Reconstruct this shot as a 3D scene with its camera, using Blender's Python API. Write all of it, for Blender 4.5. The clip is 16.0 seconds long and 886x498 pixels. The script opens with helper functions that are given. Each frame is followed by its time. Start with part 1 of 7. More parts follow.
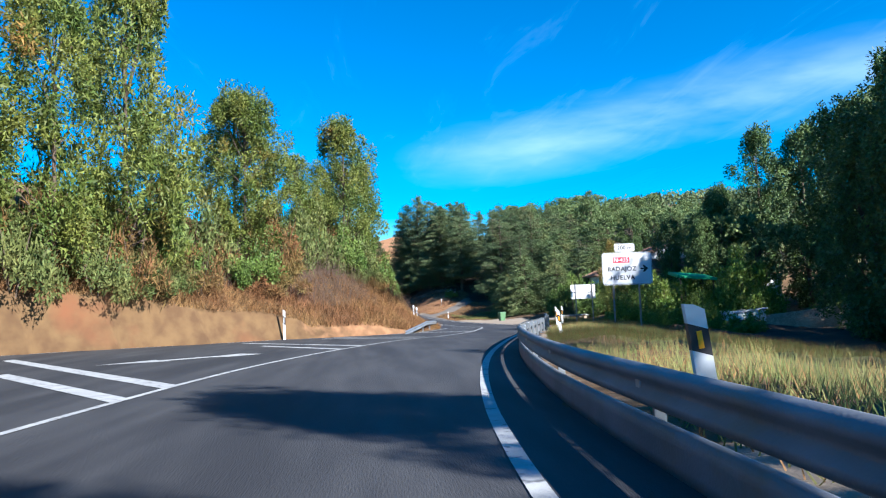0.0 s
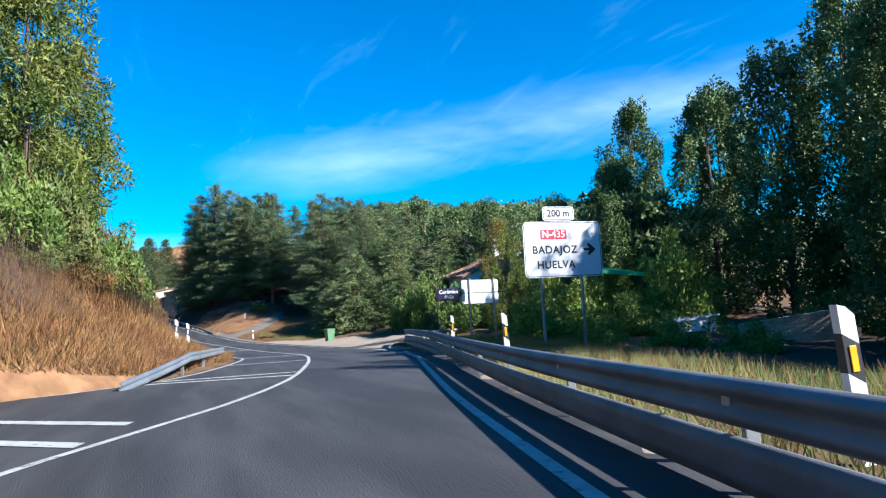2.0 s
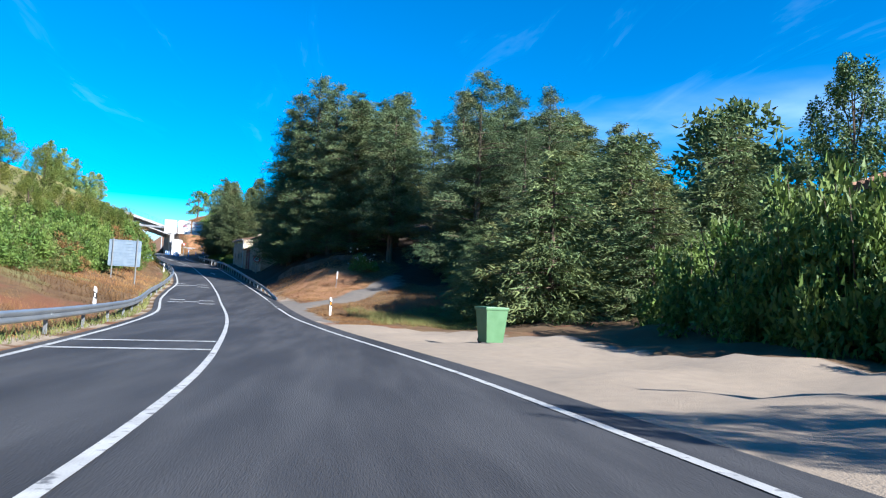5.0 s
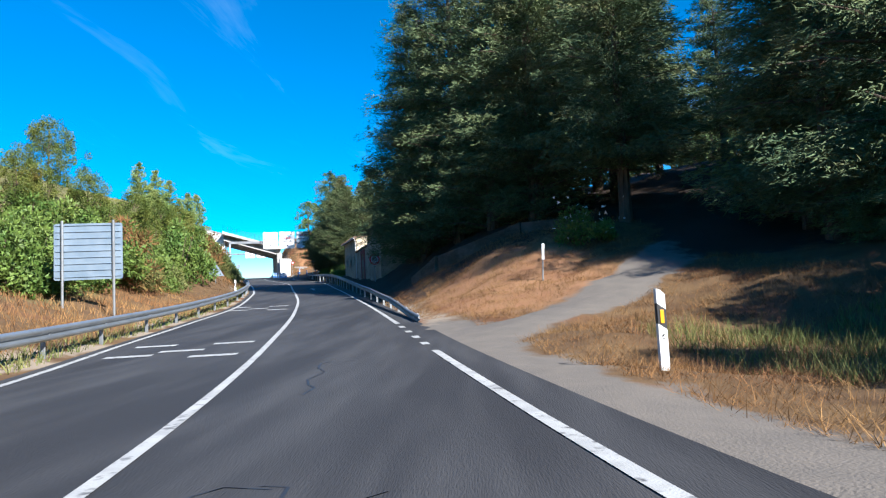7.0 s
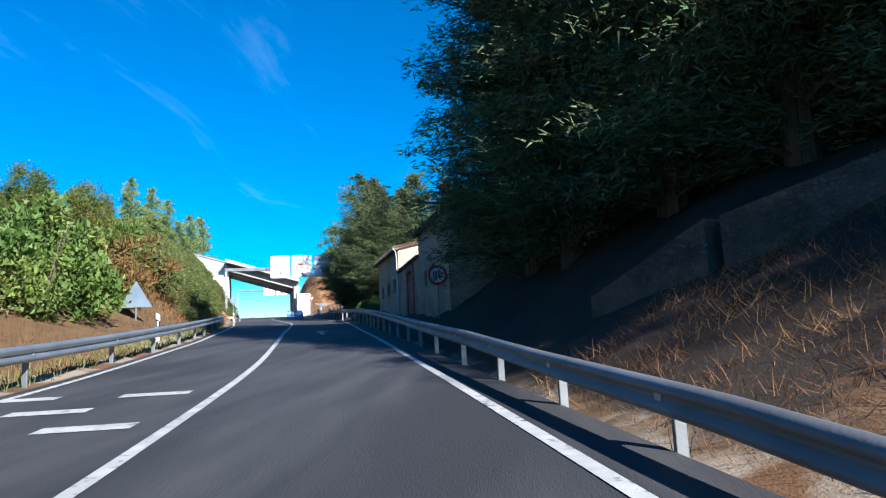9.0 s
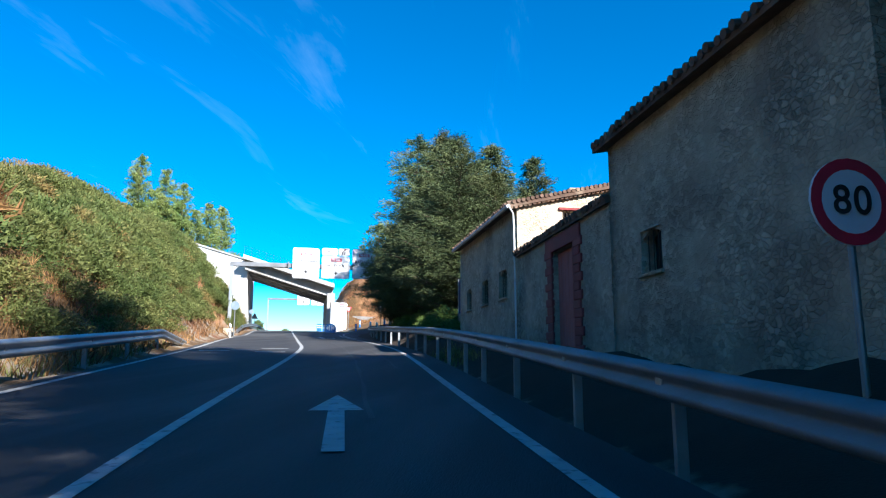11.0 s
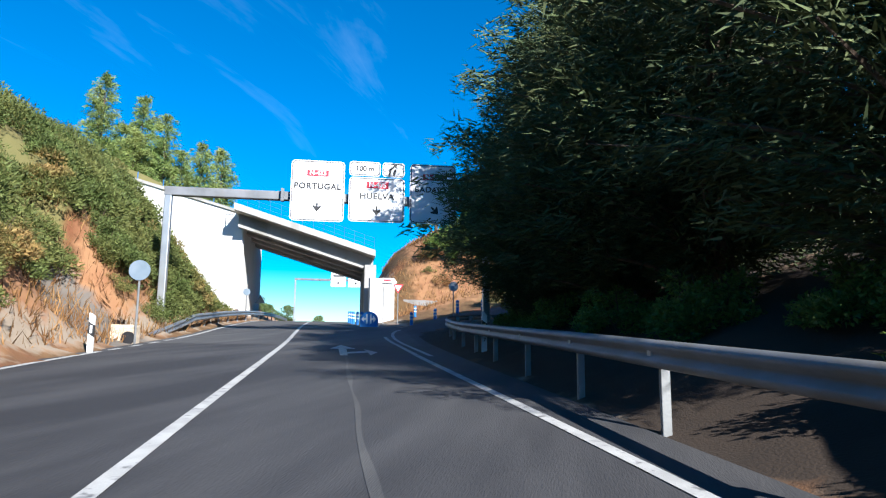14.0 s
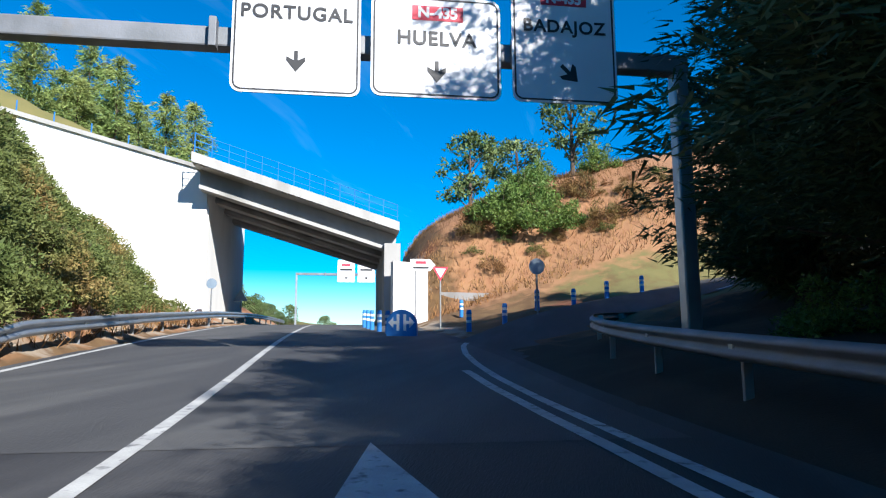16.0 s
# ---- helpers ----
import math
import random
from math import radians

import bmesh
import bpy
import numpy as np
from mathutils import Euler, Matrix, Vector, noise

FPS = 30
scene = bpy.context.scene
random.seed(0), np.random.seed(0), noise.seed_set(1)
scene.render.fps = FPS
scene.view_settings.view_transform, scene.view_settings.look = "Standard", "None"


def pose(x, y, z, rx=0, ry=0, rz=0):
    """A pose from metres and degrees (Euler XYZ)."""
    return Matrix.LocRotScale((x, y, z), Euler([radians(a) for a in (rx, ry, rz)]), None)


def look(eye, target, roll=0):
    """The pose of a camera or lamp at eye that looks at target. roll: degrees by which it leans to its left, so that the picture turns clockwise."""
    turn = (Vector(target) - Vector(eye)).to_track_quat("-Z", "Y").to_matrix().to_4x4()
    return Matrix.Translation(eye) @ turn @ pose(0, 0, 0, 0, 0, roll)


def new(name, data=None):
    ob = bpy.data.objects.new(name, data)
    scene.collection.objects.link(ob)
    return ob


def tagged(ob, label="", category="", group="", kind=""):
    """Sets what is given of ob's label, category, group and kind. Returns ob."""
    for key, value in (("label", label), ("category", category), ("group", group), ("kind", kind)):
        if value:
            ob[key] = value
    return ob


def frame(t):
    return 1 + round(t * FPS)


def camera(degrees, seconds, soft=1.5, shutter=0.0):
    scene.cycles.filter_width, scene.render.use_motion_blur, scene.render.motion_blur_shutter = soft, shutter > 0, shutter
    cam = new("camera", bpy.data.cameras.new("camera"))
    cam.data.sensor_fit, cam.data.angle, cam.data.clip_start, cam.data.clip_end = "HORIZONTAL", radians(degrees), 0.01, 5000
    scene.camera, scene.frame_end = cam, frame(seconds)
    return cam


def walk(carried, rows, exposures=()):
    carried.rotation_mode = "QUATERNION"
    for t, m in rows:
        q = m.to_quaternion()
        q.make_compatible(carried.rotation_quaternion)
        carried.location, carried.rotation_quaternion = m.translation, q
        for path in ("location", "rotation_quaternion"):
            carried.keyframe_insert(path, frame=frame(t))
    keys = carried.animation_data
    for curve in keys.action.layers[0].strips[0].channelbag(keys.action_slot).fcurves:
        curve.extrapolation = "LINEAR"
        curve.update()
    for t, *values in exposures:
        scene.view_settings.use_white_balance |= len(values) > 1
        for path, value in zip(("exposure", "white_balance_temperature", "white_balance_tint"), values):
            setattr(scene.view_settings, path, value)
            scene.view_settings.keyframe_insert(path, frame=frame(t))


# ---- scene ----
cam = camera(66.32, 16.0, soft=1.2)

# seconds, eye, yaw to the left of +y, tilt up, roll
PATH = [
    (0.0, (0.002, 0.002, 1.250), -5.042, 3.948, -2.133),
    (0.5, (0.129, 6.548, 1.094), -9.315, 4.269, -2.163),
    (1.0, (0.694, 12.951, 0.945), -13.639, 4.728, -2.699),
    (1.5, (1.685, 19.221, 0.824), -18.013, 4.831, -3.050),
    (2.0, (2.924, 25.215, 0.653), -20.770, 4.571, -2.992),
    (2.5, (4.259, 31.326, 0.429), -22.195, 4.523, -1.726),
    (3.0, (5.514, 37.567, 0.140), -22.465, 4.328, 0.191),
    (3.5, (7.040, 44.501, -0.062), -21.611, 4.387, 2.253),
    (4.0, (8.821, 52.512, -0.220), -18.320, 4.442, 4.757),
    (4.5, (9.988, 61.003, -0.508), -14.044, 4.146, 5.470),
    (4.7, (10.433, 64.386, -0.684), -12.103, 4.162, 5.026),
    (5.0, (10.680, 69.492, -0.968), -8.691, 3.958, 2.835),
    (5.5, (10.418, 78.151, -1.278), -3.278, 4.543, 0.353),
    (6.0, (9.585, 86.752, -1.384), -0.975, 5.278, -0.268),
    (6.5, (8.581, 94.899, -1.405), -0.189, 4.386, -1.473),
    (6.8, (7.960, 99.421, -1.426), 0.684, 4.165, -2.624),
    (7.0, (7.512, 102.299, -1.455), 1.449, 4.728, -2.904),
    (7.5, (6.387, 109.109, -1.415), 2.492, 6.569, -3.791),
    (8.0, (5.232, 115.605, -1.225), 3.186, 7.733, -2.649),
    (8.5, (4.080, 122.021, -0.915), 3.590, 8.241, -2.723),
    (9.0, (2.799, 128.362, -0.597), 3.899, 8.376, -2.874),
    (9.2, (2.271, 130.808, -0.461), 4.039, 8.932, -1.939),
    (9.5, (1.517, 134.368, -0.250), 4.632, 9.533, -0.620),
    (10.0, (0.232, 139.883, 0.118), 6.338, 10.056, 0.120),
    (10.5, (-1.092, 144.987, 0.507), 7.469, 10.402, 0.134),
    (11.0, (-2.433, 149.936, 0.908), 7.568, 10.054, 0.129),
    (11.3, (-3.250, 152.935, 1.152), 7.675, 9.401, 0.029),
    (11.5, (-3.790, 154.948, 1.315), 8.189, 9.132, 0.090),
    (12.0, (-5.189, 159.867, 1.664), 8.893, 9.282, 0.823),
    (12.5, (-6.571, 164.446, 2.020), 8.984, 9.103, 0.419),
    (13.0, (-7.686, 168.824, 2.320), 9.530, 9.210, 0.476),
    (13.5, (-9.107, 173.281, 2.640), 10.132, 9.169, 0.157),
    (14.0, (-10.699, 177.906, 2.950), 11.098, 8.833, 0.569),
    (14.5, (-12.183, 181.968, 3.240), 11.853, 9.314, 0.417),
    (15.0, (-13.610, 185.737, 3.500), 12.247, 8.877, -0.541),
    (15.5, (-14.929, 189.385, 3.720), 12.393, 8.936, -0.820),
    (16.0, (-16.363, 193.374, 3.920), 11.659, 8.651, -0.266),
]
walk(cam, [(t, pose(*eye, 0, 0, yaw) @ pose(0, 0, 0, 90 + tilt, 0, 0) @ pose(0, 0, 0, 0, 0, roll)) for t, eye, yaw, tilt, roll in PATH], [(0.0, 1.85, 5800, 10), (4.7, 1.85, 5800, 10), (7.0, 1.75, 6000, 10), (9.2, 1.65, 5800, 10), (11.5, 1.9, 6000, 10), (12.4, 2.0, 6000, 10), (13.0, 1.82, 6000, 10), (14.5, 1.6, 6000, 10), (16.0, 1.5, 6000, 10)])

# alignment of the driven lane: x, y and the height of the road
LANE = [
    (-2.48, -59.95, 0.30),
    (-1.65, -39.96, 0.23),
    (-0.83, -19.98, 0.17),
    (-0.41, -9.99, 0.13),
    (0.00, 0.00, 0.10),
    (0.45, 8.99, -0.11),
    (1.56, 17.92, -0.31),
    (3.27, 26.75, -0.57),
    (5.12, 35.56, -0.90),
    (7.01, 44.36, -1.18),
    (8.72, 53.20, -1.43),
    (9.96, 62.11, -1.76),
    (10.43, 71.09, -2.13),
    (10.10, 80.08, -2.41),
    (9.26, 89.04, -2.53),
    (8.11, 97.97, -2.57),
    (6.74, 106.87, -2.54),
    (5.20, 115.73, -2.33),
    (3.54, 124.58, -1.93),
    (1.70, 133.39, -1.44),
    (-0.38, 142.14, -0.85),
    (-2.68, 150.84, -0.17),
    (-5.11, 159.51, 0.50),
    (-7.58, 168.17, 1.13),
    (-10.32, 176.74, 1.72),
    (-13.39, 185.20, 2.30),
    (-18.86, 200.23, 3.32),
    (-21.94, 208.69, 4.00),
    (-25.02, 217.14, 4.63),
    (-29.13, 228.42, 5.35),
    (-34.27, 242.51, 5.99),
    (-41.11, 261.30, 6.50),
    (-51.38, 289.49, 6.75),
    (-68.50, 336.47, 6.50),
    (-92.47, 402.24, 5.50),
    (-126.70, 496.20, 3.00),
]

# ---------------------------------------------------------------- world and sun
SUN_AZ, SUN_EL = -45.0, 32.0      # degrees: from +x towards +y, and above the horizon
sun_way = Vector((math.cos(radians(SUN_EL)) * math.cos(radians(SUN_AZ)), math.cos(radians(SUN_EL)) * math.sin(radians(SUN_AZ)), math.sin(radians(SUN_EL))))
sun = new("sun", bpy.data.lights.new("sun", "SUN"))
sun.data.energy, sun.data.angle, sun.data.color = 4.4, radians(0.55), (1.0, 0.94, 0.85)
sun.matrix_world = look((0, 0, 60), tuple(Vector((0, 0, 60)) - sun_way))

world = bpy.data.worlds.new("sky")
scene.world = world
world.use_nodes = True
wn, wl = world.node_tree.nodes, world.node_tree.links
wn.clear()
sky = wn.new("ShaderNodeTexSky")
sky.sky_type, sky.sun_disc = "NISHITA", False
sky.sun_elevation, sky.sun_rotation = radians(SUN_EL), radians(90 - SUN_AZ)
sky.air_density, sky.dust_density, sky.ozone_density, sky.altitude = 1.0, 0.25, 2.5, 600
hs = wn.new("ShaderNodeHueSaturation")
hs.inputs["Saturation"].default_value, hs.inputs["Value"].default_value = 2.0, 1.0
wl.new(sky.outputs[0], hs.inputs["Color"])
# thin wisps of high cloud, drawn out along one way on a level sheet
tc, mp = wn.new("ShaderNodeTexCoord"), wn.new("ShaderNodeMapping")
mp.inputs["Rotation"].default_value, mp.inputs["Scale"].default_value = (0.25, 0.35, 0.5), (1.2, 2.2, 6.0)
wl.new(tc.outputs["Generated"], mp.inputs["Vector"])
sxyz, lift_, px_, py_, sheet = wn.new("ShaderNodeSeparateXYZ"), wn.new("ShaderNodeMath"), wn.new("ShaderNodeMath"), wn.new("ShaderNodeMath"), wn.new("ShaderNodeCombineXYZ")
wl.new(tc.outputs["Generated"], sxyz.inputs[0])
lift_.operation, px_.operation, py_.operation = "MAXIMUM", "DIVIDE", "DIVIDE"
lift_.inputs[1].default_value = 0.05
wl.new(sxyz.outputs["Z"], lift_.inputs[0])
wl.new(sxyz.outputs["X"], px_.inputs[0])
wl.new(sxyz.outputs["Y"], py_.inputs[0])
for q in (px_, py_):
    wl.new(lift_.outputs[0], q.inputs[1])
wl.new(px_.outputs[0], sheet.inputs["X"])
wl.new(py_.outputs[0], sheet.inputs["Y"])
drawn = wn.new("ShaderNodeMapping")
drawn.inputs["Rotation"].default_value, drawn.inputs["Scale"].default_value = (0, 0, radians(-6)), (2.2, 0.42, 1.0)
wl.new(sheet.outputs[0], drawn.inputs["Vector"])
nz = wn.new("ShaderNodeTexNoise")
nz.inputs["Scale"].default_value, nz.inputs["Detail"].default_value, nz.inputs["Roughness"].default_value, nz.inputs["Distortion"].default_value = 1.6, 6, 0.6, 0.5
wl.new(drawn.outputs[0], nz.inputs["Vector"])
cr = wn.new("ShaderNodeValToRGB")
cr.color_ramp.elements[0].position, cr.color_ramp.elements[1].position = 0.54, 0.85
cr.color_ramp.elements[1].color = (0.55, 0.55, 0.55, 1)
wl.new(nz.outputs["Fac"], cr.inputs[0])
mixc = wn.new("ShaderNodeMix")
mixc.data_type = "RGBA"
mixc.inputs["B"].default_value = (7.5, 9.0, 10.5, 1)
sep, low, fade = wn.new("ShaderNodeSeparateXYZ"), wn.new("ShaderNodeMapRange"), wn.new("ShaderNodeMath")
wl.new(tc.outputs["Generated"], sep.inputs[0])
low.inputs["From Min"].default_value, low.inputs["From Max"].default_value = 0.12, 0.24
low.inputs["To Min"].default_value = 0.0
low.inputs["To Max"].default_value = 0.15
wl.new(sep.outputs["Z"], low.inputs["Value"])
fade.operation = "MULTIPLY"
wl.new(cr.outputs[0], fade.inputs[0])
wl.new(low.outputs[0], fade.inputs[1])
# one broad soft veil low over the hills
plane, gap, bell, side, veil, total = (wn.new("ShaderNodeVectorMath"), wn.new("ShaderNodeMath"), wn.new("ShaderNodeMapRange"), wn.new("ShaderNodeVectorMath"), wn.new("ShaderNodeMath"), wn.new("ShaderNodeMath"))
plane.operation, side.operation, veil.operation, total.operation, gap.operation = "DOT_PRODUCT", "DOT_PRODUCT", "MULTIPLY", "ADD", "ABSOLUTE"
plane.inputs[1].default_value, side.inputs[1].default_value = (-0.2, -0.17, 0.965), (0.45, 0.87, 0.2)
wl.new(tc.outputs["Generated"], plane.inputs[0])
wl.new(tc.outputs["Generated"], side.inputs[0])
wl.new(plane.outputs["Value"], gap.inputs[0])
bell.interpolation_type = "SMOOTHSTEP"
bell.inputs["From Min"].default_value, bell.inputs["From Max"].default_value = 0.07, 0.0
bell.inputs["To Max"].default_value = 0.28
wl.new(gap.outputs[0], bell.inputs["Value"])
reach = wn.new("ShaderNodeMapRange")
reach.interpolation_type = "SMOOTHSTEP"
reach.inputs["From Min"].default_value, reach.inputs["From Max"].default_value = 0.88, 0.98
wl.new(side.outputs["Value"], reach.inputs["Value"])
soft_n = wn.new("ShaderNodeTexNoise")
soft_n.inputs["Scale"].default_value, soft_n.inputs["Detail"].default_value = 3.0, 5
wl.new(mp.outputs[0], soft_n.inputs["Vector"])
thin = wn.new("ShaderNodeMapRange")
thin.inputs["From Min"].default_value, thin.inputs["From Max"].default_value = 0.3, 0.65
wl.new(soft_n.outputs["Fac"], thin.inputs["Value"])
veil2 = wn.new("ShaderNodeMath")
veil2.operation = "MULTIPLY"
wl.new(bell.outputs[0], veil.inputs[0])
wl.new(reach.outputs[0], veil.inputs[1])
wl.new(veil.outputs[0], veil2.inputs[0])
wl.new(thin.outputs[0], veil2.inputs[1])
wl.new(fade.outputs[0], total.inputs[0])
wl.new(veil2.outputs[0], total.inputs[1])
total.use_clamp = True
wl.new(total.outputs[0], mixc.inputs["Factor"])
wl.new(hs.outputs[0], mixc.inputs["A"])
bg, wo = wn.new("ShaderNodeBackground"), wn.new("ShaderNodeOutputWorld")
bg.inputs["Strength"].default_value = 0.06
wl.new(mixc.outputs["Result"], bg.inputs[0])
wl.new(bg.outputs[0], wo.inputs[0])


# ---------------------------------------------------------------- materials
def material(name, a, b, scale=3.0, rough=0.8, metal=0.0, bump=0.3, fine=40.0, c=None, cscale=0.25, cpos=0.55, island=0.0, through_light=0.0, stretch=(1, 1, 1), spec=0.3, bdist=0.02):
    """Two colours mixed by noise in metres, a third in larger stains, fine relief; island: how far each loose piece differs."""
    m = bpy.data.materials.new(name)
    m.use_nodes = True
    n, l = m.node_tree.nodes, m.node_tree.links
    p = n["Principled BSDF"]
    p.inputs["Roughness"].default_value, p.inputs["Metallic"].default_value = rough, metal
    p.inputs["Specular IOR Level"].default_value = spec
    geo, mapping = n.new("ShaderNodeNewGeometry"), n.new("ShaderNodeMapping")
    mapping.inputs["Scale"].default_value = stretch
    l.new(geo.outputs["Position"], mapping.inputs["Vector"])

    def noisy(s, detail=4):
        t = n.new("ShaderNodeTexNoise")
        t.inputs["Scale"].default_value, t.inputs["Detail"].default_value = s, detail
        l.new(mapping.outputs[0], t.inputs["Vector"])
        return t.outputs["Fac"]

    def ramp(f, lo, hi):
        r = n.new("ShaderNodeMapRange")
        r.inputs["From Min"].default_value, r.inputs["From Max"].default_value = lo, hi
        l.new(f, r.inputs["Value"])
        return r.outputs[0]

    def mix(f, x, y):
        k = n.new("ShaderNodeMix")
        k.data_type = "RGBA"
        for v, s in ((f, "Factor"), (x, "A"), (y, "B")):
            if isinstance(v, tuple):
                k.inputs[s].default_value = (*v, 1) if s != "Factor" else v
            else:
                l.new(v, k.inputs[s])
        return k.outputs["Result"]

    col = mix(ramp(noisy(scale), 0.35, 0.65), a, b)
    if c:
        col = mix(ramp(noisy(cscale, 5), cpos, cpos + 0.12), col, c)
    if island:
        h = n.new("ShaderNodeHueSaturation")
        r = n.new("ShaderNodeMapRange")
        r.inputs["To Min"].default_value, r.inputs["To Max"].default_value = 1 - island, 1 + island
        l.new(geo.outputs["Random Per Island"], r.inputs["Value"])
        l.new(r.outputs[0], h.inputs["Value"])
        l.new(col, h.inputs["Color"])
        col = h.outputs[0]
    l.new(col, p.inputs["Base Color"])
    if bump:
        b_ = n.new("ShaderNodeBump")
        b_.inputs["Strength"].default_value, b_.inputs["Distance"].default_value = bump, bdist
        l.new(noisy(fine, 3), b_.inputs["Height"])
        l.new(b_.outputs[0], p.inputs["Normal"])
    if through_light:
        tr, ms = n.new("ShaderNodeBsdfTranslucent"), n.new("ShaderNodeMixShader")
        l.new(col, tr.inputs["Color"])
        ms.inputs[0].default_value = through_light
        l.new(p.outputs[0], ms.inputs[1])
        l.new(tr.outputs[0], ms.inputs[2])
        l.new(ms.outputs[0], n["Material Output"].inputs["Surface"])
    return m


ASPHALT = material("asphalt", (0.031, 0.031, 0.0335), (0.0496, 0.049, 0.0508), 1.6, 0.8, 0, 0.9, 60, (0.0248, 0.0248, 0.0273), 0.5, 0.5, stretch=(1.3, 0.16, 1), bdist=0.008)
PALE_ASPHALT = material("pale_asphalt", (0.052, 0.052, 0.053), (0.076, 0.075, 0.074), 1.6, 0.8, 0, 0.9, 60, (0.044, 0.044, 0.046), 0.5, 0.5, stretch=(1.3, 0.16, 1), bdist=0.008)
PAINT = material("road_paint", (0.396, 0.396, 0.383), (0.297, 0.297, 0.29), 3.0, 0.7, 0, 0.3, 50, (0.106, 0.106, 0.109), 7.0, 0.57)
DRY_GROUND = material("dry_ground", (0.13, 0.0774, 0.0339), (0.0874, 0.0484, 0.0222), 1.3, 1.0, 0, 0.5, 34, (0.145, 0.058, 0.0266), 0.22, 0.55, bdist=0.025)
STRAW = material("straw", (0.238, 0.14, 0.0554), (0.18, 0.0871, 0.0343), 0.6, 0.9, 0, 0, 1, (0.174, 0.0845, 0.037), 0.15, 0.55, 0.75, 0.2)
WEED = material("weed", (0.119, 0.154, 0.042), (0.21, 0.196, 0.07), 0.7, 0.9, 0, 0, 1, None, 0.2, 0.5, 0.35, 0.25)
GALVANISED = material("galvanised_steel", (0.368, 0.392, 0.408), (0.288, 0.312, 0.336), 1.2, 0.42, 0.75, 0.15, 30, (0.224, 0.224, 0.216), 0.7, 0.62)
RAIL_DULL = material("dull_steel", (0.192, 0.2, 0.216), (0.136, 0.144, 0.152), 1.5, 0.58, 0.35, 0.15, 30, (0.16, 0.144, 0.12), 0.9, 0.6)
POST_STEEL = material("post_steel", (0.262, 0.273, 0.279), (0.21, 0.22, 0.226), 3, 0.5, 0.6, 0.1, 30)
SIGN_WHITE = material("sign_white", (0.64, 0.648, 0.664), (0.592, 0.6, 0.624), 0.8, 0.45, 0, 0.02, 30)
SIGN_BACK = material("sign_back", (0.2, 0.25, 0.3), (0.15, 0.2, 0.25), 2, 0.55, 0.3, 0.05, 30)
SIGN_BLACK = material("sign_black", (0.02, 0.02, 0.022), (0.03, 0.03, 0.032), 3, 0.5, 0, 0)
SIGN_RED = material("sign_red", (0.6, 0.03, 0.06), (0.5, 0.03, 0.05), 3, 0.45, 0, 0)
SIGN_BLUE = material("sign_blue", (0.02, 0.14, 0.42), (0.03, 0.18, 0.46), 2, 0.5, 0, 0.05)
AMBER = material("amber_reflector", (0.85, 0.36, 0.01), (0.75, 0.3, 0.01), 6, 0.35, 0, 0)
PLASTIC_WHITE = material("white_plastic", (0.64, 0.64, 0.624), (0.544, 0.544, 0.528), 4, 0.5, 0, 0.05)
CONCRETE = material("concrete", (0.336, 0.328, 0.312), (0.272, 0.264, 0.248), 0.8, 0.9, 0, 0.4, 14, (0.192, 0.184, 0.168), 0.35, 0.56, stretch=(1, 1, 0.35))
WHITEWASH = material("whitewashed_concrete", (0.697, 0.689, 0.663), (0.629, 0.62, 0.595), 0.8, 0.9, 0, 0.25, 12, (0.51, 0.493, 0.451), 0.5, 0.64, stretch=(1, 1, 0.3))
RED_PAINT = material("red_oxide_paint", (0.24, 0.035, 0.035), (0.17, 0.03, 0.03), 1.2, 0.7, 0, 0.3, 10)
FADED_RED = material("faded_red_door", (0.42, 0.13, 0.11), (0.34, 0.1, 0.09), 1.2, 0.75, 0, 0.2, 8, stretch=(6, 6, 0.4))
TILE = material("clay_tile", (0.3, 0.155, 0.095), (0.2, 0.11, 0.072), 2.5, 0.9, 0, 0.4, 20, (0.14, 0.1, 0.07), 0.8, 0.55, 0.35)
OLD_TILE = material("weathered_tile", (0.17, 0.1, 0.068), (0.1, 0.065, 0.048), 3.0, 0.95, 0, 0.4, 20, (0.24, 0.17, 0.12), 1.2, 0.58, 0.4)
DARK = material("dark_opening", (0.012, 0.012, 0.014), (0.02, 0.02, 0.022), 3, 0.5, 0, 0)


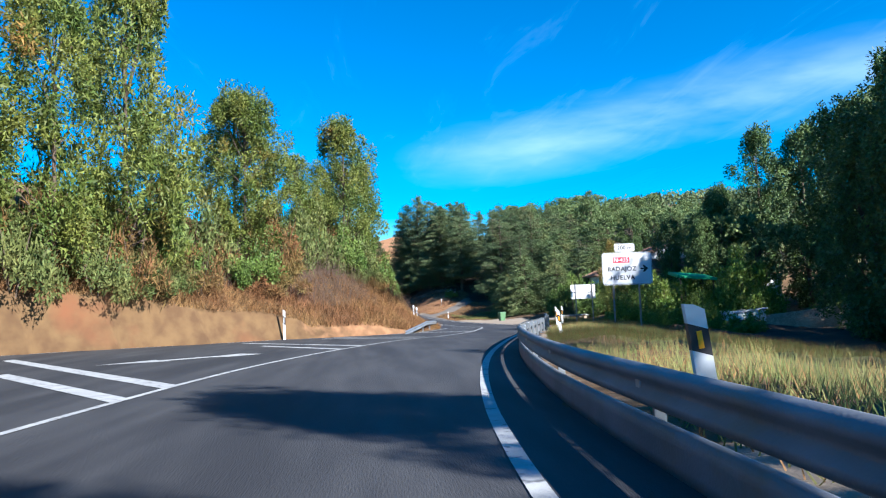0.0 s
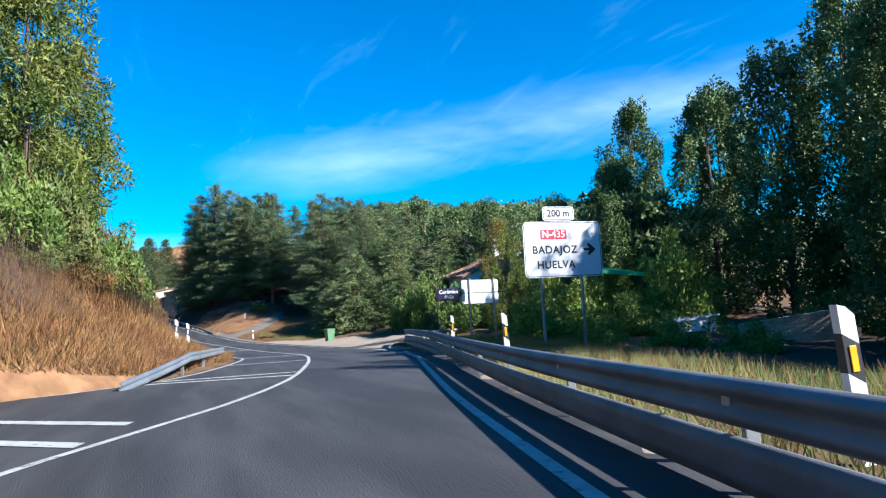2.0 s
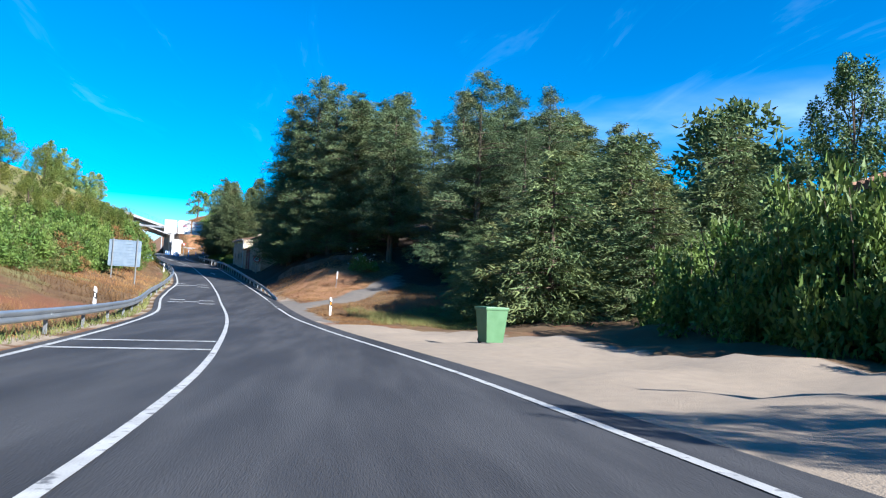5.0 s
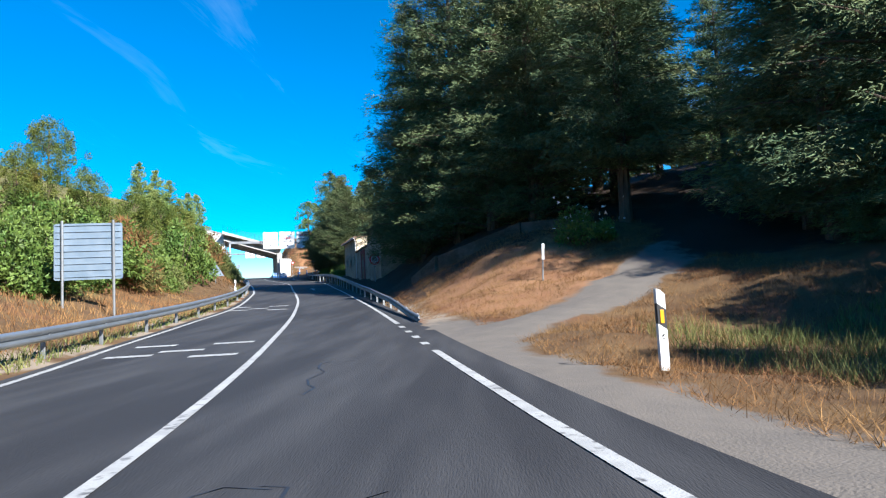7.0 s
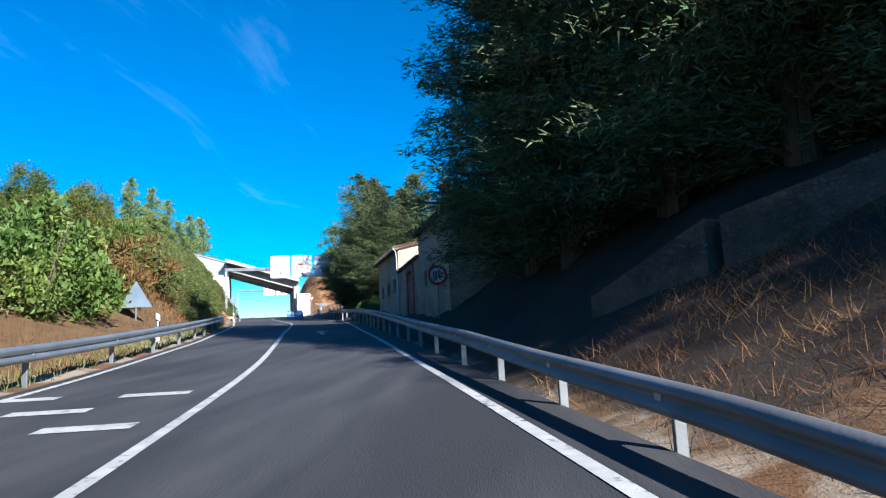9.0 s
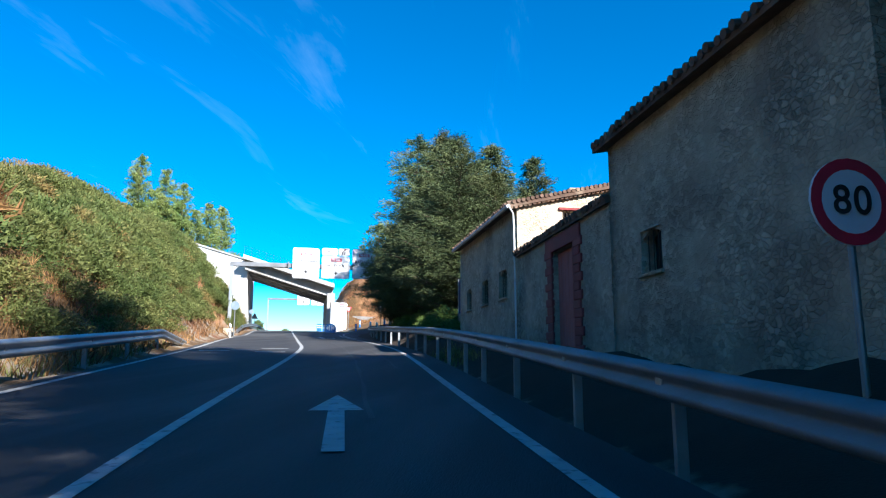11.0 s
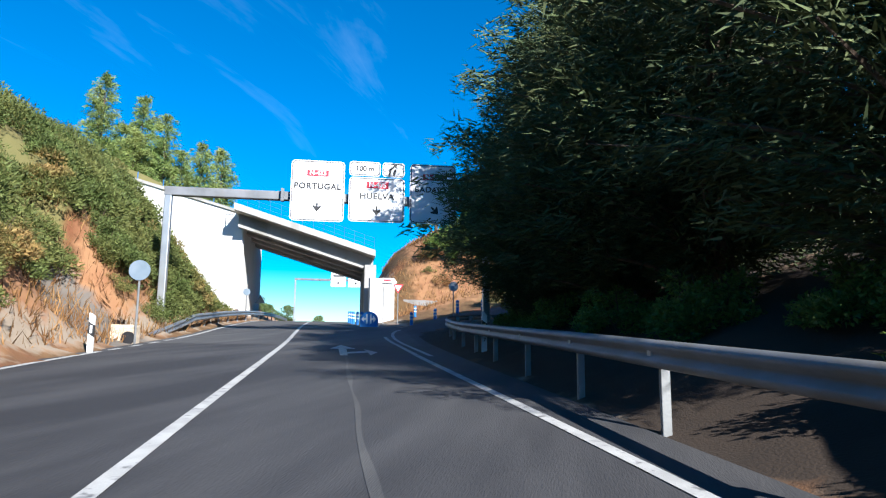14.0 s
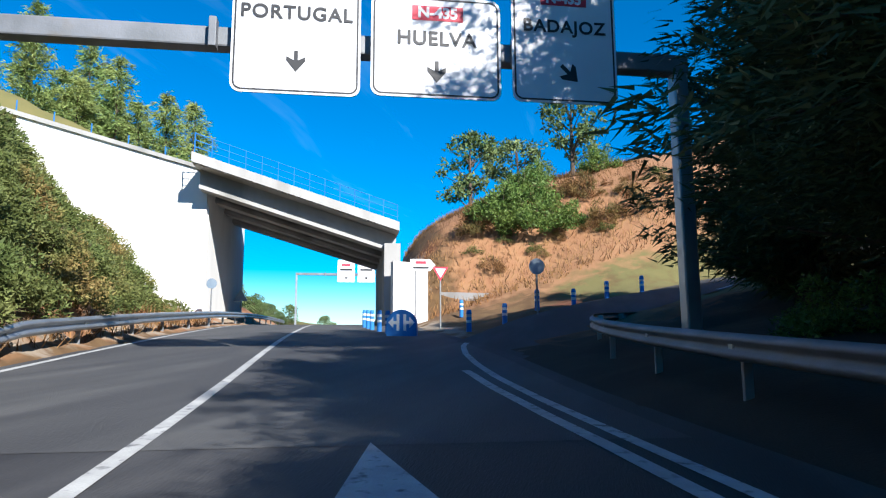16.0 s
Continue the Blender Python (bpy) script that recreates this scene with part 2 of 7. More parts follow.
def rubble(name, base):
    """Rubble masonry half covered by render: stones of uneven tone with recessed joints."""
    m = material(name, *base)
    n, l = m.node_tree.nodes, m.node_tree.links
    p = n["Principled BSDF"]
    col = p.inputs["Base Color"].links[0].from_socket
    geo = n.new("ShaderNodeNewGeometry")
    mp_ = n.new("ShaderNodeMapping")
    mp_.inputs["Scale"].default_value = (1, 1, 1.5)
    l.new(geo.outputs["Position"], mp_.inputs["Vector"])
    warp, add = n.new("ShaderNodeTexNoise"), n.new("ShaderNodeVectorMath")
    warp.inputs["Scale"].default_value = 3.0
    l.new(mp_.outputs[0], warp.inputs["Vector"])
    add.operation = "MULTIPLY_ADD"
    add.inputs[1].default_value = (0.25, 0.25, 0.25)
    l.new(warp.outputs["Color"], add.inputs[0])
    l.new(mp_.outputs[0], add.inputs[2])
    cells, edge = n.new("ShaderNodeTexVoronoi"), n.new("ShaderNodeTexVoronoi")
    edge.feature = "DISTANCE_TO_EDGE"
    for v in (cells, edge):
        v.inputs["Scale"].default_value = 9.0
        l.new(add.outputs[0], v.inputs["Vector"])
    tone = n.new("ShaderNodeSeparateColor")
    l.new(cells.outputs["Color"], tone.inputs[0])
    val = n.new("ShaderNodeMapRange")
    val.inputs["To Min"].default_value, val.inputs["To Max"].default_value = 0.6, 1.3
    l.new(tone.outputs[0], val.inputs["Value"])
    h = n.new("ShaderNodeHueSaturation")
    l.new(val.outputs[0], h.inputs["Value"])
    l.new(col, h.inputs["Color"])
    # render that still covers part of the stones
    cover, mask = n.new("ShaderNodeTexNoise"), n.new("ShaderNodeMapRange")
    cover.inputs["Scale"].default_value, cover.inputs["Detail"].default_value = 1.1, 6
    mask.inputs["From Min"].default_value, mask.inputs["From Max"].default_value = 0.38, 0.64
    mask.inputs["To Min"].default_value, mask.inputs["To Max"].default_value = 0.18, 0.85
    l.new(geo.outputs["Position"], cover.inputs["Vector"])
    l.new(cover.outputs["Fac"], mask.inputs["Value"])
    mx = n.new("ShaderNodeMix")
    mx.data_type = "RGBA"
    l.new(mask.outputs[0], mx.inputs["Factor"])
    l.new(col, mx.inputs["A"])
    l.new(h.outputs[0], mx.inputs["B"])
    l.new(mx.outputs["Result"], p.inputs["Base Color"])
    joint = n.new("ShaderNodeMapRange")
    joint.inputs["From Max"].default_value = 0.12
    l.new(edge.outputs["Distance"], joint.inputs["Value"])
    mul = n.new("ShaderNodeMath")
    mul.operation = "MULTIPLY"
    l.new(joint.outputs[0], mul.inputs[0])
    l.new(mask.outputs[0], mul.inputs[1])
    b2 = n.new("ShaderNodeBump")
    b2.inputs["Strength"].default_value, b2.inputs["Distance"].default_value = 0.8, 0.04
    l.new(mul.outputs[0], b2.inputs["Height"])
    l.new(p.inputs["Normal"].links[0].from_socket, b2.inputs["Normal"])
    l.new(b2.outputs[0], p.inputs["Normal"])
    return m


# dark copy of the barn stone; the wood's shade is put into its albedo
SHADE_STONE = rubble("shade_stone", ((0.12, 0.099, 0.078), (0.084, 0.069, 0.054), 2.6, 0.95, 0, 0.8, 9, (0.054, 0.051, 0.036), 0.6, 0.5))
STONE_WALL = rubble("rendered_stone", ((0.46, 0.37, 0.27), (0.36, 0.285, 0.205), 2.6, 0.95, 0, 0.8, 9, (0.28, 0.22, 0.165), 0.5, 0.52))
# paler copy of the barn stone: the gable's sunlight is in its colour
PALE_RUBBLE = rubble("pale_rubble", ((0.576, 0.48, 0.36), (0.496, 0.4, 0.288), 1.2, 0.95, 0, 0.5, 6, (0.4, 0.312, 0.224), 0.5, 0.6))
IRON = material("iron_bars", (0.04, 0.04, 0.04), (0.07, 0.05, 0.04), 6, 0.6, 0.5, 0.1)
BLUE_NET = material("blue_netting", (0.01, 0.03, 0.12), (0.015, 0.045, 0.15), 2, 0.8, 0, 0.3, 30)
GREEN_SHEET = material("green_sheet", (0.02, 0.3, 0.12), (0.03, 0.36, 0.15), 2, 0.6, 0, 0.2, 10)
WHITE_WALL = material("white_wall", (0.8, 0.8, 0.8), (0.7, 0.7, 0.7), 1, 0.9, 0, 0.3, 8, (0.55, 0.54, 0.52), 0.6, 0.62)
BIN_GREEN = material("bin_green", (0.08, 0.17, 0.08), (0.1, 0.2, 0.1), 3, 0.5, 0, 0.1)
BARK = material("bark", (0.12, 0.085, 0.06), (0.07, 0.05, 0.038), 5, 0.95, 0, 0.8, 12, stretch=(1, 1, 0.25), bdist=0.04)
CEDAR = material("cedar_needles", (0.081, 0.138, 0.0572), (0.155, 0.194, 0.0734), 0.5, 0.75, 0, 0, 1, (0.173, 0.162, 0.054), 0.25, 0.58, 0.4, 0.2)
PINE = material("pine_needles", (0.130, 0.195, 0.052), (0.221, 0.260, 0.078), 0.6, 0.75, 0, 0, 1, None, 0.3, 0.5, 0.4, 0.22)
POPLAR = material("poplar_leaves", (0.0518, 0.0936, 0.0259), (0.0936, 0.14, 0.0374), 0.5, 0.6, 0, 0, 1, None, 0.3, 0.5, 0.4, 0.05)
ASH = material("bank_tree_leaves", (0.078, 0.118, 0.022), (0.16, 0.172, 0.033), 0.5, 0.6, 0, 0, 1, (0.23, 0.125, 0.03), 0.3, 0.6, 0.5, 0.3)
SHRUB = material("shrub_leaves", (0.085, 0.119, 0.0314), (0.153, 0.162, 0.0476), 0.6, 0.7, 0, 0, 1, (0.255, 0.17, 0.0595), 0.3, 0.58, 0.4, 0.28)
VINE = material("vine_leaves", (0.068, 0.128, 0.0238), (0.128, 0.178, 0.0357), 0.6, 0.6, 0, 0, 1, None, 0.3, 0.5, 0.4, 0.2)
# lighter copy of the vine leaves, sunlight put into the colour
SUNLIT_VINE = material("sunlit_vine_leaves", (0.11, 0.185, 0.03), (0.2, 0.25, 0.045), 0.6, 0.6, 0, 0, 1, None, 0.3, 0.5, 0.4, 0.3)
RUSSET = material("russet_scrub", (0.168, 0.114, 0.036), (0.198, 0.0896, 0.036), 0.6, 0.85, 0, 0, 1, (0.12, 0.114, 0.036), 0.4, 0.5, 0.4, 0.25)
TWIG = material("dry_twigs", (0.096, 0.0624, 0.0432), (0.0672, 0.0432, 0.0312), 2, 0.9, 0, 0)
OAK = material("oak_leaves", (0.0783, 0.124, 0.0387), (0.144, 0.183, 0.0648), 0.4, 0.7, 0, 0, 1, None, 0.3, 0.5, 0.4, 0.22)
FOREST = material("far_forest", (0.065, 0.104, 0.046), (0.130, 0.163, 0.065), 0.12, 0.85, 0, 0, 1, (0.15, 0.15, 0.06), 0.05, 0.55, 0.35, 0.15)


# ---------------------------------------------------------------- mesh helpers
def mesh_np(name, verts, faces):
    """A mesh from arrays: faces all have the same number of corners."""
    verts, faces = np.asarray(verts, np.float32), np.asarray(faces, np.int32)
    me = bpy.data.meshes.new(name)
    k = faces.shape[1]
    me.vertices.add(len(verts))
    me.vertices.foreach_set("co", verts.ravel())
    me.loops.add(faces.size)
    me.loops.foreach_set("vertex_index", faces.ravel())
    me.polygons.add(len(faces))
    me.polygons.foreach_set("loop_start", np.arange(0, faces.size, k, dtype=np.int32))
    me.update(calc_edges=True)
    me.validate()
    return me


def part(name, geo, mat, parent=None, label="", m=None):
    """Links a bmesh or a mesh as one mesh object under a thing or a part."""
    if isinstance(geo, bmesh.types.BMesh):
        me = bpy.data.meshes.new(name)
        geo.to_mesh(me)
        geo.free()
    else:
        me = geo
    if mat and not me.materials:
        me.materials.append(mat)
    ob = new(name, me)
    ob.parent = parent
    if m is not None:
        ob.matrix_basis = m
    return tagged(ob, label)


def thing(name, label, category, group="", m=None, kind=""):
    ob = tagged(new(name), label, category, group, kind)
    ob.empty_display_size = 0.2
    if m is not None:
        ob.matrix_basis = m
    return ob


def box(bm, c, size, rot=None, bevel=0.0):
    """A box of that size round c in bm."""
    r = bmesh.ops.create_cube(bm, size=1.0)
    vs = r["verts"]
    bmesh.ops.scale(bm, vec=size, verts=vs)
    if bevel:
        es = list({e for v in vs for e in v.link_edges})
        vs = list({v for f in bmesh.ops.bevel(bm, geom=es, offset=bevel, segments=2, affect="EDGES", profile=0.5)["faces"] for v in f.verts} | {v for v in vs if v.is_valid})
    if rot is not None:
        bmesh.ops.rotate(bm, cent=(0, 0, 0), matrix=rot, verts=vs)
    bmesh.ops.translate(bm, vec=c, verts=vs)
    return bm


def boxed(c, size, rot=None, bevel=0.0):
    return box(bmesh.new(), c, size, rot, bevel)


def tube(pts, radii, n=6, bm=None):
    """A tapered tube along points."""
    bm = bm or bmesh.new()
    pts = [Vector(p) for p in pts]
    rings = []
    for i, p in enumerate(pts):
        d = (pts[min(i + 1, len(pts) - 1)] - pts[max(i - 1, 0)]).normalized()
        q = d.to_track_quat("Z", "Y")
        r = radii[i] if hasattr(radii, "__len__") else radii
        rings.append([bm.verts.new(p + q @ Vector((r * math.cos(2 * math.pi * k / n), r * math.sin(2 * math.pi * k / n), 0))) for k in range(n)])
    for a, b in zip(rings, rings[1:]):
        for k in range(n):
            bm.faces.new((a[k], a[(k + 1) % n], b[(k + 1) % n], b[k]))
    bm.faces.new(rings[0][::-1])
    bm.faces.new(rings[-1])
    return bm


def prism(outline, depth, bm=None):
    """A flat outline in x and z, given depth along y (front at y = 0)."""
    bm = bm or bmesh.new()
    a = [bm.verts.new((x, 0, z)) for x, z in outline]
    b = [bm.verts.new((x, depth, z)) for x, z in outline]
    bm.faces.new(a)
    bm.faces.new(b[::-1])
    k = len(a)
    for i in range(k):
        bm.faces.new((a[i], b[i], b[(i + 1) % k], a[(i + 1) % k]))
    bmesh.ops.recalc_face_normals(bm, faces=bm.faces)
    return bm


def rounded(w, h, r, x0=0.0, z0=0.0, n=5):
    """The outline of a rounded rectangle whose lower left corner is x0, z0."""
    out = []
    for cx, cz, a0 in ((w - r, r, -90), (w - r, h - r, 0), (r, h - r, 90), (r, r, 180)):
        for k in range(n + 1):
            a = radians(a0 + 90 * k / n)
            out.append((x0 + cx + r * math.cos(a), z0 + cz + r * math.sin(a)))
    return out


def ring(outer, inner, depth):
    """A frame between two outlines of equal count."""
    bm = bmesh.new()
    rows = [[bm.verts.new((x, y, z)) for x, z in o] for o, y in ((outer, 0), (inner, 0), (inner, depth), (outer, depth))]
    k = len(outer)
    for a, b in zip(rows, rows[1:] + rows[:1]):
        for i in range(k):
            bm.faces.new((a[i], a[(i + 1) % k], b[(i + 1) % k], b[i]))
    bmesh.ops.recalc_face_normals(bm, faces=bm.faces)
    return bm


def lettering(text, height, mat, parent, x, z, y=-0.012, align="CENTER", bold=0.004, spread=1.0, flat=False):
    """Words in the built-in font as a mesh, standing in the x-z plane and facing -y (flat: lying, read along +y)."""
    cu = bpy.data.curves.new("lettering", "FONT")
    cu.body, cu.size, cu.align_x, cu.align_y = text, height * 1.37, align, "CENTER"
    cu.extrude, cu.offset, cu.space_character = 0.002, bold, spread
    ob = bpy.data.objects.new("lettering", cu)
    scene.collection.objects.link(ob)
    bpy.context.view_layer.update()
    me = bpy.data.meshes.new_from_object(ob.evaluated_get(bpy.context.evaluated_depsgraph_get()))
    bpy.data.objects.remove(ob)
    me.materials.clear()
    o = part("lettering", me, mat, parent)
    o.matrix_basis = pose(x, y, z, 0 if flat else 90, 0, 0)
    return o


# ---------------------------------------------------------------- alignment: station s along the lane, offset d to the right
def spline(rows):
    c = np.array(rows)
    e = np.vstack([2 * c[0] - c[1], c, 2 * c[-1] - c[-2]])
    out = []
    for i in range(1, len(e) - 2):
        p, q, r, s = e[i - 1 : i + 3]
        n = max(2, int(np.linalg.norm(r - q) / 0.5))
        u = np.linspace(0, 1, n, endpoint=False)[:, None]
        out.append(0.5 * (2 * q + (r - p) * u + (2 * p - 5 * q + 4 * r - s) * u**2 + (3 * q - p - 3 * r + s) * u**3))
    return np.vstack(out + [c[-1:]])


AX = spline(LANE)
AS = np.r_[0, np.cumsum(np.linalg.norm(np.diff(AX[:, :2], axis=0), axis=1))] - 60
AT = np.gradient(AX[:, :2], axis=0)
AT /= np.linalg.norm(AT, axis=1)[:, None]
AN = np.stack([AT[:, 1], -AT[:, 0]], 1)


def R(s, d, h=0.0):
    """The place at station s, offset d and height h over the road."""
    x, y, z = (np.interp(s, AS, AX[:, k]) for k in range(3))
    nx, ny = np.interp(s, AS, AN[:, 0]), np.interp(s, AS, AN[:, 1])
    return Vector((x + d * nx, y + d * ny, z + h))


def heading(s):
    """Degrees by which the road at s is turned to the left from +y."""
    return math.degrees(math.atan2(-np.interp(s, AS, AT[:, 0]), np.interp(s, AS, AT[:, 1])))


def put(s, d, h=0.0, turn=0.0):
    """A pose at s, d, h that looks along the road (+y), turned by turn."""
    p = R(s, d, h)
    return pose(p.x, p.y, p.z, 0, 0, heading(s) + turn)


def along(table):
    """A smooth function of s from rows (s, value)."""
    xs, ys = np.array(table, float).T
    def f(s):
        return np.interp(s, xs, ys) * 0.5 + 0.25 * (np.interp(np.asarray(s) - 2.5, xs, ys) + np.interp(np.asarray(s) + 2.5, xs, ys))
    return f


CENTRE = along([(-60, -4.6), (15, -4.55), (22, -4.1), (33, -3.4), (38, -2.1), (44, -1.4), (52, -1.25), (66, -1.2), (80, -1.5), (92, -1.7), (110, -1.74), (122, -1.91), (137, -1.87), (145, -1.74), (160, -1.74), (168, -1.62), (180, -1.36), (203, -1.55), (219, -1.8), (400, -2.0)])
RIGHT = along([(-60, 0.6), (5, 0.75), (14, 1.0), (21, 1.3), (37, 1.85), (44, 2.3), (53, 3.0), (60, 3.0), (72, 3.45), (83, 3.25), (97, 2.1), (107, 1.7), (128, 1.7), (147, 1.64), (160, 1.7), (167, 1.82), (173, 2.03), (181, 2.38), (200, 2.45), (207, 2.6), (211, 2.9), (400, 2.9)])
LEFT = along([(-60, -24), (18, -20), (26, -19.3), (33, -15.8), (40, -12.0), (44, -6.5), (48, -5.0), (54, -4.6), (65, -4.4), (75, -5.0), (90, -5.3), (110, -5.2), (122, -5.9), (132, -5.7), (141, -5.0), (157, -4.7), (174, -5.2), (196, -5.7), (209, -5.3), (226, -5.6), (400, -5.6)])


def strip(name, s0, s1, d_left, d_right, mat, h=0.0, step=0.5, cols=1, parent=None):
    """A sheet on the road between two offsets."""
    ss = np.arange(s0, s1 + 1e-6, step) if s1 - s0 > step else np.array([s0, s1])
    v = []
    for s in ss:
        a, b = (float(f(s)) if callable(f) else f for f in (d_left, d_right))
        v += [R(s, a + (b - a) * k / cols, h) for k in range(cols + 1)]
    n = cols + 1
    f = [(i * n + k, i * n + k + 1, (i + 1) * n + k + 1, (i + 1) * n + k) for i in range(len(ss) - 1) for k in range(cols)]
    return part(name, mesh_np(name, [tuple(p) for p in v], f), mat, parent)


# ---------------------------------------------------------------- ground
GL = [-80, -45, -30, -22, -18, -14, -11, -9.5, -8, -6.8, -5.8]
GLH = [  # station, heights at those offsets
    (-60, 4, 4, 3, 0.6, 0, 0, 0, 0, 0, 0, 0), (15, 7, 6, 5, 2.6, 0.2, 0, 0, 0, 0, 0, 0), (26, 8, 7, 6, 4.2, 1.6, 0, 0, 0, 0, 0, 0), (34, 9, 8, 6.5, 5, 3.6, 0.6, 0, 0, 0, 0, 0),
    (41, 9, 9, 7.5, 6, 4.8, 2.9, 0.7, 0.1, 0, 0, 0), (47, 10, 9, 8, 7, 6, 4.6, 3.2, 2.4, 1.4, 0.5, 0.1), (55, 10, 10, 8.5, 7.5, 6.4, 5.2, 4, 3.0, 1.9, 0.8, 0.1), (64, 10, 10, 8, 7, 5.4, 4.0, 2.6, 1.8, 1.0, 0.4, 0),
    (78, 9, 9, 7, 5, 3.4, 1.9, 1.0, 0.7, 0.4, 0.1, 0), (95, 9, 8, 6, 3.6, 1.9, 0.9, 0.5, 0.3, 0.1, 0, 0), (130, 10, 9, 7, 4.5, 2.6, 1.3, 0.7, 0.4, 0.2, 0, 0), (155, 11, 10, 8, 6.2, 4.6, 2.6, 1.0, 0.5, 0.2, 0.1, 0),
    (172, 12, 10, 8.5, 7.4, 6.6, 5.6, 4.3, 3.2, 1.8, 0.36, -0.05), (188, 13, 11, 9, 8, 7.5, 6.6, 5.3, 3.9, 2, 0.41, -0.05), (199.5, 14, 12, 10, 9, 8.3, 7.4, 5.6, 4, 2.2, 0.45, -0.05), (201.2, 14, 12, 10, 9, 8.3, 6.8, 4, 1.9, 0.8, 0.14, -0.05), (204.6, 14, 12, 10, 9, 8.3, 6.8, 4, 1.9, 0.8, 0.14, -0.05), (206.2, 14, 12, 10, 9, 8.5, 7.6, 6, 4.6, 2.6, 0.45, -0.05), (216, 14, 13, 10.5, 9.5, 9, 8.0, 6.4, 4.6, 2.6, 0.54, -0.05),
    (222, 14, 13, 10.8, 9.8, 9.0, 6.6, 4.2, 2.6, 1.2, 0.3, -0.05), (227, 14, 13, 11, 9.8, 8.4, 5.4, 2.8, 1.3, 0.4, 0.2, -0.05), (234.6, 14, 13, 11, 9.6, 8.0, 4.6, 2.2, 0.9, 0.3, 0.2, -0.05), (236.4, 14, 13, 12, 11.5, 10.8, 9.4, 8.2, 7.6, 0.4, 0.2, -0.05), (246, 14, 13, 12, 11, 10, 9, 8, 7.4, 0.4, 0.2, -0.05), (250, 12, 11, 9, 6, 4.5, 3, 2, 1.4, 0.8, 0.14, -0.05), (300, 8, 8, 5, 2, 1, 0.6, 0.4, 0.2, 0.1, 0, -0.05), (400, 4, 4, 2, 1, 0, 0, 0, 0, 0, 0, -0.05),
]
GR = [2.6, 4, 5.5, 7.5, 10, 14, 19, 26, 40, 60, 90]
GRH = [
    (-60, 0, 0, -0.1, -0.3, -0.6, -1.2, -2, -2.5, -3, -3.0, -3.0), (30, 0, 0, -0.1, -0.4, -0.9, -1.6, -2.2, -2.8, -3, -3.0, -3.0), (55, 0, 0, 0, -0.2, -0.6, -1.2, -1.6, -2, -2.5, -3.0, -3.0), (68, 0, 0, 0, 0, -0.1, -0.3, -0.6, -1.2, -2, -2.0, -2.0),
    (78, 0, 0, 0, 0, 0, 0, 0, 0, -0.5, 0.0, 2.0), (95, 0, 0, -0.1, -0.15, -0.2, -0.1, 0.3, 1, 3.0, 6.0, 6.0), (106, 0, -0.15, -0.3, -0.5, -0.7, -0.5, 0.2, 1.5, 5.0, 7.0, 6.0), (114, 0, -0.25, -0.4, -0.6, -0.9, -0.8, 0.3, 1.6, 6.0, 7.0, 6.0), (120, 0, 0, -0.05, -0.1, 0, 0.5, 1.2, 2, 6.0, 7.0, 6.0),
    (127, 0, 0.05, 0.3, 0.65, 0.8, 1.1, 1.6, 2.6, 6.0, 7.0, 6.0), (133, -0.1, 0.3, 1.0, 1.9, 2.5, 2.8, 3.3, 4.4, 6.0, 7.0, 6.0), (142, -0.2, 0.3, 1.2, 2.4, 3.4, 4.4, 5.2, 6.5, 6.0, 7.0, 6.0), (155, -0.3, 0.1, 0.8, 2.2, 3.6, 4.6, 5.4, 6.6, 6.0, 7.0, 6.0),
    (162, -0.4, -0.1, 0.3, 1.0, 2, 3.2, 4.2, 5.5, 7, 7.0, 6.0), (172, -0.3, 0.1, 0.4, 0.8, 1.2, 2, 3, 4.5, 6, 7.0, 6.0), (181, -0.2, 0.2, 0.7, 1.4, 2.2, 3, 4, 5, 6, 7.0, 6.0), (200, -0.2, 0.1, 0.5, 0.9, 1.4, 2.2, 3.4, 5, 7, 7.0, 6.0),
    (212, 0, 0, 0, 0.1, 0.4, 1.0, 1.8, 3, 5, 7.0, 6.0), (220, 0, 0, 0, 0.1, 0.2, 0.4, 0.6, 1, 3, 7.0, 6.0), (230, 0, 0, 0, 0.2, 0.4, 0.5, 0.6, 0.8, 3, 7.0, 6.0), (235, 0, 0.1, 0.6, 1.0, 1.6, 3.0, 5.0, 6.2, 8, 7, 6), (238.5, 0, 3.2, 4.6, 5.0, 5.4, 6.2, 7.0, 8, 9, 7, 6), (244, 0, 4.2, 6.2, 7.0, 7.8, 8.6, 9.2, 9.6, 10, 7, 6), (250, 0, 4.2, 6.4, 7.6, 8.4, 9.4, 10.4, 11, 12, 7.0, 6.0),
    (275, 0, 0.3, 1.0, 2.5, 4, 6, 7, 8, 9, 7.0, 6.0), (310, 0, 0, 0.2, 0.6, 1, 2, 3, 4, 5, 5.0, 5.0), (400, 0, 0, 0, 0, 0, 0.5, 1, 2, 3, 3.0, 3.0),
]
GLH, GRH = np.array(GLH, float), np.array(GRH, float)


# the slip road that bends away: stations and offsets of its middle
SLIP_S, SLIP_D = (207, 211, 215, 218.5, 221.5, 224, 225.5, 226.6, 227.5, 227.5), (1.6, 2.3, 4.0, 6.6, 9.6, 13.5, 18, 24, 40, 70)


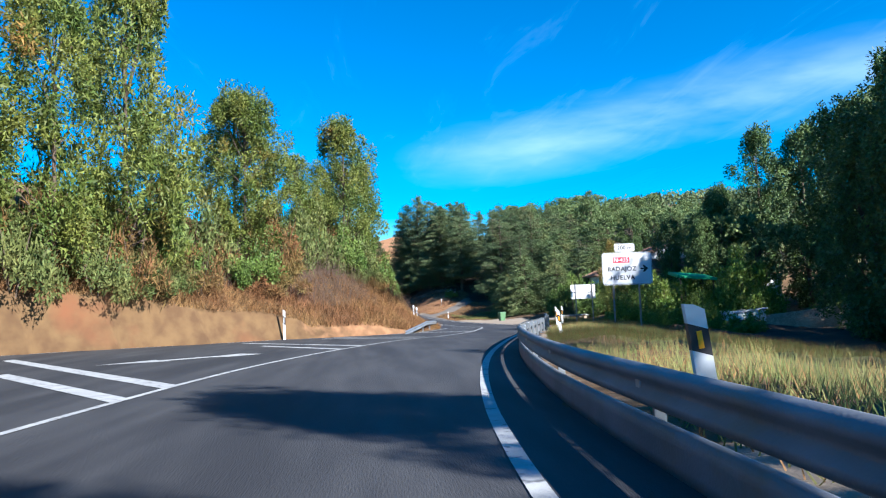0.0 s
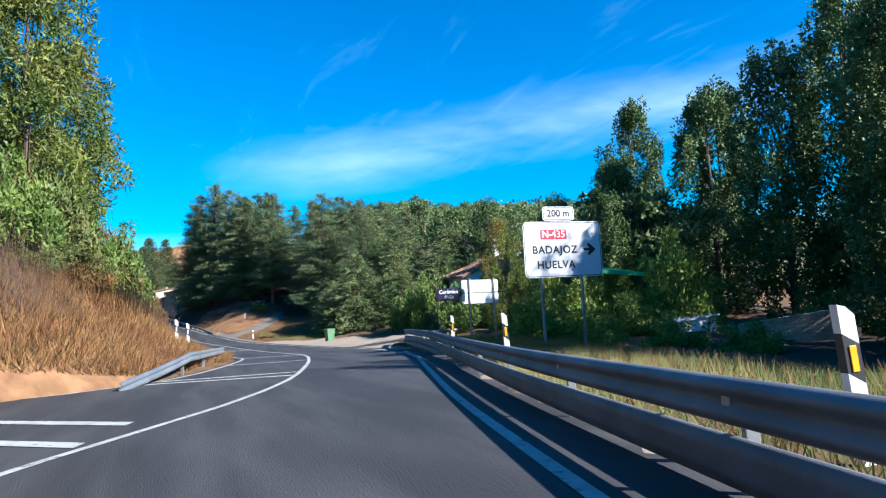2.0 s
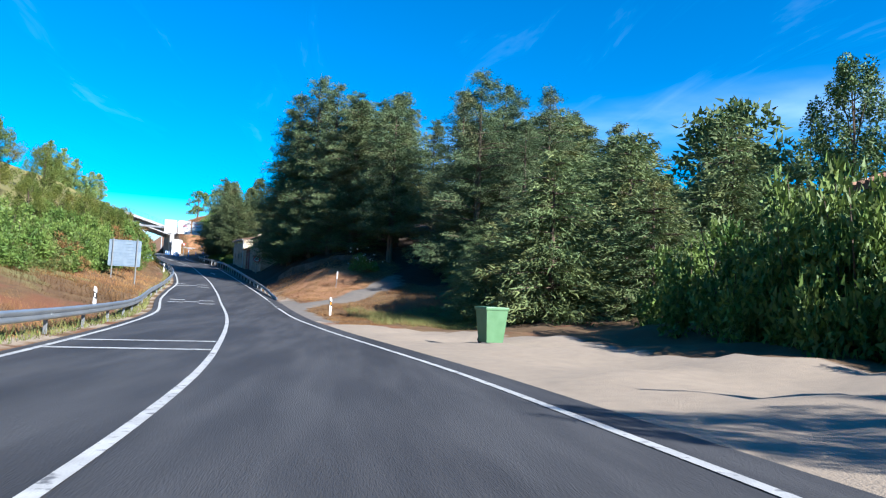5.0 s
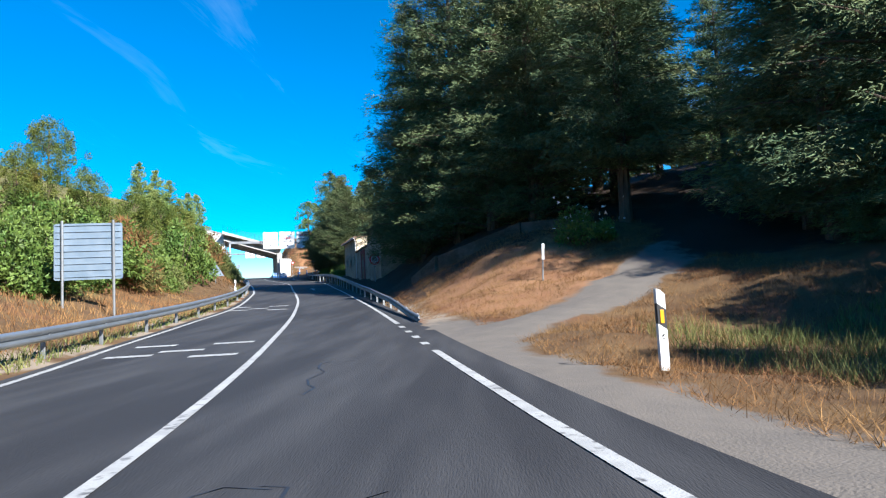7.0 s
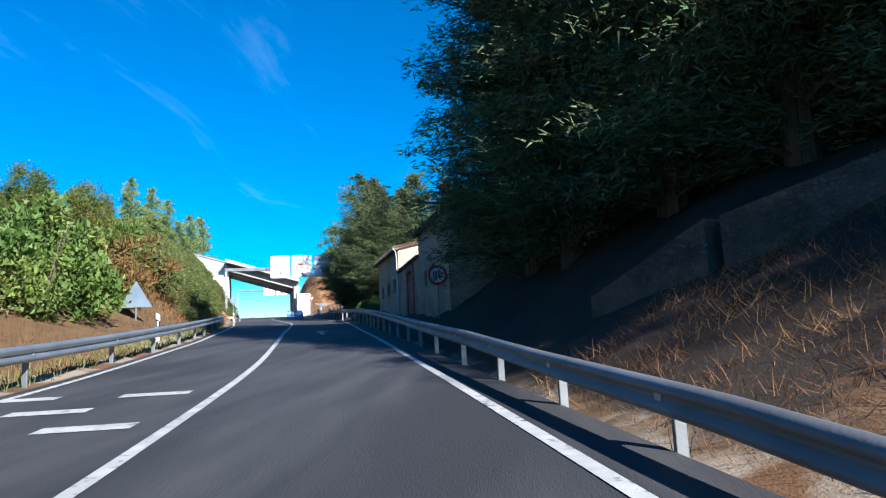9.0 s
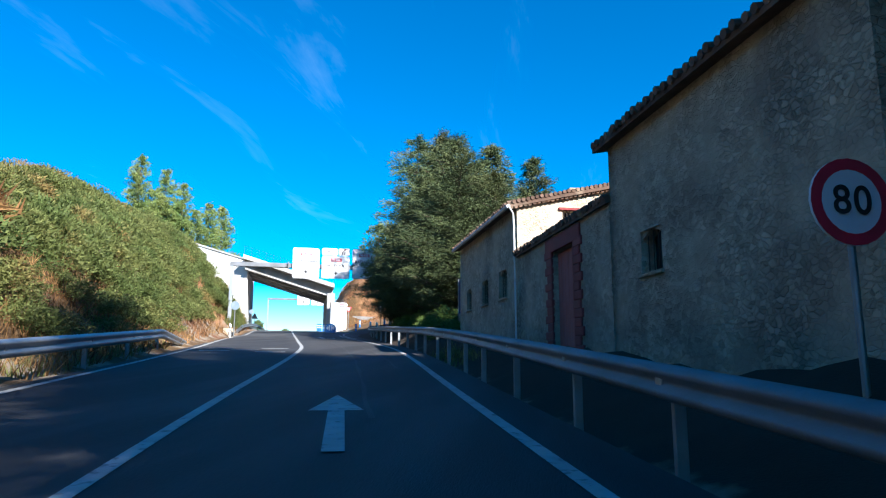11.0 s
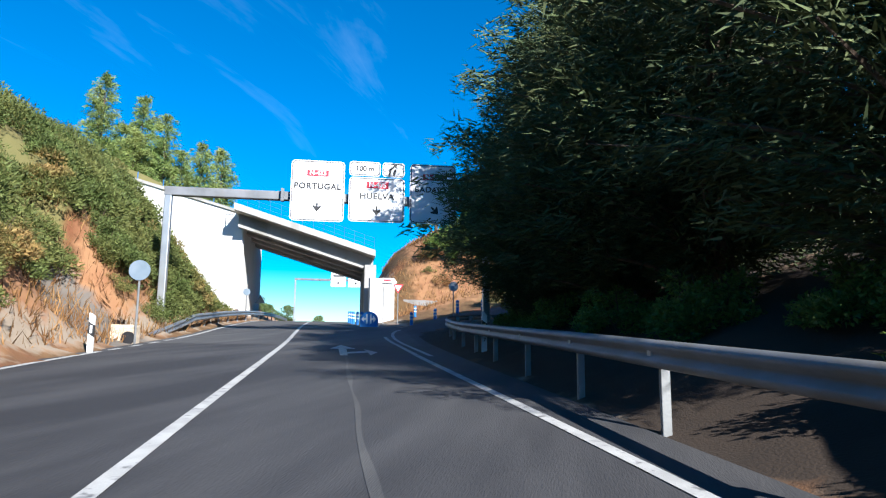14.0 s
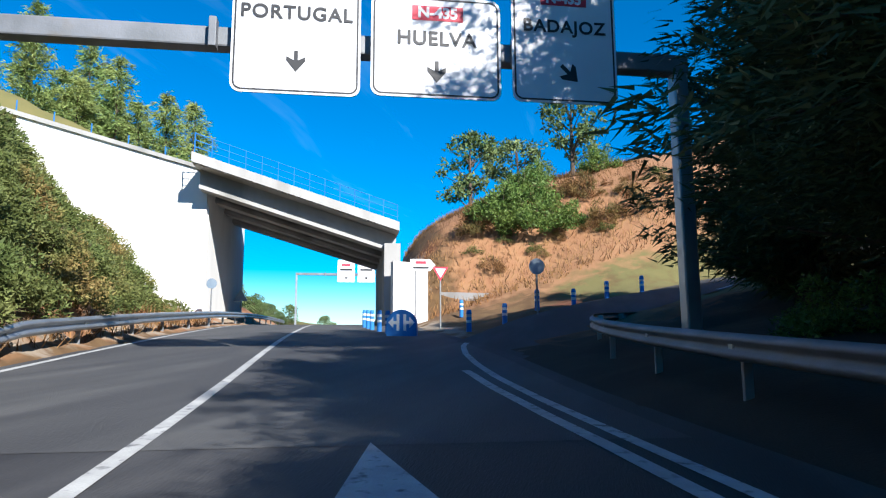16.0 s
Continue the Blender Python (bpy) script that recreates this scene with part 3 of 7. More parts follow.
def nearest(x, y):
    """Station, offset and road height for arrays of places."""
    sub = slice(0, None, 3)
    ax, s_, n_, t_ = AX[sub], AS[sub], AN[sub], AT[sub]
    i = np.empty(len(x), int)
    for k in range(0, len(x), 4000):
        i[k : k + 4000] = ((x[k : k + 4000, None] - ax[None, :, 0]) ** 2 + (y[k : k + 4000, None] - ax[None, :, 1]) ** 2).argmin(1)
    vx, vy = x - ax[i, 0], y - ax[i, 1]
    du = vx * t_[i, 0] + vy * t_[i, 1]
    return s_[i] + du.clip(-40, 40), vx * n_[i, 0] + vy * n_[i, 1], ax[i, 2]


def grid_height(s, d):
    out = np.zeros(len(s))
    for tab, cols, side in ((GLH, GL, -1), (GRH, GR, 1)):
        k = d < -2 if side < 0 else d >= -2
        if k.any():
            rows = np.stack([np.interp(s[k], tab[:, 0], tab[:, 1 + j]) for j in range(len(cols))], 1)
            dd, cc = d[k].clip(cols[0], cols[-1]), np.array(cols)
            j = np.searchsorted(cc, dd).clip(1, len(cc) - 1)
            u = (dd - cc[j - 1]) / (cc[j] - cc[j - 1])
            a = np.arange(len(dd))
            out[k] = rows[a, j - 1] * (1 - u) + rows[a, j] * u
    return out


def bumps(x, y):
    """Far hills and the roughness of the open ground."""
    z = 0 * x
    for cx, cy, h, r in ((75, 235, 7, 34), (175, 365, 27, 85), (300, 250, 10, 90), (-200, 520, 20, 120), (60, 620, 30, 160), (-260, 120, 25, 130)):
        z = z + h * np.exp(-((x - cx) ** 2 + (y - cy) ** 2) / (2 * r * r))
    return z


def height(x, y, detail=True):
    x, y = np.atleast_1d(np.asarray(x, float)), np.atleast_1d(np.asarray(y, float))
    s, d, zr = nearest(x, y)
    h = grid_height(s, d)
    lo, hi = LEFT(s) - 0.4, RIGHT(s) + 0.6
    off = np.maximum(np.maximum(lo - d, d - hi), 0)
    z = zr + h + bumps(x, y) * np.minimum(1, off / 40)
    cut = (d > 2) & (np.abs(s - np.interp(d, SLIP_D, SLIP_S)) < 4.6) & (s > 205)
    z = z - 0.1 * cut
    if detail:
        w = np.minimum(1, off / 3) * ~cut
        z = z + w * (0.16 * np.sin(x * 0.9 + 1.3 * np.sin(y * 0.5)) * np.sin(y * 0.8 + np.sin(x * 0.35)) + 0.07 * np.sin(x * 2.9 + y * 1.7) * np.sin(y * 3.3 - x))
    return np.where(off <= 0, np.minimum(z, zr) - 0.07, z - 0.03), s, d, off


def G(s, d):
    """The ground's place at station s and offset d."""
    p = R(s, d)
    p.z = float(height(p.x, p.y)[0][0])
    return p


def axis(lo, hi, step, far):
    core = np.arange(lo, hi + step / 2, step)
    grow, g, a, b = step, [], lo, hi
    left, right = [], []
    while a > -far or b < far:
        grow *= 1.35
        a, b = a - grow, b + grow
        left.append(a), right.append(b)
    return np.r_[left[::-1], core, right]


gx, gy = axis(-75, 95, 0.8, 1800), axis(-25, 290, 0.8, 1800)
XX, YY = np.meshgrid(gx, gy)
gz, gs, gd, goff = height(XX.ravel(), YY.ravel())
nx_, ny_ = len(gx), len(gy)
ii = np.arange(nx_ * ny_).reshape(ny_, nx_)
ground_me = mesh_np("ground", np.stack([XX.ravel(), YY.ravel(), gz], 1), np.stack([ii[:-1, :-1], ii[:-1, 1:], ii[1:, 1:], ii[1:, :-1]], -1).reshape(-1, 4))
ground_me.polygons.foreach_set("use_smooth", np.ones(len(ground_me.polygons), bool))


def soft(v, a, b):
    return ((v - a) / (b - a)).clip(0, 1)


wob = 0.7 * np.sin(XX.ravel() * 0.7 + 2 * np.sin(YY.ravel() * 0.4)) + 0.4 * np.sin(YY.ravel() * 1.9 + XX.ravel())
# gravel apron by the bend, and the mouth of the dirt track
gravel = soft(gs + wob, 66, 71) * soft(-gs + wob, -108, -98) * soft(gd, 2.0, 2.6) * soft(-gd - wob * 0.8 - 0.22 * np.abs(gs - 82), -12, -10.5)
mid = 3.0 + (gs - 119) * 1.15
track = soft(gs + wob * 0.4, 110.5, 113) * soft(-np.abs(gd - mid - wob * 0.3) + 2.2, 0, 1.0) * soft(gd, 1.5, 2.0) * soft(-gs, -146, -140)
track = np.maximum(track, soft(gs, 104, 108) * soft(-gs, -126, -122) * soft(gd, 1.6, 2.0) * soft(-gd - wob * 0.5, -4.3, -3.5))
track = np.maximum(track, soft(gs, 200.4, 201.2) * soft(-gs, -205.4, -204.6) * soft(-gd, 5.7, 6.0) * soft(gd, -10.5, -9.5))
verge = soft(goff, 0.0, 0.2) * soft(-goff - wob * 0.5, -1.3, -0.6) * 0.8 * np.where(gd < 0, soft(gs, 66, 72), 1)
green = np.maximum.reduce([
    soft(gs, 95, 120) * soft(-gd + wob * 2, 10, 14), soft(gs, 160, 170) * soft(-gd, 8.5, 10) * soft(-gs, -245, -235),
    soft(-gs, -64, -54) * soft(gd + wob, 4.5, 6) * soft(-gd + wob * 2, -13, -9) * 0.7, soft(goff, 45, 70),
    soft(gs, 128, 140) * soft(gd, 9, 12) * 0.6])
red = np.maximum(soft(gs, 121, 126) * soft(-gs, -160, -150) * soft(gd, 2.8, 4.5) * soft(-gd, -12, -8) * 0.8, soft(gs, 230, 234) * soft(gd, 5, 7) * 0.7)
red = np.maximum(red, soft(gs, 190, 198) * soft(-gd, 5.6, 6.4) * soft(gd, -9.5, -8) * 0.8)
red = np.maximum(red, soft(gs, 28, 40) * soft(-gs, -68, -60) * soft(-gd, 5.2, 6) * soft(gd, -14, -9) * 0.5)
# needle litter under the trees, with their shade painted in as near-black
shade_litter = np.maximum.reduce([soft(gs + wob, 132, 137) * soft(-gs, -184, -178) * soft(gd, 2.4, 3.4), soft(gs, 120, 128) * soft(gd + wob, 12, 15) * soft(-gs, -170, -160), soft(gs, 98, 102) * soft(gd + wob, 13, 15) * soft(-gs, -120, -112), soft(gs, 178, 182) * soft(gd + wob * 0.3, 2.6, 3.4) * soft(-gs, -217, -212), soft(-gs, -64, -56) * soft(gd + wob, 14, 18) * soft(-gd + wob * 2, -42, -36)])
for name, w in (("gravel", np.maximum(gravel, verge)), ("track", track), ("green", green), ("red", red), ("shade_litter", shade_litter)):
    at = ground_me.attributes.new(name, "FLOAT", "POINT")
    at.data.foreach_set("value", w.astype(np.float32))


def ground_material():
    m = DRY_GROUND
    n, l = m.node_tree.nodes, m.node_tree.links
    p = n["Principled BSDF"]
    col = p.inputs["Base Color"].links[0].from_socket
    geo = n.new("ShaderNodeNewGeometry")
    # the last tone is litter darkened further by painted tree shade
    for name, a, b, sc in (("green", (0.09, 0.095, 0.032), (0.16, 0.13, 0.05), 0.9), ("red", (0.23, 0.095, 0.047), (0.28, 0.165, 0.08), 1.4), ("gravel", (0.3, 0.24, 0.175), (0.2, 0.16, 0.12), 3.0), ("track", (0.17, 0.145, 0.12), (0.1, 0.09, 0.08), 2.0), ("shade_litter", (0.045, 0.03, 0.02), (0.022, 0.016, 0.012), 2.0)):
        t, k, x, at = n.new("ShaderNodeTexNoise"), n.new("ShaderNodeMix"), n.new("ShaderNodeMix"), n.new("ShaderNodeAttribute")
        at.attribute_name = name
        t.inputs["Scale"].default_value, t.inputs["Detail"].default_value = sc, 8
        l.new(geo.outputs["Position"], t.inputs["Vector"])
        k.data_type = x.data_type = "RGBA"
        k.inputs["A"].default_value, k.inputs["B"].default_value = (*a, 1), (*b, 1)
        l.new(t.outputs["Fac"], k.inputs["Factor"])
        sharp = n.new("ShaderNodeMath")
        sharp.operation = "MULTIPLY_ADD"
        sharp.inputs[1].default_value, sharp.inputs[2].default_value = 0.9, 0.0
        mad = n.new("ShaderNodeMath")
        mad.operation = "ADD"
        l.new(t.outputs["Fac"], sharp.inputs[0])
        l.new(at.outputs["Fac"], mad.inputs[0])
        l.new(sharp.outputs[0], mad.inputs[1])
        r = n.new("ShaderNodeMapRange")
        r.inputs["From Min"].default_value, r.inputs["From Max"].default_value = 0.75, 1.05
        l.new(mad.outputs[0], r.inputs["Value"])
        l.new(r.outputs[0], x.inputs["Factor"])
        l.new(col, x.inputs["A"])
        l.new(k.outputs["Result"], x.inputs["B"])
        col = x.outputs["Result"]
    l.new(col, p.inputs["Base Color"])
    return m


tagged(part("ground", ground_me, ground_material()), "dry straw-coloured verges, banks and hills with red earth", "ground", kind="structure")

# ---------------------------------------------------------------- road and its markings
road = strip("road", -55, 420, lambda s: LEFT(s) - 0.35, lambda s: RIGHT(s) + 0.75 + 0.5 * np.interp(s, [0, 30, 60, 66, 70], [1, 1, 1, 0.6, 0]), ASPHALT, 0.0, 0.75, 10)
tagged(road, "worn grey asphalt of a two-lane country road", "road", kind="structure")
tagged(strip("road", 203.2, 420, lambda s: LEFT(s) - 0.34, lambda s: RIGHT(s) + 0.4, PALE_ASPHALT, 0.004, 0.75, 8), "older paler asphalt towards the overpass", "road", kind="structure")


def marking(name, s0, s1, f, w, label, step=0.6):
    ob = strip(name, s0, s1, lambda s: f(s) - w / 2, lambda s: f(s) + w / 2, PAINT, 0.009, step)
    return tagged(ob, label, "road marking", kind="structure")


EDGE_IN = along([(0, 0), (186, 0), (197, -0.3), (203, -0.42), (209, -0.75), (400, -0.75)])
OUTER = along([(190, 2.55), (198, 2.48), (203, 2.36), (208, 2.28), (212.5, 2.6), (215, 3.0), (217.5, 3.6), (219, 4.2)])
marking("centre_line", -50, 400, CENTRE, 0.14, "solid white centre line painted on the asphalt")
marking("edge_line", -50, 117.25, RIGHT, 0.15, "white edge line along the guardrail side")
marking("edge_line", 125.0, 209.2, lambda s: RIGHT(s) + EDGE_IN(s), 0.15, "white edge line along the shaded lane")
for k in range(4):
    marking("edge_dash", 118.1 + 1.75 * k, 118.92 + 1.75 * k, RIGHT, 0.17, "short white dash across the mouth of the dirt track", 0.3)
marking("outer_line", 198.5, 218.5, OUTER, 0.14, "second white line beside the slip road")
marking("edge_line", -50, 199, LEFT, 0.15, "white edge line along the oncoming lane")
marking("edge_line", 206, 400, LEFT, 0.15, "white edge line by the far guardrail")
for k in range(4):
    marking("edge_dash", 199.6 + 1.7 * k, 200.7 + 1.7 * k, LEFT, 0.15, "short white dash across a field entrance", 0.3)


def bar(corners, name="transverse_bar", label="white bar painted across the oncoming lane", h=0.009):
    """A painted quadrilateral given by s, d corners."""
    me = mesh_np(name, [tuple(R(s, d, h)) for s, d in corners], [tuple(range(len(corners)))])
    return tagged(part(name, me, PAINT), label, "road marking", kind="structure")


for s0, d0, s1, d1, w in ((11.6, -4.5, 21.6, -15.5, 0.55), (10.0, -4.6, 15.6, -10.6, 0.5), (25.0, -3.85, 34.0, -12.5, 0.5), (22.7, -4.1, 28.0, -9.0, 0.5)):
    bar([(s0, d0), (s1, d1), (s1 + w, d1), (s0 + w, d0)])
for s0 in (30.2, 32.2):
    bar([(s0 + 4, -3.2), (s0 + 8, -9.5), (s0 + 8.4, -9.5), (s0 + 4.4, -3.2)])
for s0, slant in ((45.6, 0.1), (47.1, -0.5), (55.5, -0.6), (65.0, 0.7), (66.8, 0.6), (87.2, -0.4), (90.0, -0.6)):
    bar([(s0, float(CENTRE(s0)) - 0.1), (s0 + slant, float(LEFT(s0)) + 0.1), (s0 + slant + 0.33, float(LEFT(s0)) + 0.1), (s0 + 0.33, float(CENTRE(s0)) - 0.1)])
for s0 in (119.8, 139.2, 177.5):
    for k, a in ((0, 1.5), (0, -1.5), (1, 0.05), (2, -0.7), (2, 1.7)):
        c, a = float(CENTRE(s0)) - 0.45 - 0.97 * k, s0 + a
        bar([(a, c - 1.0), (a, c), (a + 0.4, c), (a + 0.4, c - 1.0)], "speed_bar", "short white staggered bar in the oncoming lane")


def arrow(s, d, turn, shapes, size=1.0, lane_label="white lane arrow painted on the asphalt"):
    """A painted arrow from outlines in its own metres (x right, y ahead)."""
    bm = bmesh.new()
    for o in shapes:
        bm.faces.new([bm.verts.new((x * size, y * size, 0)) for x, y in o])
    ob = part("lane_arrow", bm, PAINT)
    p0, p1 = R(s, d, 0.011), R(s + 2, d, 0.011)
    ob.matrix_basis = Matrix.Translation(p0) @ Euler((math.atan2(p1.z - p0.z, 2.0), 0, radians(heading(s) + turn))).to_matrix().to_4x4()
    return tagged(ob, lane_label, "road marking", kind="structure")


arrow(198.4, 0.27, 0, [[(-0.1, 0), (0.09, 0), (0.1, 2.85), (-0.13, 2.85)], [(-0.38, 2.85), (0.36, 2.85), (-0.04, 4.9)], [(0.092, 0.7), (0.4, 0.95), (0.64, 1.15), (0.62, 1.8), (0.35, 1.6), (0.094, 1.35)], [(0.6, 2.6), (0.66, 0.1), (0.92, 1.35)]])
arrow(160.65, -0.1, 0, [[(-0.1, -2.6), (0.1, -2.6), (0.1, 0), (-0.1, 0)], [(-0.34, 0), (0.34, 0), (0, 1.7)]])
bar([(18.7, -8.6), (20.6, -7.1), (20.9, -7.5), (19.0, -9.0)], "lane_arrow", "worn white arrow painted in the junction lane")
bar([(18.1, -9.7), (19.7, -8.9), (19.0, -8.0)], "lane_arrow", "worn white arrow painted in the junction lane")
bar([(20.2, -7.7), (21.9, -7.2), (21.3, -6.2), (20.3, -6.8)], "lane_arrow", "worn white arrow painted in the junction lane")
# tar-sealed cracks
for s0, d0, s1, d1 in ((106.2, -2.2, 107.6, 0.6), (106.9, -1.2, 105.6, 0.4), (107.4, -1.9, 107.9, -0.6), (107.9, -0.6, 106.4, 0.1), (112, -0.6, 116, -0.4)):
    ps = [(s0 + (s1 - s0) * k / 8 + 0.12 * math.sin(k * 2.1), d0 + (d1 - d0) * k / 8 + 0.1 * math.sin(k * 1.7)) for k in range(9)]
    me = mesh_np("tar_seam", [tuple(R(s, d + o, 0.005)) for s, d in ps for o in (-0.014, 0.014)], [(2 * k, 2 * k + 1, 2 * k + 3, 2 * k + 2) for k in range(8)])
    tagged(part("tar_seam", me, SIGN_BLACK), "thin dark tar seam over a crack", "road seam", kind="structure")
for s0, s1, d0 in ((160, 201, 0.3), (168, 182, 1.2)):
    tagged(strip("tar_seam", s0, s1, lambda s, d0=d0: d0 - 0.03 + 0.02 * math.sin(s), lambda s, d0=d0: d0 + 0.03 + 0.025 * math.sin(1.7 * s), PALE_ASPHALT, 0.005, 0.5), "thin pale paving seam along the lane", "road seam", kind="structure")
# the exit road that bends away to the right
ex = list(zip(SLIP_S, SLIP_D))
ep = spline([tuple(G(s, d) + Vector((0, 0, 0.1))) for s, d in ex])
et = np.gradient(ep[:, :2], axis=0)
et /= np.linalg.norm(et, axis=1)[:, None]
en = np.stack([et[:, 1], -et[:, 0], 0 * et[:, 0]], 1)
wd = np.interp(np.arange(len(ep)), [0, 16, 40], [0.2, 1.5, 2.9])[:, None]
ev = np.stack([ep - en * wd, ep + en * wd], 1).reshape(-1, 3)
k = np.arange(len(ep) - 1)
tagged(part("road", mesh_np("road", ev, np.stack([2 * k, 2 * k + 1, 2 * k + 3, 2 * k + 2], 1)), ASPHALT), "narrow asphalt slip road that bends away", "road", kind="structure")
# white line along the inside of the slip road
lw = np.stack([ep + en * (wd - 0.35) + (0, 0, 0.006), ep + en * (wd - 0.2) + (0, 0, 0.006)], 1)[int(len(ep) * 0.25):].reshape(-1, 3)
k = np.arange(len(lw) // 2 - 1)
tagged(part("edge_line", mesh_np("edge_line", lw, np.stack([2 * k, 2 * k + 1, 2 * k + 3, 2 * k + 2], 1)), PAINT), "white edge line of the slip road", "road marking", kind="structure")


# ---------------------------------------------------------------- plants
def leaf_quads(c, out, length, width, rng, droop=0.0, spread=0.7):
    """Small folded leaves at the points c, which point roughly along out. Returns vertices and faces."""
    n = len(c)
    d = out + rng.normal(0, spread, (n, 3))
    d[:, 2] -= droop
    d /= np.linalg.norm(d, axis=1)[:, None] + 1e-9
    s = np.cross(d, rng.normal(0, 1, (n, 3)))
    s /= np.linalg.norm(s, axis=1)[:, None] + 1e-9
    l = (length * rng.uniform(0.6, 1.3, n))[:, None]
    w = (width * rng.uniform(0.6, 1.3, n))[:, None]
    v = np.stack([c - s * w * 0.5, c + s * w * 0.5, c + d * l], 1).reshape(-1, 3)
    return v, np.arange(3 * n).reshape(-1, 3)



def bark_mesh(name, bm):
    me = bpy.data.meshes.new(name)
    bm.to_mesh(me)
    bm.free()
    me.materials.append(BARK)
    return me


def cedar_meshes(h, r, seed, tiers=26, low=0.06, dens=1.0, leaf=(0.55, 0.16), lift=0.1, power=0.75):
    """A conifer with level, slightly drooping sprays of branches: trunk and crown meshes."""
    rng = np.random.default_rng(seed)
    trunk = tube([(0, 0, -0.4), (0.05, 0, h * 0.4), (0, 0.04, h * 0.98)], [h * 0.022, h * 0.014, 0.02], 8)
    bm, cs, outs = bmesh.new(), [], []
    lop = rng.uniform(0.78, 1.15, 9)
    for k in range(tiers):
        f = low + (0.99 - low) * (k / (tiers - 1)) ** 1.1
        rad = r * (1 - f) ** power * min(1.0, 0.72 + f * 2.2)
        nb = max(4, int(7 + rad * 1.6))
        for b in range(nb):
            a = rng.uniform(0, 2 * np.pi)
            rr = rad * rng.uniform(0.5, 1.2) * lop[int(a / 0.7) % 9] + 0.25
            z0 = f * h + rng.normal(0, h * 0.012)
            steps = max(3, int(rr * 2.4))
            t = (np.arange(steps) + rng.uniform(0, 1, steps)) / steps
            t = 0.12 + 0.88 * t
            x, y = np.cos(a) * rr * t, np.sin(a) * rr * t
            z = z0 + lift * rr * t - 0.16 * rr * t**2.2
            if rr > 1.2 and k % 2 == 0 and b % 2 == 0:
                tube([(0, 0, z0 - 0.1), (np.cos(a) * rr * 0.5, np.sin(a) * rr * 0.5, z0 + lift * rr * 0.5 - 0.04 * rr), (np.cos(a) * rr * 0.9, np.sin(a) * rr * 0.9, z0 + lift * rr * 0.9 - 0.13 * rr)], [0.07, 0.04, 0.012], 4, bm)
            m = max(5, int(9 * dens))
            p = np.repeat(np.stack([x, y, z], 1), m, 0)
            side = np.array([-np.sin(a), np.cos(a), 0.0])
            p += side * (rng.normal(0, 0.18, len(p)) * (0.4 + rr * 0.3))[:, None] + rng.normal(0, 0.13, (len(p), 3))
            o = np.tile([np.cos(a), np.sin(a), 0.1], (len(p), 1))
            cs.append(p)
            outs.append(o)
    top = np.zeros((40, 3))
    top[:, 2] = rng.uniform(h * 0.93, h * 1.02, 40)
    cs.append(top), outs.append(np.tile([0, 0, 1.0], (40, 1)))
    v, f = leaf_quads(np.concatenate(cs), np.concatenate(outs), leaf[0], leaf[1], rng, 0.25, 0.45)
    return bark_mesh("trunk", trunk), mesh_np("crown", v, f), [bark_mesh("branching", bm)]


def broad_meshes(h, r, seed, clumps=70, per=90, leaf=(0.2, 0.12), base=0.22, round_=1.0, limbs=16, puff=0.16, trunk=0.02, lean=0.0, shoot=0.8):
    """A broad-leaved tree: forking limbs that carry clumps of leaves with gaps between them."""
    rng = np.random.default_rng(seed)
    bm = tube([(0, 0, -0.4), (0.1 * r * lean, 0, h * 0.3), (0.2 * r * lean, 0, h * 0.6), (0.3 * r * lean, 0.0, h * 0.9)], [h * trunk, h * trunk * 0.75, h * trunk * 0.45, 0.02], 7)
    cs, outs, limb_meshes = [], [], []
    lobes = rng.uniform(0.55, 1.22, (5, 7))
    for k in range(clumps):
        f = base + (1 - base) * rng.uniform(0, 1)
        g = (f - base) / (1 - base)
        rad = r * (np.sin(np.pi * min(0.97, 0.12 + 0.86 * g)) ** (0.6 * round_))
        a, q = rng.uniform(0, 2 * np.pi), np.sqrt(rng.uniform(0.15, 1.0))
        rad *= lobes[int(g * 4.99), int(a / 0.9) % 7]
        cpt = np.array([np.cos(a) * rad * q + 0.2 * r * lean, np.sin(a) * rad * q, f * h])
        if k < limbs:
            s = np.array([0, 0, max(0.1 * h, cpt[2] - h * 0.25)])
            limb_meshes.append(bark_mesh("limb", tube([s, s * 0.5 + cpt * 0.5 + np.array([0, 0, 0.03 * h]), cpt], [h * trunk * 0.35, h * trunk * 0.2, 0.012], 4)))
        pr = puff * (0.5 * r + 0.12 * h) * rng.uniform(0.6, 1.4) + 0.15
        d = rng.normal(0, 1, (per, 3))
        d /= np.linalg.norm(d, axis=1)[:, None]
        p = cpt + d * (pr * rng.uniform(0.2, 1.0, per) ** 0.6)[:, None] * np.array([1.35 - 0.3 * shoot, 1.35 - 0.3 * shoot, shoot])
        cs.append(p)
        outs.append(d * 0.7 + np.array([0, 0, 0.25]))
    v, f = leaf_quads(np.concatenate(cs), np.concatenate(outs), leaf[0], leaf[1], rng, 0.2, 0.6)
    return bark_mesh("trunk", bm), mesh_np("crown", v, f), limb_meshes


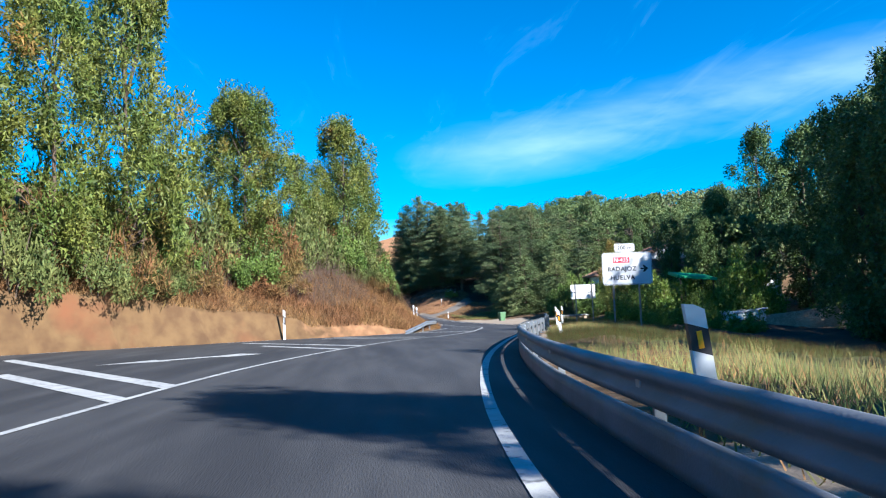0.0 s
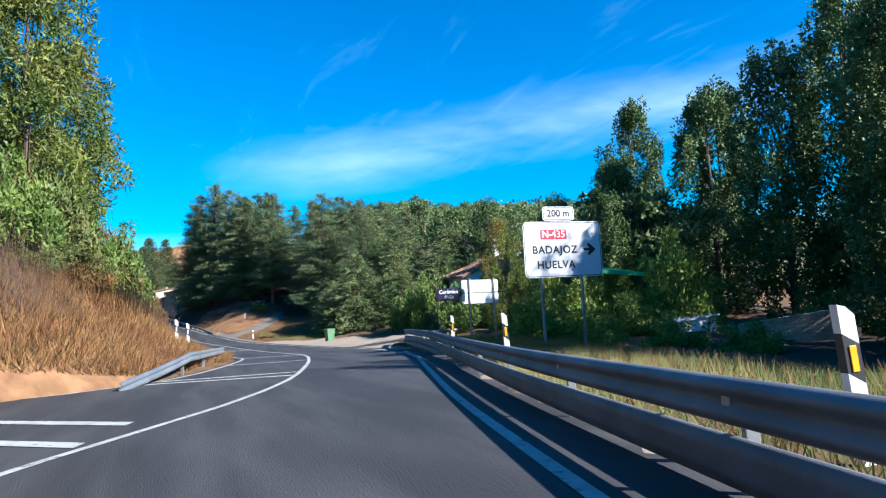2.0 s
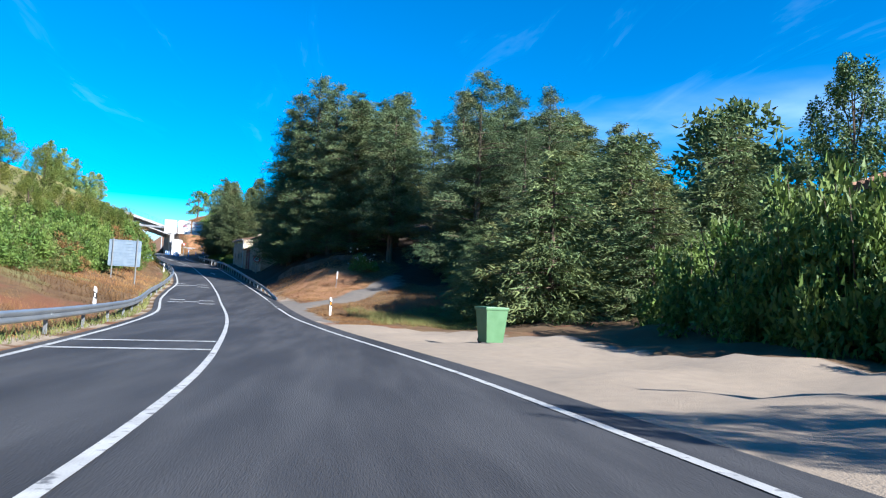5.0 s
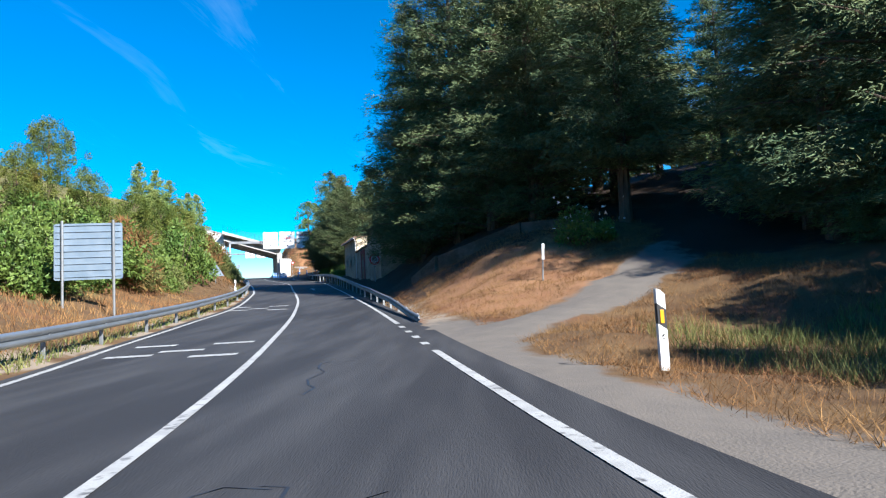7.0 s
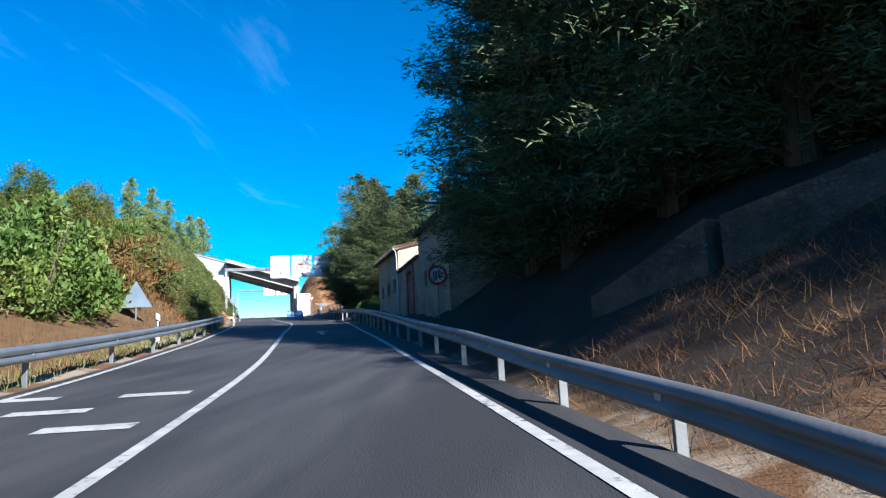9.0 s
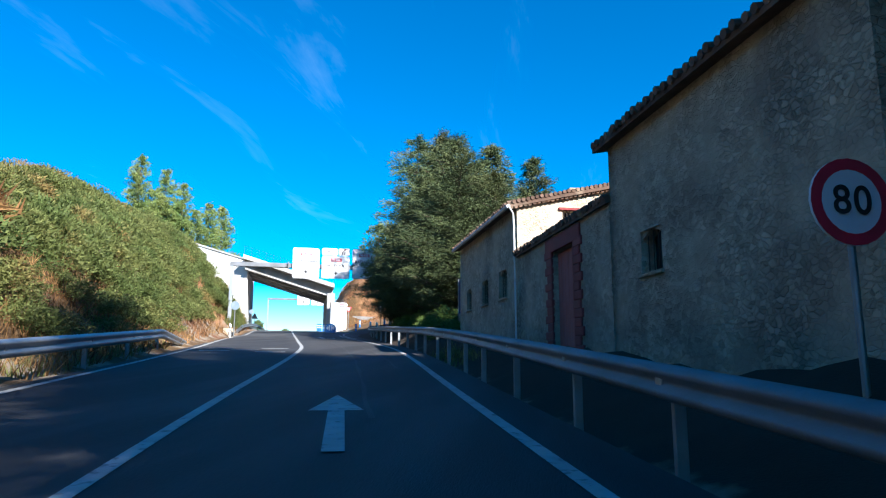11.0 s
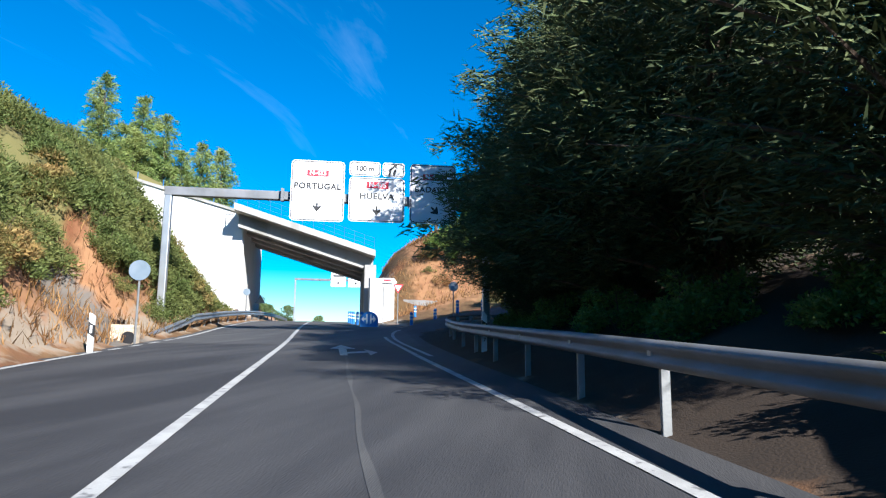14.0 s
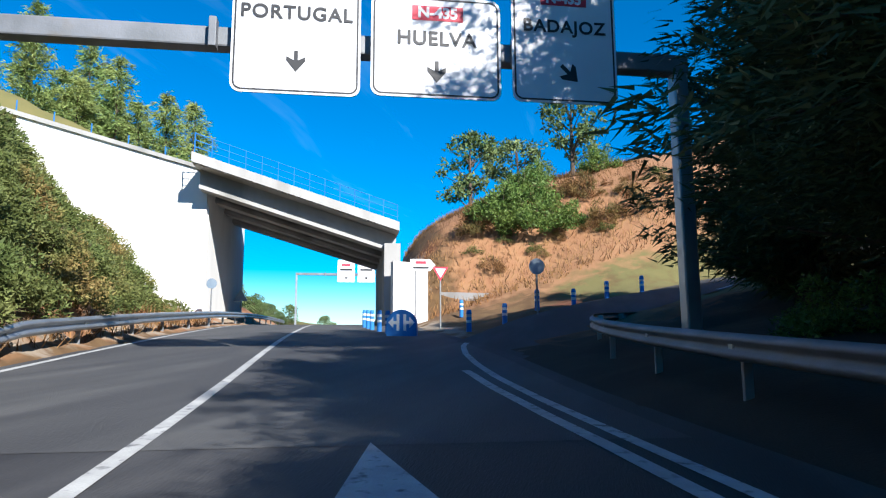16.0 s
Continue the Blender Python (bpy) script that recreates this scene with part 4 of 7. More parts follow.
def bush_mesh(r, h, seed, clumps=26, per=70, leaf=(0.16, 0.1)):
    """A shrub: clumps of leaves from the ground up."""
    rng = np.random.default_rng(seed)
    cs, outs = [], []
    for k in range(clumps):
        a, q = rng.uniform(0, 2 * np.pi), np.sqrt(rng.uniform(0, 1))
        top = h * (1 - 0.75 * q * q) * rng.uniform(0.75, 1.1)
        c = np.array([np.cos(a) * r * q, np.sin(a) * r * q, rng.uniform(0.12, 0.95) * top])
        d = rng.normal(0, 1, (per, 3))
        d /= np.linalg.norm(d, axis=1)[:, None]
        cs.append(c + d * (0.26 * min(r, h) * rng.uniform(0.15, 1.0, per) ** 0.6)[:, None])
        outs.append(d * 0.7 + np.array([0, 0, 0.4]))
    v, f = leaf_quads(np.concatenate(cs), np.concatenate(outs), leaf[0], leaf[1], rng, 0.1, 0.6)
    bm = bmesh.new()
    for k in range(4):
        a = 1.6 * k + seed
        tube([(0.1 * math.cos(a), 0.1 * math.sin(a), -0.1), (0.3 * r * math.cos(a), 0.3 * r * math.sin(a), 0.4 * h), (0.5 * r * math.cos(a), 0.5 * r * math.sin(a), 0.75 * h)], [0.035, 0.025, 0.01], 4, bm)
    return bark_mesh("stem", bm), mesh_np("foliage", v, f), []


def spot(x, y, z, turn=0.0, size=1.0, tall=1.0):
    return Matrix.Translation((x, y, z)) @ Matrix.Rotation(radians(turn), 4, "Z") @ Matrix.Diagonal((size, size, size * tall, 1))


TREES = {}


def tree(kind, x, y, z, turn, size, tall, label, group, category="tree"):
    """A tree of a kind built once, then copied with its trunk and crown."""
    m = spot(x, y, z, turn, size, tall)
    name, trunk_me, crown_me, limbs, mat = TREES[kind]
    if not crown_me.materials:
        crown_me.materials.append(mat)
    ob = thing(name, label, category, group)
    ob.matrix_basis = m
    low = part(trunk_me.name.split(".")[0], trunk_me, None, ob)
    for me in limbs:
        o = part(me.name.split(".")[0], me, None, low)
        if o.name.startswith("branching"):
            tagged(o, kind="stuff")
    part(crown_me.name.split(".")[0], crown_me, None, ob)
    return ob


def blades(places, height, width, seed, lean=0.5):
    """Grass blades at places, as narrow triangles with a bend."""
    rng = np.random.default_rng(seed)
    n = len(places)
    a = rng.uniform(0, 2 * np.pi, n)
    s = np.stack([np.cos(a), np.sin(a), 0 * a], 1)
    b = rng.normal(0, lean, (n, 3))
    b[:, 2] = 1
    b /= np.linalg.norm(b, axis=1)[:, None]
    h = (height * rng.uniform(0.4, 1.3, n))[:, None]
    v = np.stack([places - s * width * 0.5, places + s * width * 0.5, places + b * h + s * rng.normal(0, 0.1, (n, 1)) * h], 1).reshape(-1, 3)
    return mesh_np("grass", v, np.arange(3 * n).reshape(-1, 3))


# ---------------------------------------------------------------- guardrails
WAVE = [(0.0, -0.155), (0.035, -0.14), (0.075, -0.105), (0.075, -0.06), (0.012, -0.018), (0.012, 0.018), (0.075, 0.06), (0.075, 0.105), (0.035, 0.14), (0.0, 0.155)]
POST_BM = boxed((0, 0, 0.1), (0.1, 0.055, 1.15), None, 0.008)
post_me = bpy.data.meshes.new("post")
POST_BM.to_mesh(post_me)
POST_BM.free()
post_me.materials.append(POST_STEEL)
BLK = boxed((0, 0, 0), (0.16, 0.1, 0.2), None, 0.01)
block_me = bpy.data.meshes.new("spacer")
BLK.to_mesh(block_me)
BLK.free()
block_me.materials.append(GALVANISED)


def beam_mesh(pts, prof, face):
    """A beam of the profile (out, up) swept along points; face: +1 turns its waves to the right of the way."""
    pts = np.array([tuple(p) for p in pts])
    t = np.gradient(pts[:, :2], axis=0)
    t /= np.linalg.norm(t, axis=1)[:, None]
    n = np.stack([t[:, 1], -t[:, 0]], 1) * face
    closed = [(o, u) for o, u in prof] + [(o - 0.012, u) for o, u in prof[::-1]]
    m = len(closed)
    v = np.concatenate([np.stack([pts[:, 0] + n[:, 0] * o, pts[:, 1] + n[:, 1] * o, pts[:, 2] + u], 1)[:, None] for o, u in closed], 1).reshape(-1, 3)
    f = [(i * m + k, i * m + (k + 1) % m, (i + 1) * m + (k + 1) % m, (i + 1) * m + k) for i in range(len(pts) - 1) for k in range(m)]
    return mesh_np("beam", v, f)


def guardrail(table, face, label, mat=GALVANISED, top=0.72, low=False, dips=(False, False), space=4.0, grow=1.0):
    """A steel barrier along s, d rows: a beam, posts, spacers, and a lower screen where it has one."""
    root = thing("guardrail", label, "guardrail", "roadside guardrails")
    a, b = table[0][0], table[-1][0]
    rows = spline([(s, d, 0) for s, d in table])
    tops = top if callable(top) else (lambda s: top)
    def sunk(s):
        q = 0.0
        if dips[0]:
            q = max(q, 0.55 * max(0, 1 - (s - a) / 6.0))
        if dips[1]:
            q = max(q, 0.55 * max(0, 1 - (b - s) / 6.0))
        return q
    pts = []
    for s, d, _ in rows:
        p = R(s, d)
        pts.append(Vector((p.x, p.y, p.z + float(tops(s)) - 0.155 * grow - sunk(s))))
    part("beam", beam_mesh(pts, [(o, u * grow) for o, u in WAVE], face), mat, root, "long corrugated galvanised beam")
    if low:
        pts2 = [p - Vector((0, 0, 0.39)) for p in pts]
        part("lower_screen", beam_mesh(pts2, [(-0.01, -0.165), (0.03, -0.15), (0.045, -0.06), (0.035, 0.0), (0.045, 0.06), (0.03, 0.15), (-0.02, 0.165)], face), mat, root, "flat lower screen close to the ground")
        foot = [p - Vector((0, 0, 0.71)) for p, r in zip(pts, rows) if r[0] > 52]
        part("lower_screen", beam_mesh(foot, [(-0.01, -0.165), (0.03, -0.15), (0.045, 0.0), (0.03, 0.15), (-0.01, 0.165)], face), mat, root, "flat lower screen close to the ground")
    cum = np.r_[0, np.cumsum([(q - p).length for p, q in zip(pts, pts[1:])])]
    for c in np.arange(1.0, cum[-1], space):
        i = int(np.searchsorted(cum, c).clip(1, len(pts) - 1))
        p, t = pts[i], (pts[i] - pts[i - 1])
        ang = math.atan2(-t.x, t.y)
        n = Vector((t.y, -t.x, 0)).normalized() * face
        q = p - n * 0.13
        zt = p.z - 0.03
        part("post", post_me, None, root, m=Matrix.Translation((q.x, q.y, zt - 0.62 * 1.0)) @ Matrix.Rotation(ang, 4, "Z") @ Matrix.Diagonal((1, 1, 1, 1)))
        part("spacer", block_me, None, root, m=Matrix.Translation((p.x - n.x * 0.05, p.y - n.y * 0.05, p.z)) @ Matrix.Rotation(ang, 4, "Z"))
    return root


guardrail([(-40, 1.6), (-20, 1.62), (0, 1.68), (10, 1.8), (20, 2.02), (30, 2.45), (40, 3.02), (48, 3.52), (55, 4.0), (62, 4.6), (67, 5.3), (72, 6.7)], -1, "dull double-beamed steel guardrail along the outside of the bend", RAIL_DULL, lambda s: np.interp(s, [0, 20, 36, 48, 56, 64, 72], [0.69, 0.71, 0.78, 0.84, 0.95, 1.08, 1.12]), True)
guardrail([(125.2, 2.45), (131, 2.4), (147, 2.25), (160, 2.45), (173, 2.85), (185, 3.1), (195, 3.4), (203, 3.8), (209, 4.6), (213, 5.8), (216.5, 7.6), (219, 10.2), (221, 13.5), (222.5, 18), (223.5, 24)], -1, "galvanised guardrail in front of the stone barn and conifers", RAIL_DULL, lambda s: np.interp(s, [125, 128, 131, 134, 138, 142, 160, 176, 190, 200], [0.22, 0.28, 0.42, 0.54, 0.6, 0.7, 0.85, 0.93, 0.9, 0.84]), False, (False, False), 2.8, 0.9)
guardrail([(44, -5.7), (50, -5.15), (56, -5.2), (63, -5.4), (70, -5.9), (82, -6.1), (90, -6.05), (104, -6.0), (119, -6.5), (128, -6.3), (138, -5.85), (148, -5.3), (158, -5.15), (168, -5.5), (182, -6.1)], 1, "galvanised guardrail along the oncoming lane", GALVANISED, 0.74, False, (True, True))
guardrail([(205.5, -6.2), (212, -5.9), (222, -6.05), (240, -6.1), (270, -6.1)], 1, "galvanised guardrail under the overpass wall", GALVANISED, 0.74, False, (True, False))
guardrail([(232, 7.5), (230.5, 12), (229.5, 18), (229, 26), (229, 45)], -1, "pale guardrail along the far side of the slip road", GALVANISED, 0.8)


# ---------------------------------------------------------------- delineators
def delineator(s, d, h=1.05, amber=True, digit="", lean=0.0, base=None, turn=0.0, w=0.13):
    """A white roadside marker post with a slanted black band and a reflector."""
    root = thing("marker_post", "white plastic roadside marker post with " + ("amber reflector on a black band" if amber else "a black band and pale reflector"), "marker post", "roadside marker posts")
    p = G(s, d) if base is None else R(s, d, base)
    root.matrix_basis = pose(p.x, p.y, p.z - 0.05, 0, lean, heading(s) + turn)
    part("lower_post", prism([(-w / 2, 0), (w / 2, 0), (w / 2, h * 0.52), (-w / 2, h * 0.6)], 0.08), PLASTIC_WHITE, root)
    part("black_band", prism([(-w / 2, h * 0.6), (w / 2, h * 0.52), (w / 2, h * 0.78), (-w / 2, h * 0.86)], 0.082), SIGN_BLACK, root, "slanted black band")
    part("cap", prism([(-w / 2, h * 0.86), (w / 2, h * 0.78), (w / 2, h * 0.97), (0, h * 1.03), (-w / 2, h * 1.05)], 0.08), PLASTIC_WHITE, root)
    part("reflector", boxed((0, -0.004, h * 0.69), (0.055, 0.012, h * 0.17), None, 0.003), AMBER if amber else SIGN_WHITE, root, "amber reflector" if amber else "white reflector")
    if digit:
        lettering(digit, 0.1, SIGN_BLACK, root, 0, h * 0.42, -0.004)
    return root


delineator(6.8, 2.95, 1.05, base=0.1, lean=-7, w=0.2)
delineator(29.9, 3.74, 1.12, base=0.05, lean=-5, w=0.13)
delineator(42.2, 4.1, 1.35, base=0.08, lean=-3)
delineator(56.6, 5.4, 1.5, base=0.07)
delineator(112.6, 4.45, 1.12, digit="6")
delineator(198.5, 3.85, 1.15, digit="7", base=0.0)
delineator(39.2, -12.1, 1.75, False, base=0.0)
delineator(58.0, -7.0, 1.2, False)
delineator(63.0, -7.1, 1.3, False)
delineator(90.0, -7.4, 1.1, False)
delineator(104.0, -7.4, 1.1, False)
delineator(156.0, -6.0, 1.1, False)
delineator(198.7, -5.75, 1.1, False)


# ---------------------------------------------------------------- signs
def pole(root, x, z0, z1, r=0.045, y=0.06, mat=None, square=False):
    if square:
        return part("pole", boxed((x, y, (z0 + z1) / 2), (2 * r, 2 * r, z1 - z0), None, 0.006), mat or POST_STEEL, root)
    return part("pole", tube([(x, y, z0), (x, y, z1)], r, 10), mat or POST_STEEL, root)


def panel(root, x, z, w, h, r=0.1, name="panel", depth=0.03, border=True, y=0.0):
    p = part(name, prism(rounded(w, h, r, x, z), depth), SIGN_WHITE, root)
    p.location.y = y
    if border:
        g = 0.035
        e = part("border", ring(rounded(w - 2 * g, h - 2 * g, r - g * 0.5, x + g, z + g), rounded(w - 2 * g - 0.06, h - 2 * g - 0.06, max(0.03, r - g * 0.5 - 0.03), x + g + 0.03, z + g + 0.03), 0.004), SIGN_BLACK, root, "thin black border")
        e.location.y = y - 0.004
    return p


def tag_red(root, text, x, z, w, h, size):
    part("route_tag", boxed((x, -0.006, z), (w, 0.008, h), None, 0.002), SIGN_RED, root, "red route number tag")
    lettering(text, size, SIGN_WHITE, root, x, z, -0.014, bold=0.01)


def arrow_plate(root, x, z, size, turn=0):
    """A black arrow that points down before it is turned."""
    o = [(-0.09, 0.5), (0.09, 0.5), (0.09, 0.05), (0.42, 0.22), (0.42, 0.02), (0, -0.5), (-0.42, 0.02), (-0.42, 0.22), (-0.09, 0.05)]
    c, s = math.cos(radians(turn)), math.sin(radians(turn))
    bm = prism([(size * (a * c - b * s), size * (a * s + b * c)) for a, b in o], 0.004)
    return part("arrow", bm, SIGN_BLACK, root, "black arrow", pose(x, -0.006, z))


# direction sign before the bend
sg = thing("direction_sign", "white direction sign on two steel poles behind the guardrail", "road sign")
sg.matrix_basis = put(55.1, 8.6, 0.1, 7)
panel(sg, 0, 2.95, 4.05, 2.6, 0.25)
panel(sg, 1.05, 5.6, 1.65, 0.66, 0.14, "distance_plate")
lettering("200 m", 0.34, SIGN_BLACK, sg, 1.87, 5.93, bold=0.008)
tag_red(sg, "N-435", 1.55, 4.95, 1.35, 0.46, 0.34)
lettering("BADAJOZ", 0.36, SIGN_BLACK, sg, 0.42, 4.22, align="LEFT", bold=0.012, spread=1.12)
lettering("HUELVA", 0.36, SIGN_BLACK, sg, 0.62, 3.52, align="LEFT", bold=0.012, spread=1.12)
arrow_plate(sg, 3.42, 4.22, 0.66, 90)
pole(sg, 0.85, -1.5, 5.4, 0.075, 0.1)
pole(sg, 2.95, -1.5, 5.4, 0.075, 0.1)


def back_sign(s, d, w, z0, z1, turn, ribs, split, poles, label, groove=0.0):
    """The back of a sign: a ribbed plate, rails and poles."""
    root = thing("sign_seen_from_behind", label, "road sign")
    root.matrix_basis = put(s, d, 0, turn)
    gaps = [z0] + split + [z1]
    for a, b in zip(gaps, gaps[1:]):
        part("plate", prism(rounded(w, b - a - 0.05, 0.08, 0, a), 0.03), SIGN_BACK if ribs else SIGN_WHITE, root)
        for k in range(ribs):
            z = a + (b - a) * (k + 0.5) / ribs
            part("rib", boxed((w / 2, -0.02, z), (w - 0.1, 0.03, 0.035), None, 0.006), SIGN_BACK, root)
    for x in poles:
        pole(root, x, -1.2, z1 + 0.05, 0.05, -0.06)
    return root


back_sign(58.6, 6.45, 2.6, 2.15, 3.4, 29, 0, [2.72], [0.45, 2.2], "back of a two-part white sign on steel poles")
back_sign(130.3, -10.3, 2.35, 1.85, 4.0, 2, 9, [], [0.3, 2.05], "ribbed grey back of a large sign beside the road")


def small_sign(s, d, kind, z, size, label, turn=0.0, back=False, h0=None):
    root = thing("road_sign", label, "road sign")
    root.matrix_basis = put(s, d, 0, turn)
    base = (float(G(s, d).z) - R(s, d).z if h0 is None else h0) - 0.3
    face = SIGN_BACK if back else SIGN_WHITE
    if kind == "triangle":
        o = [(-size / 2, z - size * 0.86), (size / 2, z - size * 0.86), (0, z)]
        part("plate", prism(o, 0.03), face, root)
        pole(root, 0, base, z - 0.15, 0.035, 0.05)
    elif kind == "yield":
        a = [(-size / 2, z), (0, z - size * 0.86), (size / 2, z)]
        i = [(-size * 0.33, z - size * 0.1), (0, z - size * 0.67), (size * 0.33, z - size * 0.1)]
        part("plate", prism(a, 0.03), SIGN_WHITE, root)
        e = part("red_border", ring(a, i, 0.004), SIGN_RED, root, "red border")
        e.location.y = -0.006
        pole(root, 0, base, z - 0.1, 0.035, 0.06)
    else:
        n = 24
        c = [(size / 2 * math.cos(2 * math.pi * k / n), z + size / 2 * math.sin(2 * math.pi * k / n)) for k in range(n)]
        part("plate", prism(c, 0.03), face, root)
        if kind == "limit":
            i = [(0.74 * x, z + 0.74 * (y - z)) for x, y in c]
            e = part("red_ring", ring(c, i, 0.004), SIGN_RED, root, "red ring")
            e.location.y = -0.006
            lettering("80", size * 0.34, SIGN_BLACK, root, 0, z, -0.014, bold=0.004, spread=1.1)
        pole(root, 0, base, z - size * 0.3, 0.035, 0.06)
    return root


small_sign(160.2, -7.7, "triangle", 2.5, 1.3, "grey back of a triangular warning sign on a pole", 0, True)
small_sign(157.7, 4.7, "limit", 2.3, 0.85, "round red-ringed speed limit sign reading 80")
small_sign(202.7, -5.85, "disc", 2.2, 0.62, "pale back of a round sign on a thin pole", 0, True)
small_sign(226.4, 4.1, "yield", 2.7, 0.7, "red-bordered white give-way triangle on a pole")
small_sign(222.0, 7.1, "disc", 2.5, 0.6, "dark back of a round sign beside the slip road", 0, True)
small_sign(243.0, -6.6, "triangle", 2.3, 0.9, "pale sign back beyond the overpass", 0, True)
small_sign(232.0, -6.4, "disc", 2.1, 0.5, "small sign close to the white abutment", 0, True)

# slim white marker by the dirt track
ts = thing("track_sign", "narrow white plate on a thin leaning pole", "road sign")
ts.matrix_basis = put(127.9, 7.5, 0, 0) @ pose(0, 0, 0, 0, 3, 0)
part("plate", boxed((0, 0, 2.2), (0.11, 0.03, 0.62), None, 0.01), PLASTIC_WHITE, ts)
pole(ts, 0, 0.3, 2.5, 0.03, 0.04)
tp = thing("wooden_post", "short grey wooden post beside the dirt track", "post")
tp.matrix_basis = put(128.5, 14.0, 0.9)
part("stake", tube([(0, 0, -0.2), (0.02, 0, 0.6), (0, 0, 1.2)], [0.09, 0.085, 0.08], 8), BARK, tp)

# arrow-shaped direction sign on the island
fs = thing("direction_sign", "white arrow-shaped direction sign with red tag on the island", "road sign")
fs.matrix_basis = put(229.5, 3.1, 0)
part("panel", prism([(0, 2.7), (0.95, 2.7), (1.2, 2.98), (0.95, 3.26), (0, 3.26)], 0.04), SIGN_WHITE, fs)
part("route_tag", boxed((0.5, -0.008, 3.1), (0.5, 0.01, 0.13), None, 0.002), SIGN_RED, fs, "red route tag")
part("text_bar", boxed((0.5, -0.008, 2.85), (0.75, 0.01, 0.09), None, 0.002), SIGN_BLACK, fs, "unreadable dark line of text")
pole(fs, 0.25, -0.2, 3.2, 0.04, 0.07)


# ---------------------------------------------------------------- sign gantry
def gantry(s, d0, d1, zt, panels, label):
    root = thing("sign_gantry", label, "sign gantry", "sign gantries over the road")
    root.matrix_basis = put(s, 0, 0)
    part("beam", boxed(((d0 + d1) / 2, 0.35, zt), (d1 - d0 + 0.3, 0.3, 0.34), None, 0.03), RAIL_DULL, root, "steel box beam")
    for x in (d0, d1):
        part("upright", boxed((x, 0.35, zt / 2 - 0.15), (0.27, 0.27, zt + 0.5), None, 0.03), GALVANISED, root, "square steel upright")
    for x in np.linspace(d0 + 4.2, d1 - 1.4, 5):
        part("bracket", boxed((x, 0.12, zt), (0.12, 0.22, 0.5), None, 0.01), RAIL_DULL, root)
    return root


ga = gantry(208.0, -6.35, 5.9, 5.45, (), "steel portal with three white overhead direction panels")
panel(ga, -1.85, 4.45, 2.05, 2.4, 0.16)
tag_red(ga, "N-433", -0.83, 6.35, 0.82, 0.24, 0.18)
lettering("PORTUGAL", 0.235, SIGN_BLACK, ga, -0.83, 5.82, bold=0.008, spread=1.12)
arrow_plate(ga, -0.83, 5.0, 0.36)
panel(ga, 0.37, 4.5, 2.18, 1.78, 0.16)
tag_red(ga, "N-435", 1.48, 5.98, 0.86, 0.26, 0.19)
lettering("HUELVA", 0.25, SIGN_BLACK, ga, 1.46, 5.52, bold=0.008, spread=1.08)
arrow_plate(ga, 1.46, 4.95, 0.38)
panel(ga, 0.37, 6.33, 1.22, 0.58, 0.12, "distance_plate")
lettering("100 m", 0.21, SIGN_BLACK, ga, 0.98, 6.62, bold=0.006)
panel(ga, 1.66, 6.33, 0.88, 0.58, 0.12, "exit_plate")
part("exit_symbol", prism([(1.88, 6.4), (1.98, 6.4), (2.02, 6.6), (2.14, 6.74), (2.2, 6.7), (2.24, 6.86), (2.08, 6.86), (2.1, 6.8), (1.94, 6.64)], 0.006), SIGN_BLACK, ga, "black forked exit symbol", pose(0, -0.008, 0))
part("exit_symbol", prism([(2.06, 6.4), (2.16, 6.4), (2.2, 6.62), (2.2, 6.68), (2.1, 6.6)], 0.006), SIGN_BLACK, ga, "black forked exit symbol", pose(0, -0.008, 0))
panel(ga, 2.75, 4.52, 1.85, 2.4, 0.16)
tag_red(ga, "N-435", 3.68, 6.4, 0.82, 0.24, 0.18)
lettering("BADAJOZ", 0.23, SIGN_BLACK, ga, 3.68, 5.88, bold=0.008, spread=1.1)
arrow_plate(ga, 3.75, 5.05, 0.4, 45)
ga.matrix_basis = put(209.0, 0, 0) @ Matrix.Translation((0, 0, 1.1)) @ Matrix.Scale(1.069, 4) @ Matrix.Translation((0, 0, -1.1))

gb = gantry(300, -7, 7.5, 8.8, (), "far steel portal with two white overhead panels beyond the overpass")
for x, w in ((-1.0, 2.6), (2.0, 2.6)):
    panel(gb, x, 7.6, w, 3.4, 0.2)
    part("route_tag", boxed((x + w / 2, -0.01, 10.2), (1.3, 0.01, 0.35), None, 0.003), SIGN_RED, gb, "red route tag")
    part("text_bar", boxed((x + w / 2, -0.01, 9.5), (1.8, 0.01, 0.3), None, 0.003), SIGN_BLACK, gb, "dark line of text")
    arrow_plate(gb, x + w / 2, 8.3, 0.6)


# ---------------------------------------------------------------- island with bollards
def bollard(s, d, h=0.85):
    root = thing("bollard", "blue flexible bollard with white reflective bands", "bollard", "blue island bollards")
    p = G(s, d)
    root.matrix_basis = pose(p.x, p.y, max(p.z, R(s, d).z) - 0.02)
    part("body", tube([(0, 0, 0), (0, 0, h * 0.9), (0, 0, h)], [0.1, 0.1, 0.08], 12), SIGN_BLUE, root)
    for z in (0.5, 0.75):
        part("band", tube([(0, 0, h * z - 0.05), (0, 0, h * z + 0.05)], 0.104, 12), PLASTIC_WHITE, root, "white reflective band")
    return root


for s, d in ((222.5, 1.6), (224.5, 1.4), (226.5, 1.2), (228.5, 1.1), (230.5, 1.0), (222.5, 4.6), (223.5, 6.2), (224.5, 7.8), (225.2, 9.6), (226, 11.4), (226.8, 13.4), (231, 5.8)):
    bollard(s, d)
nose = thing("island_nose_sign", "blue rounded nose marker with two white diverging arrows", "traffic marker")
nose.matrix_basis = put(220.2, 1.9, 0, -12) @ Matrix.Scale(0.66, 4)
o = [(-0.75, 0), (0.75, 0)] + [(0.75 * math.cos(a), 0.62 + 0.72 * math.sin(a)) for a in np.linspace(0, math.pi, 15)]
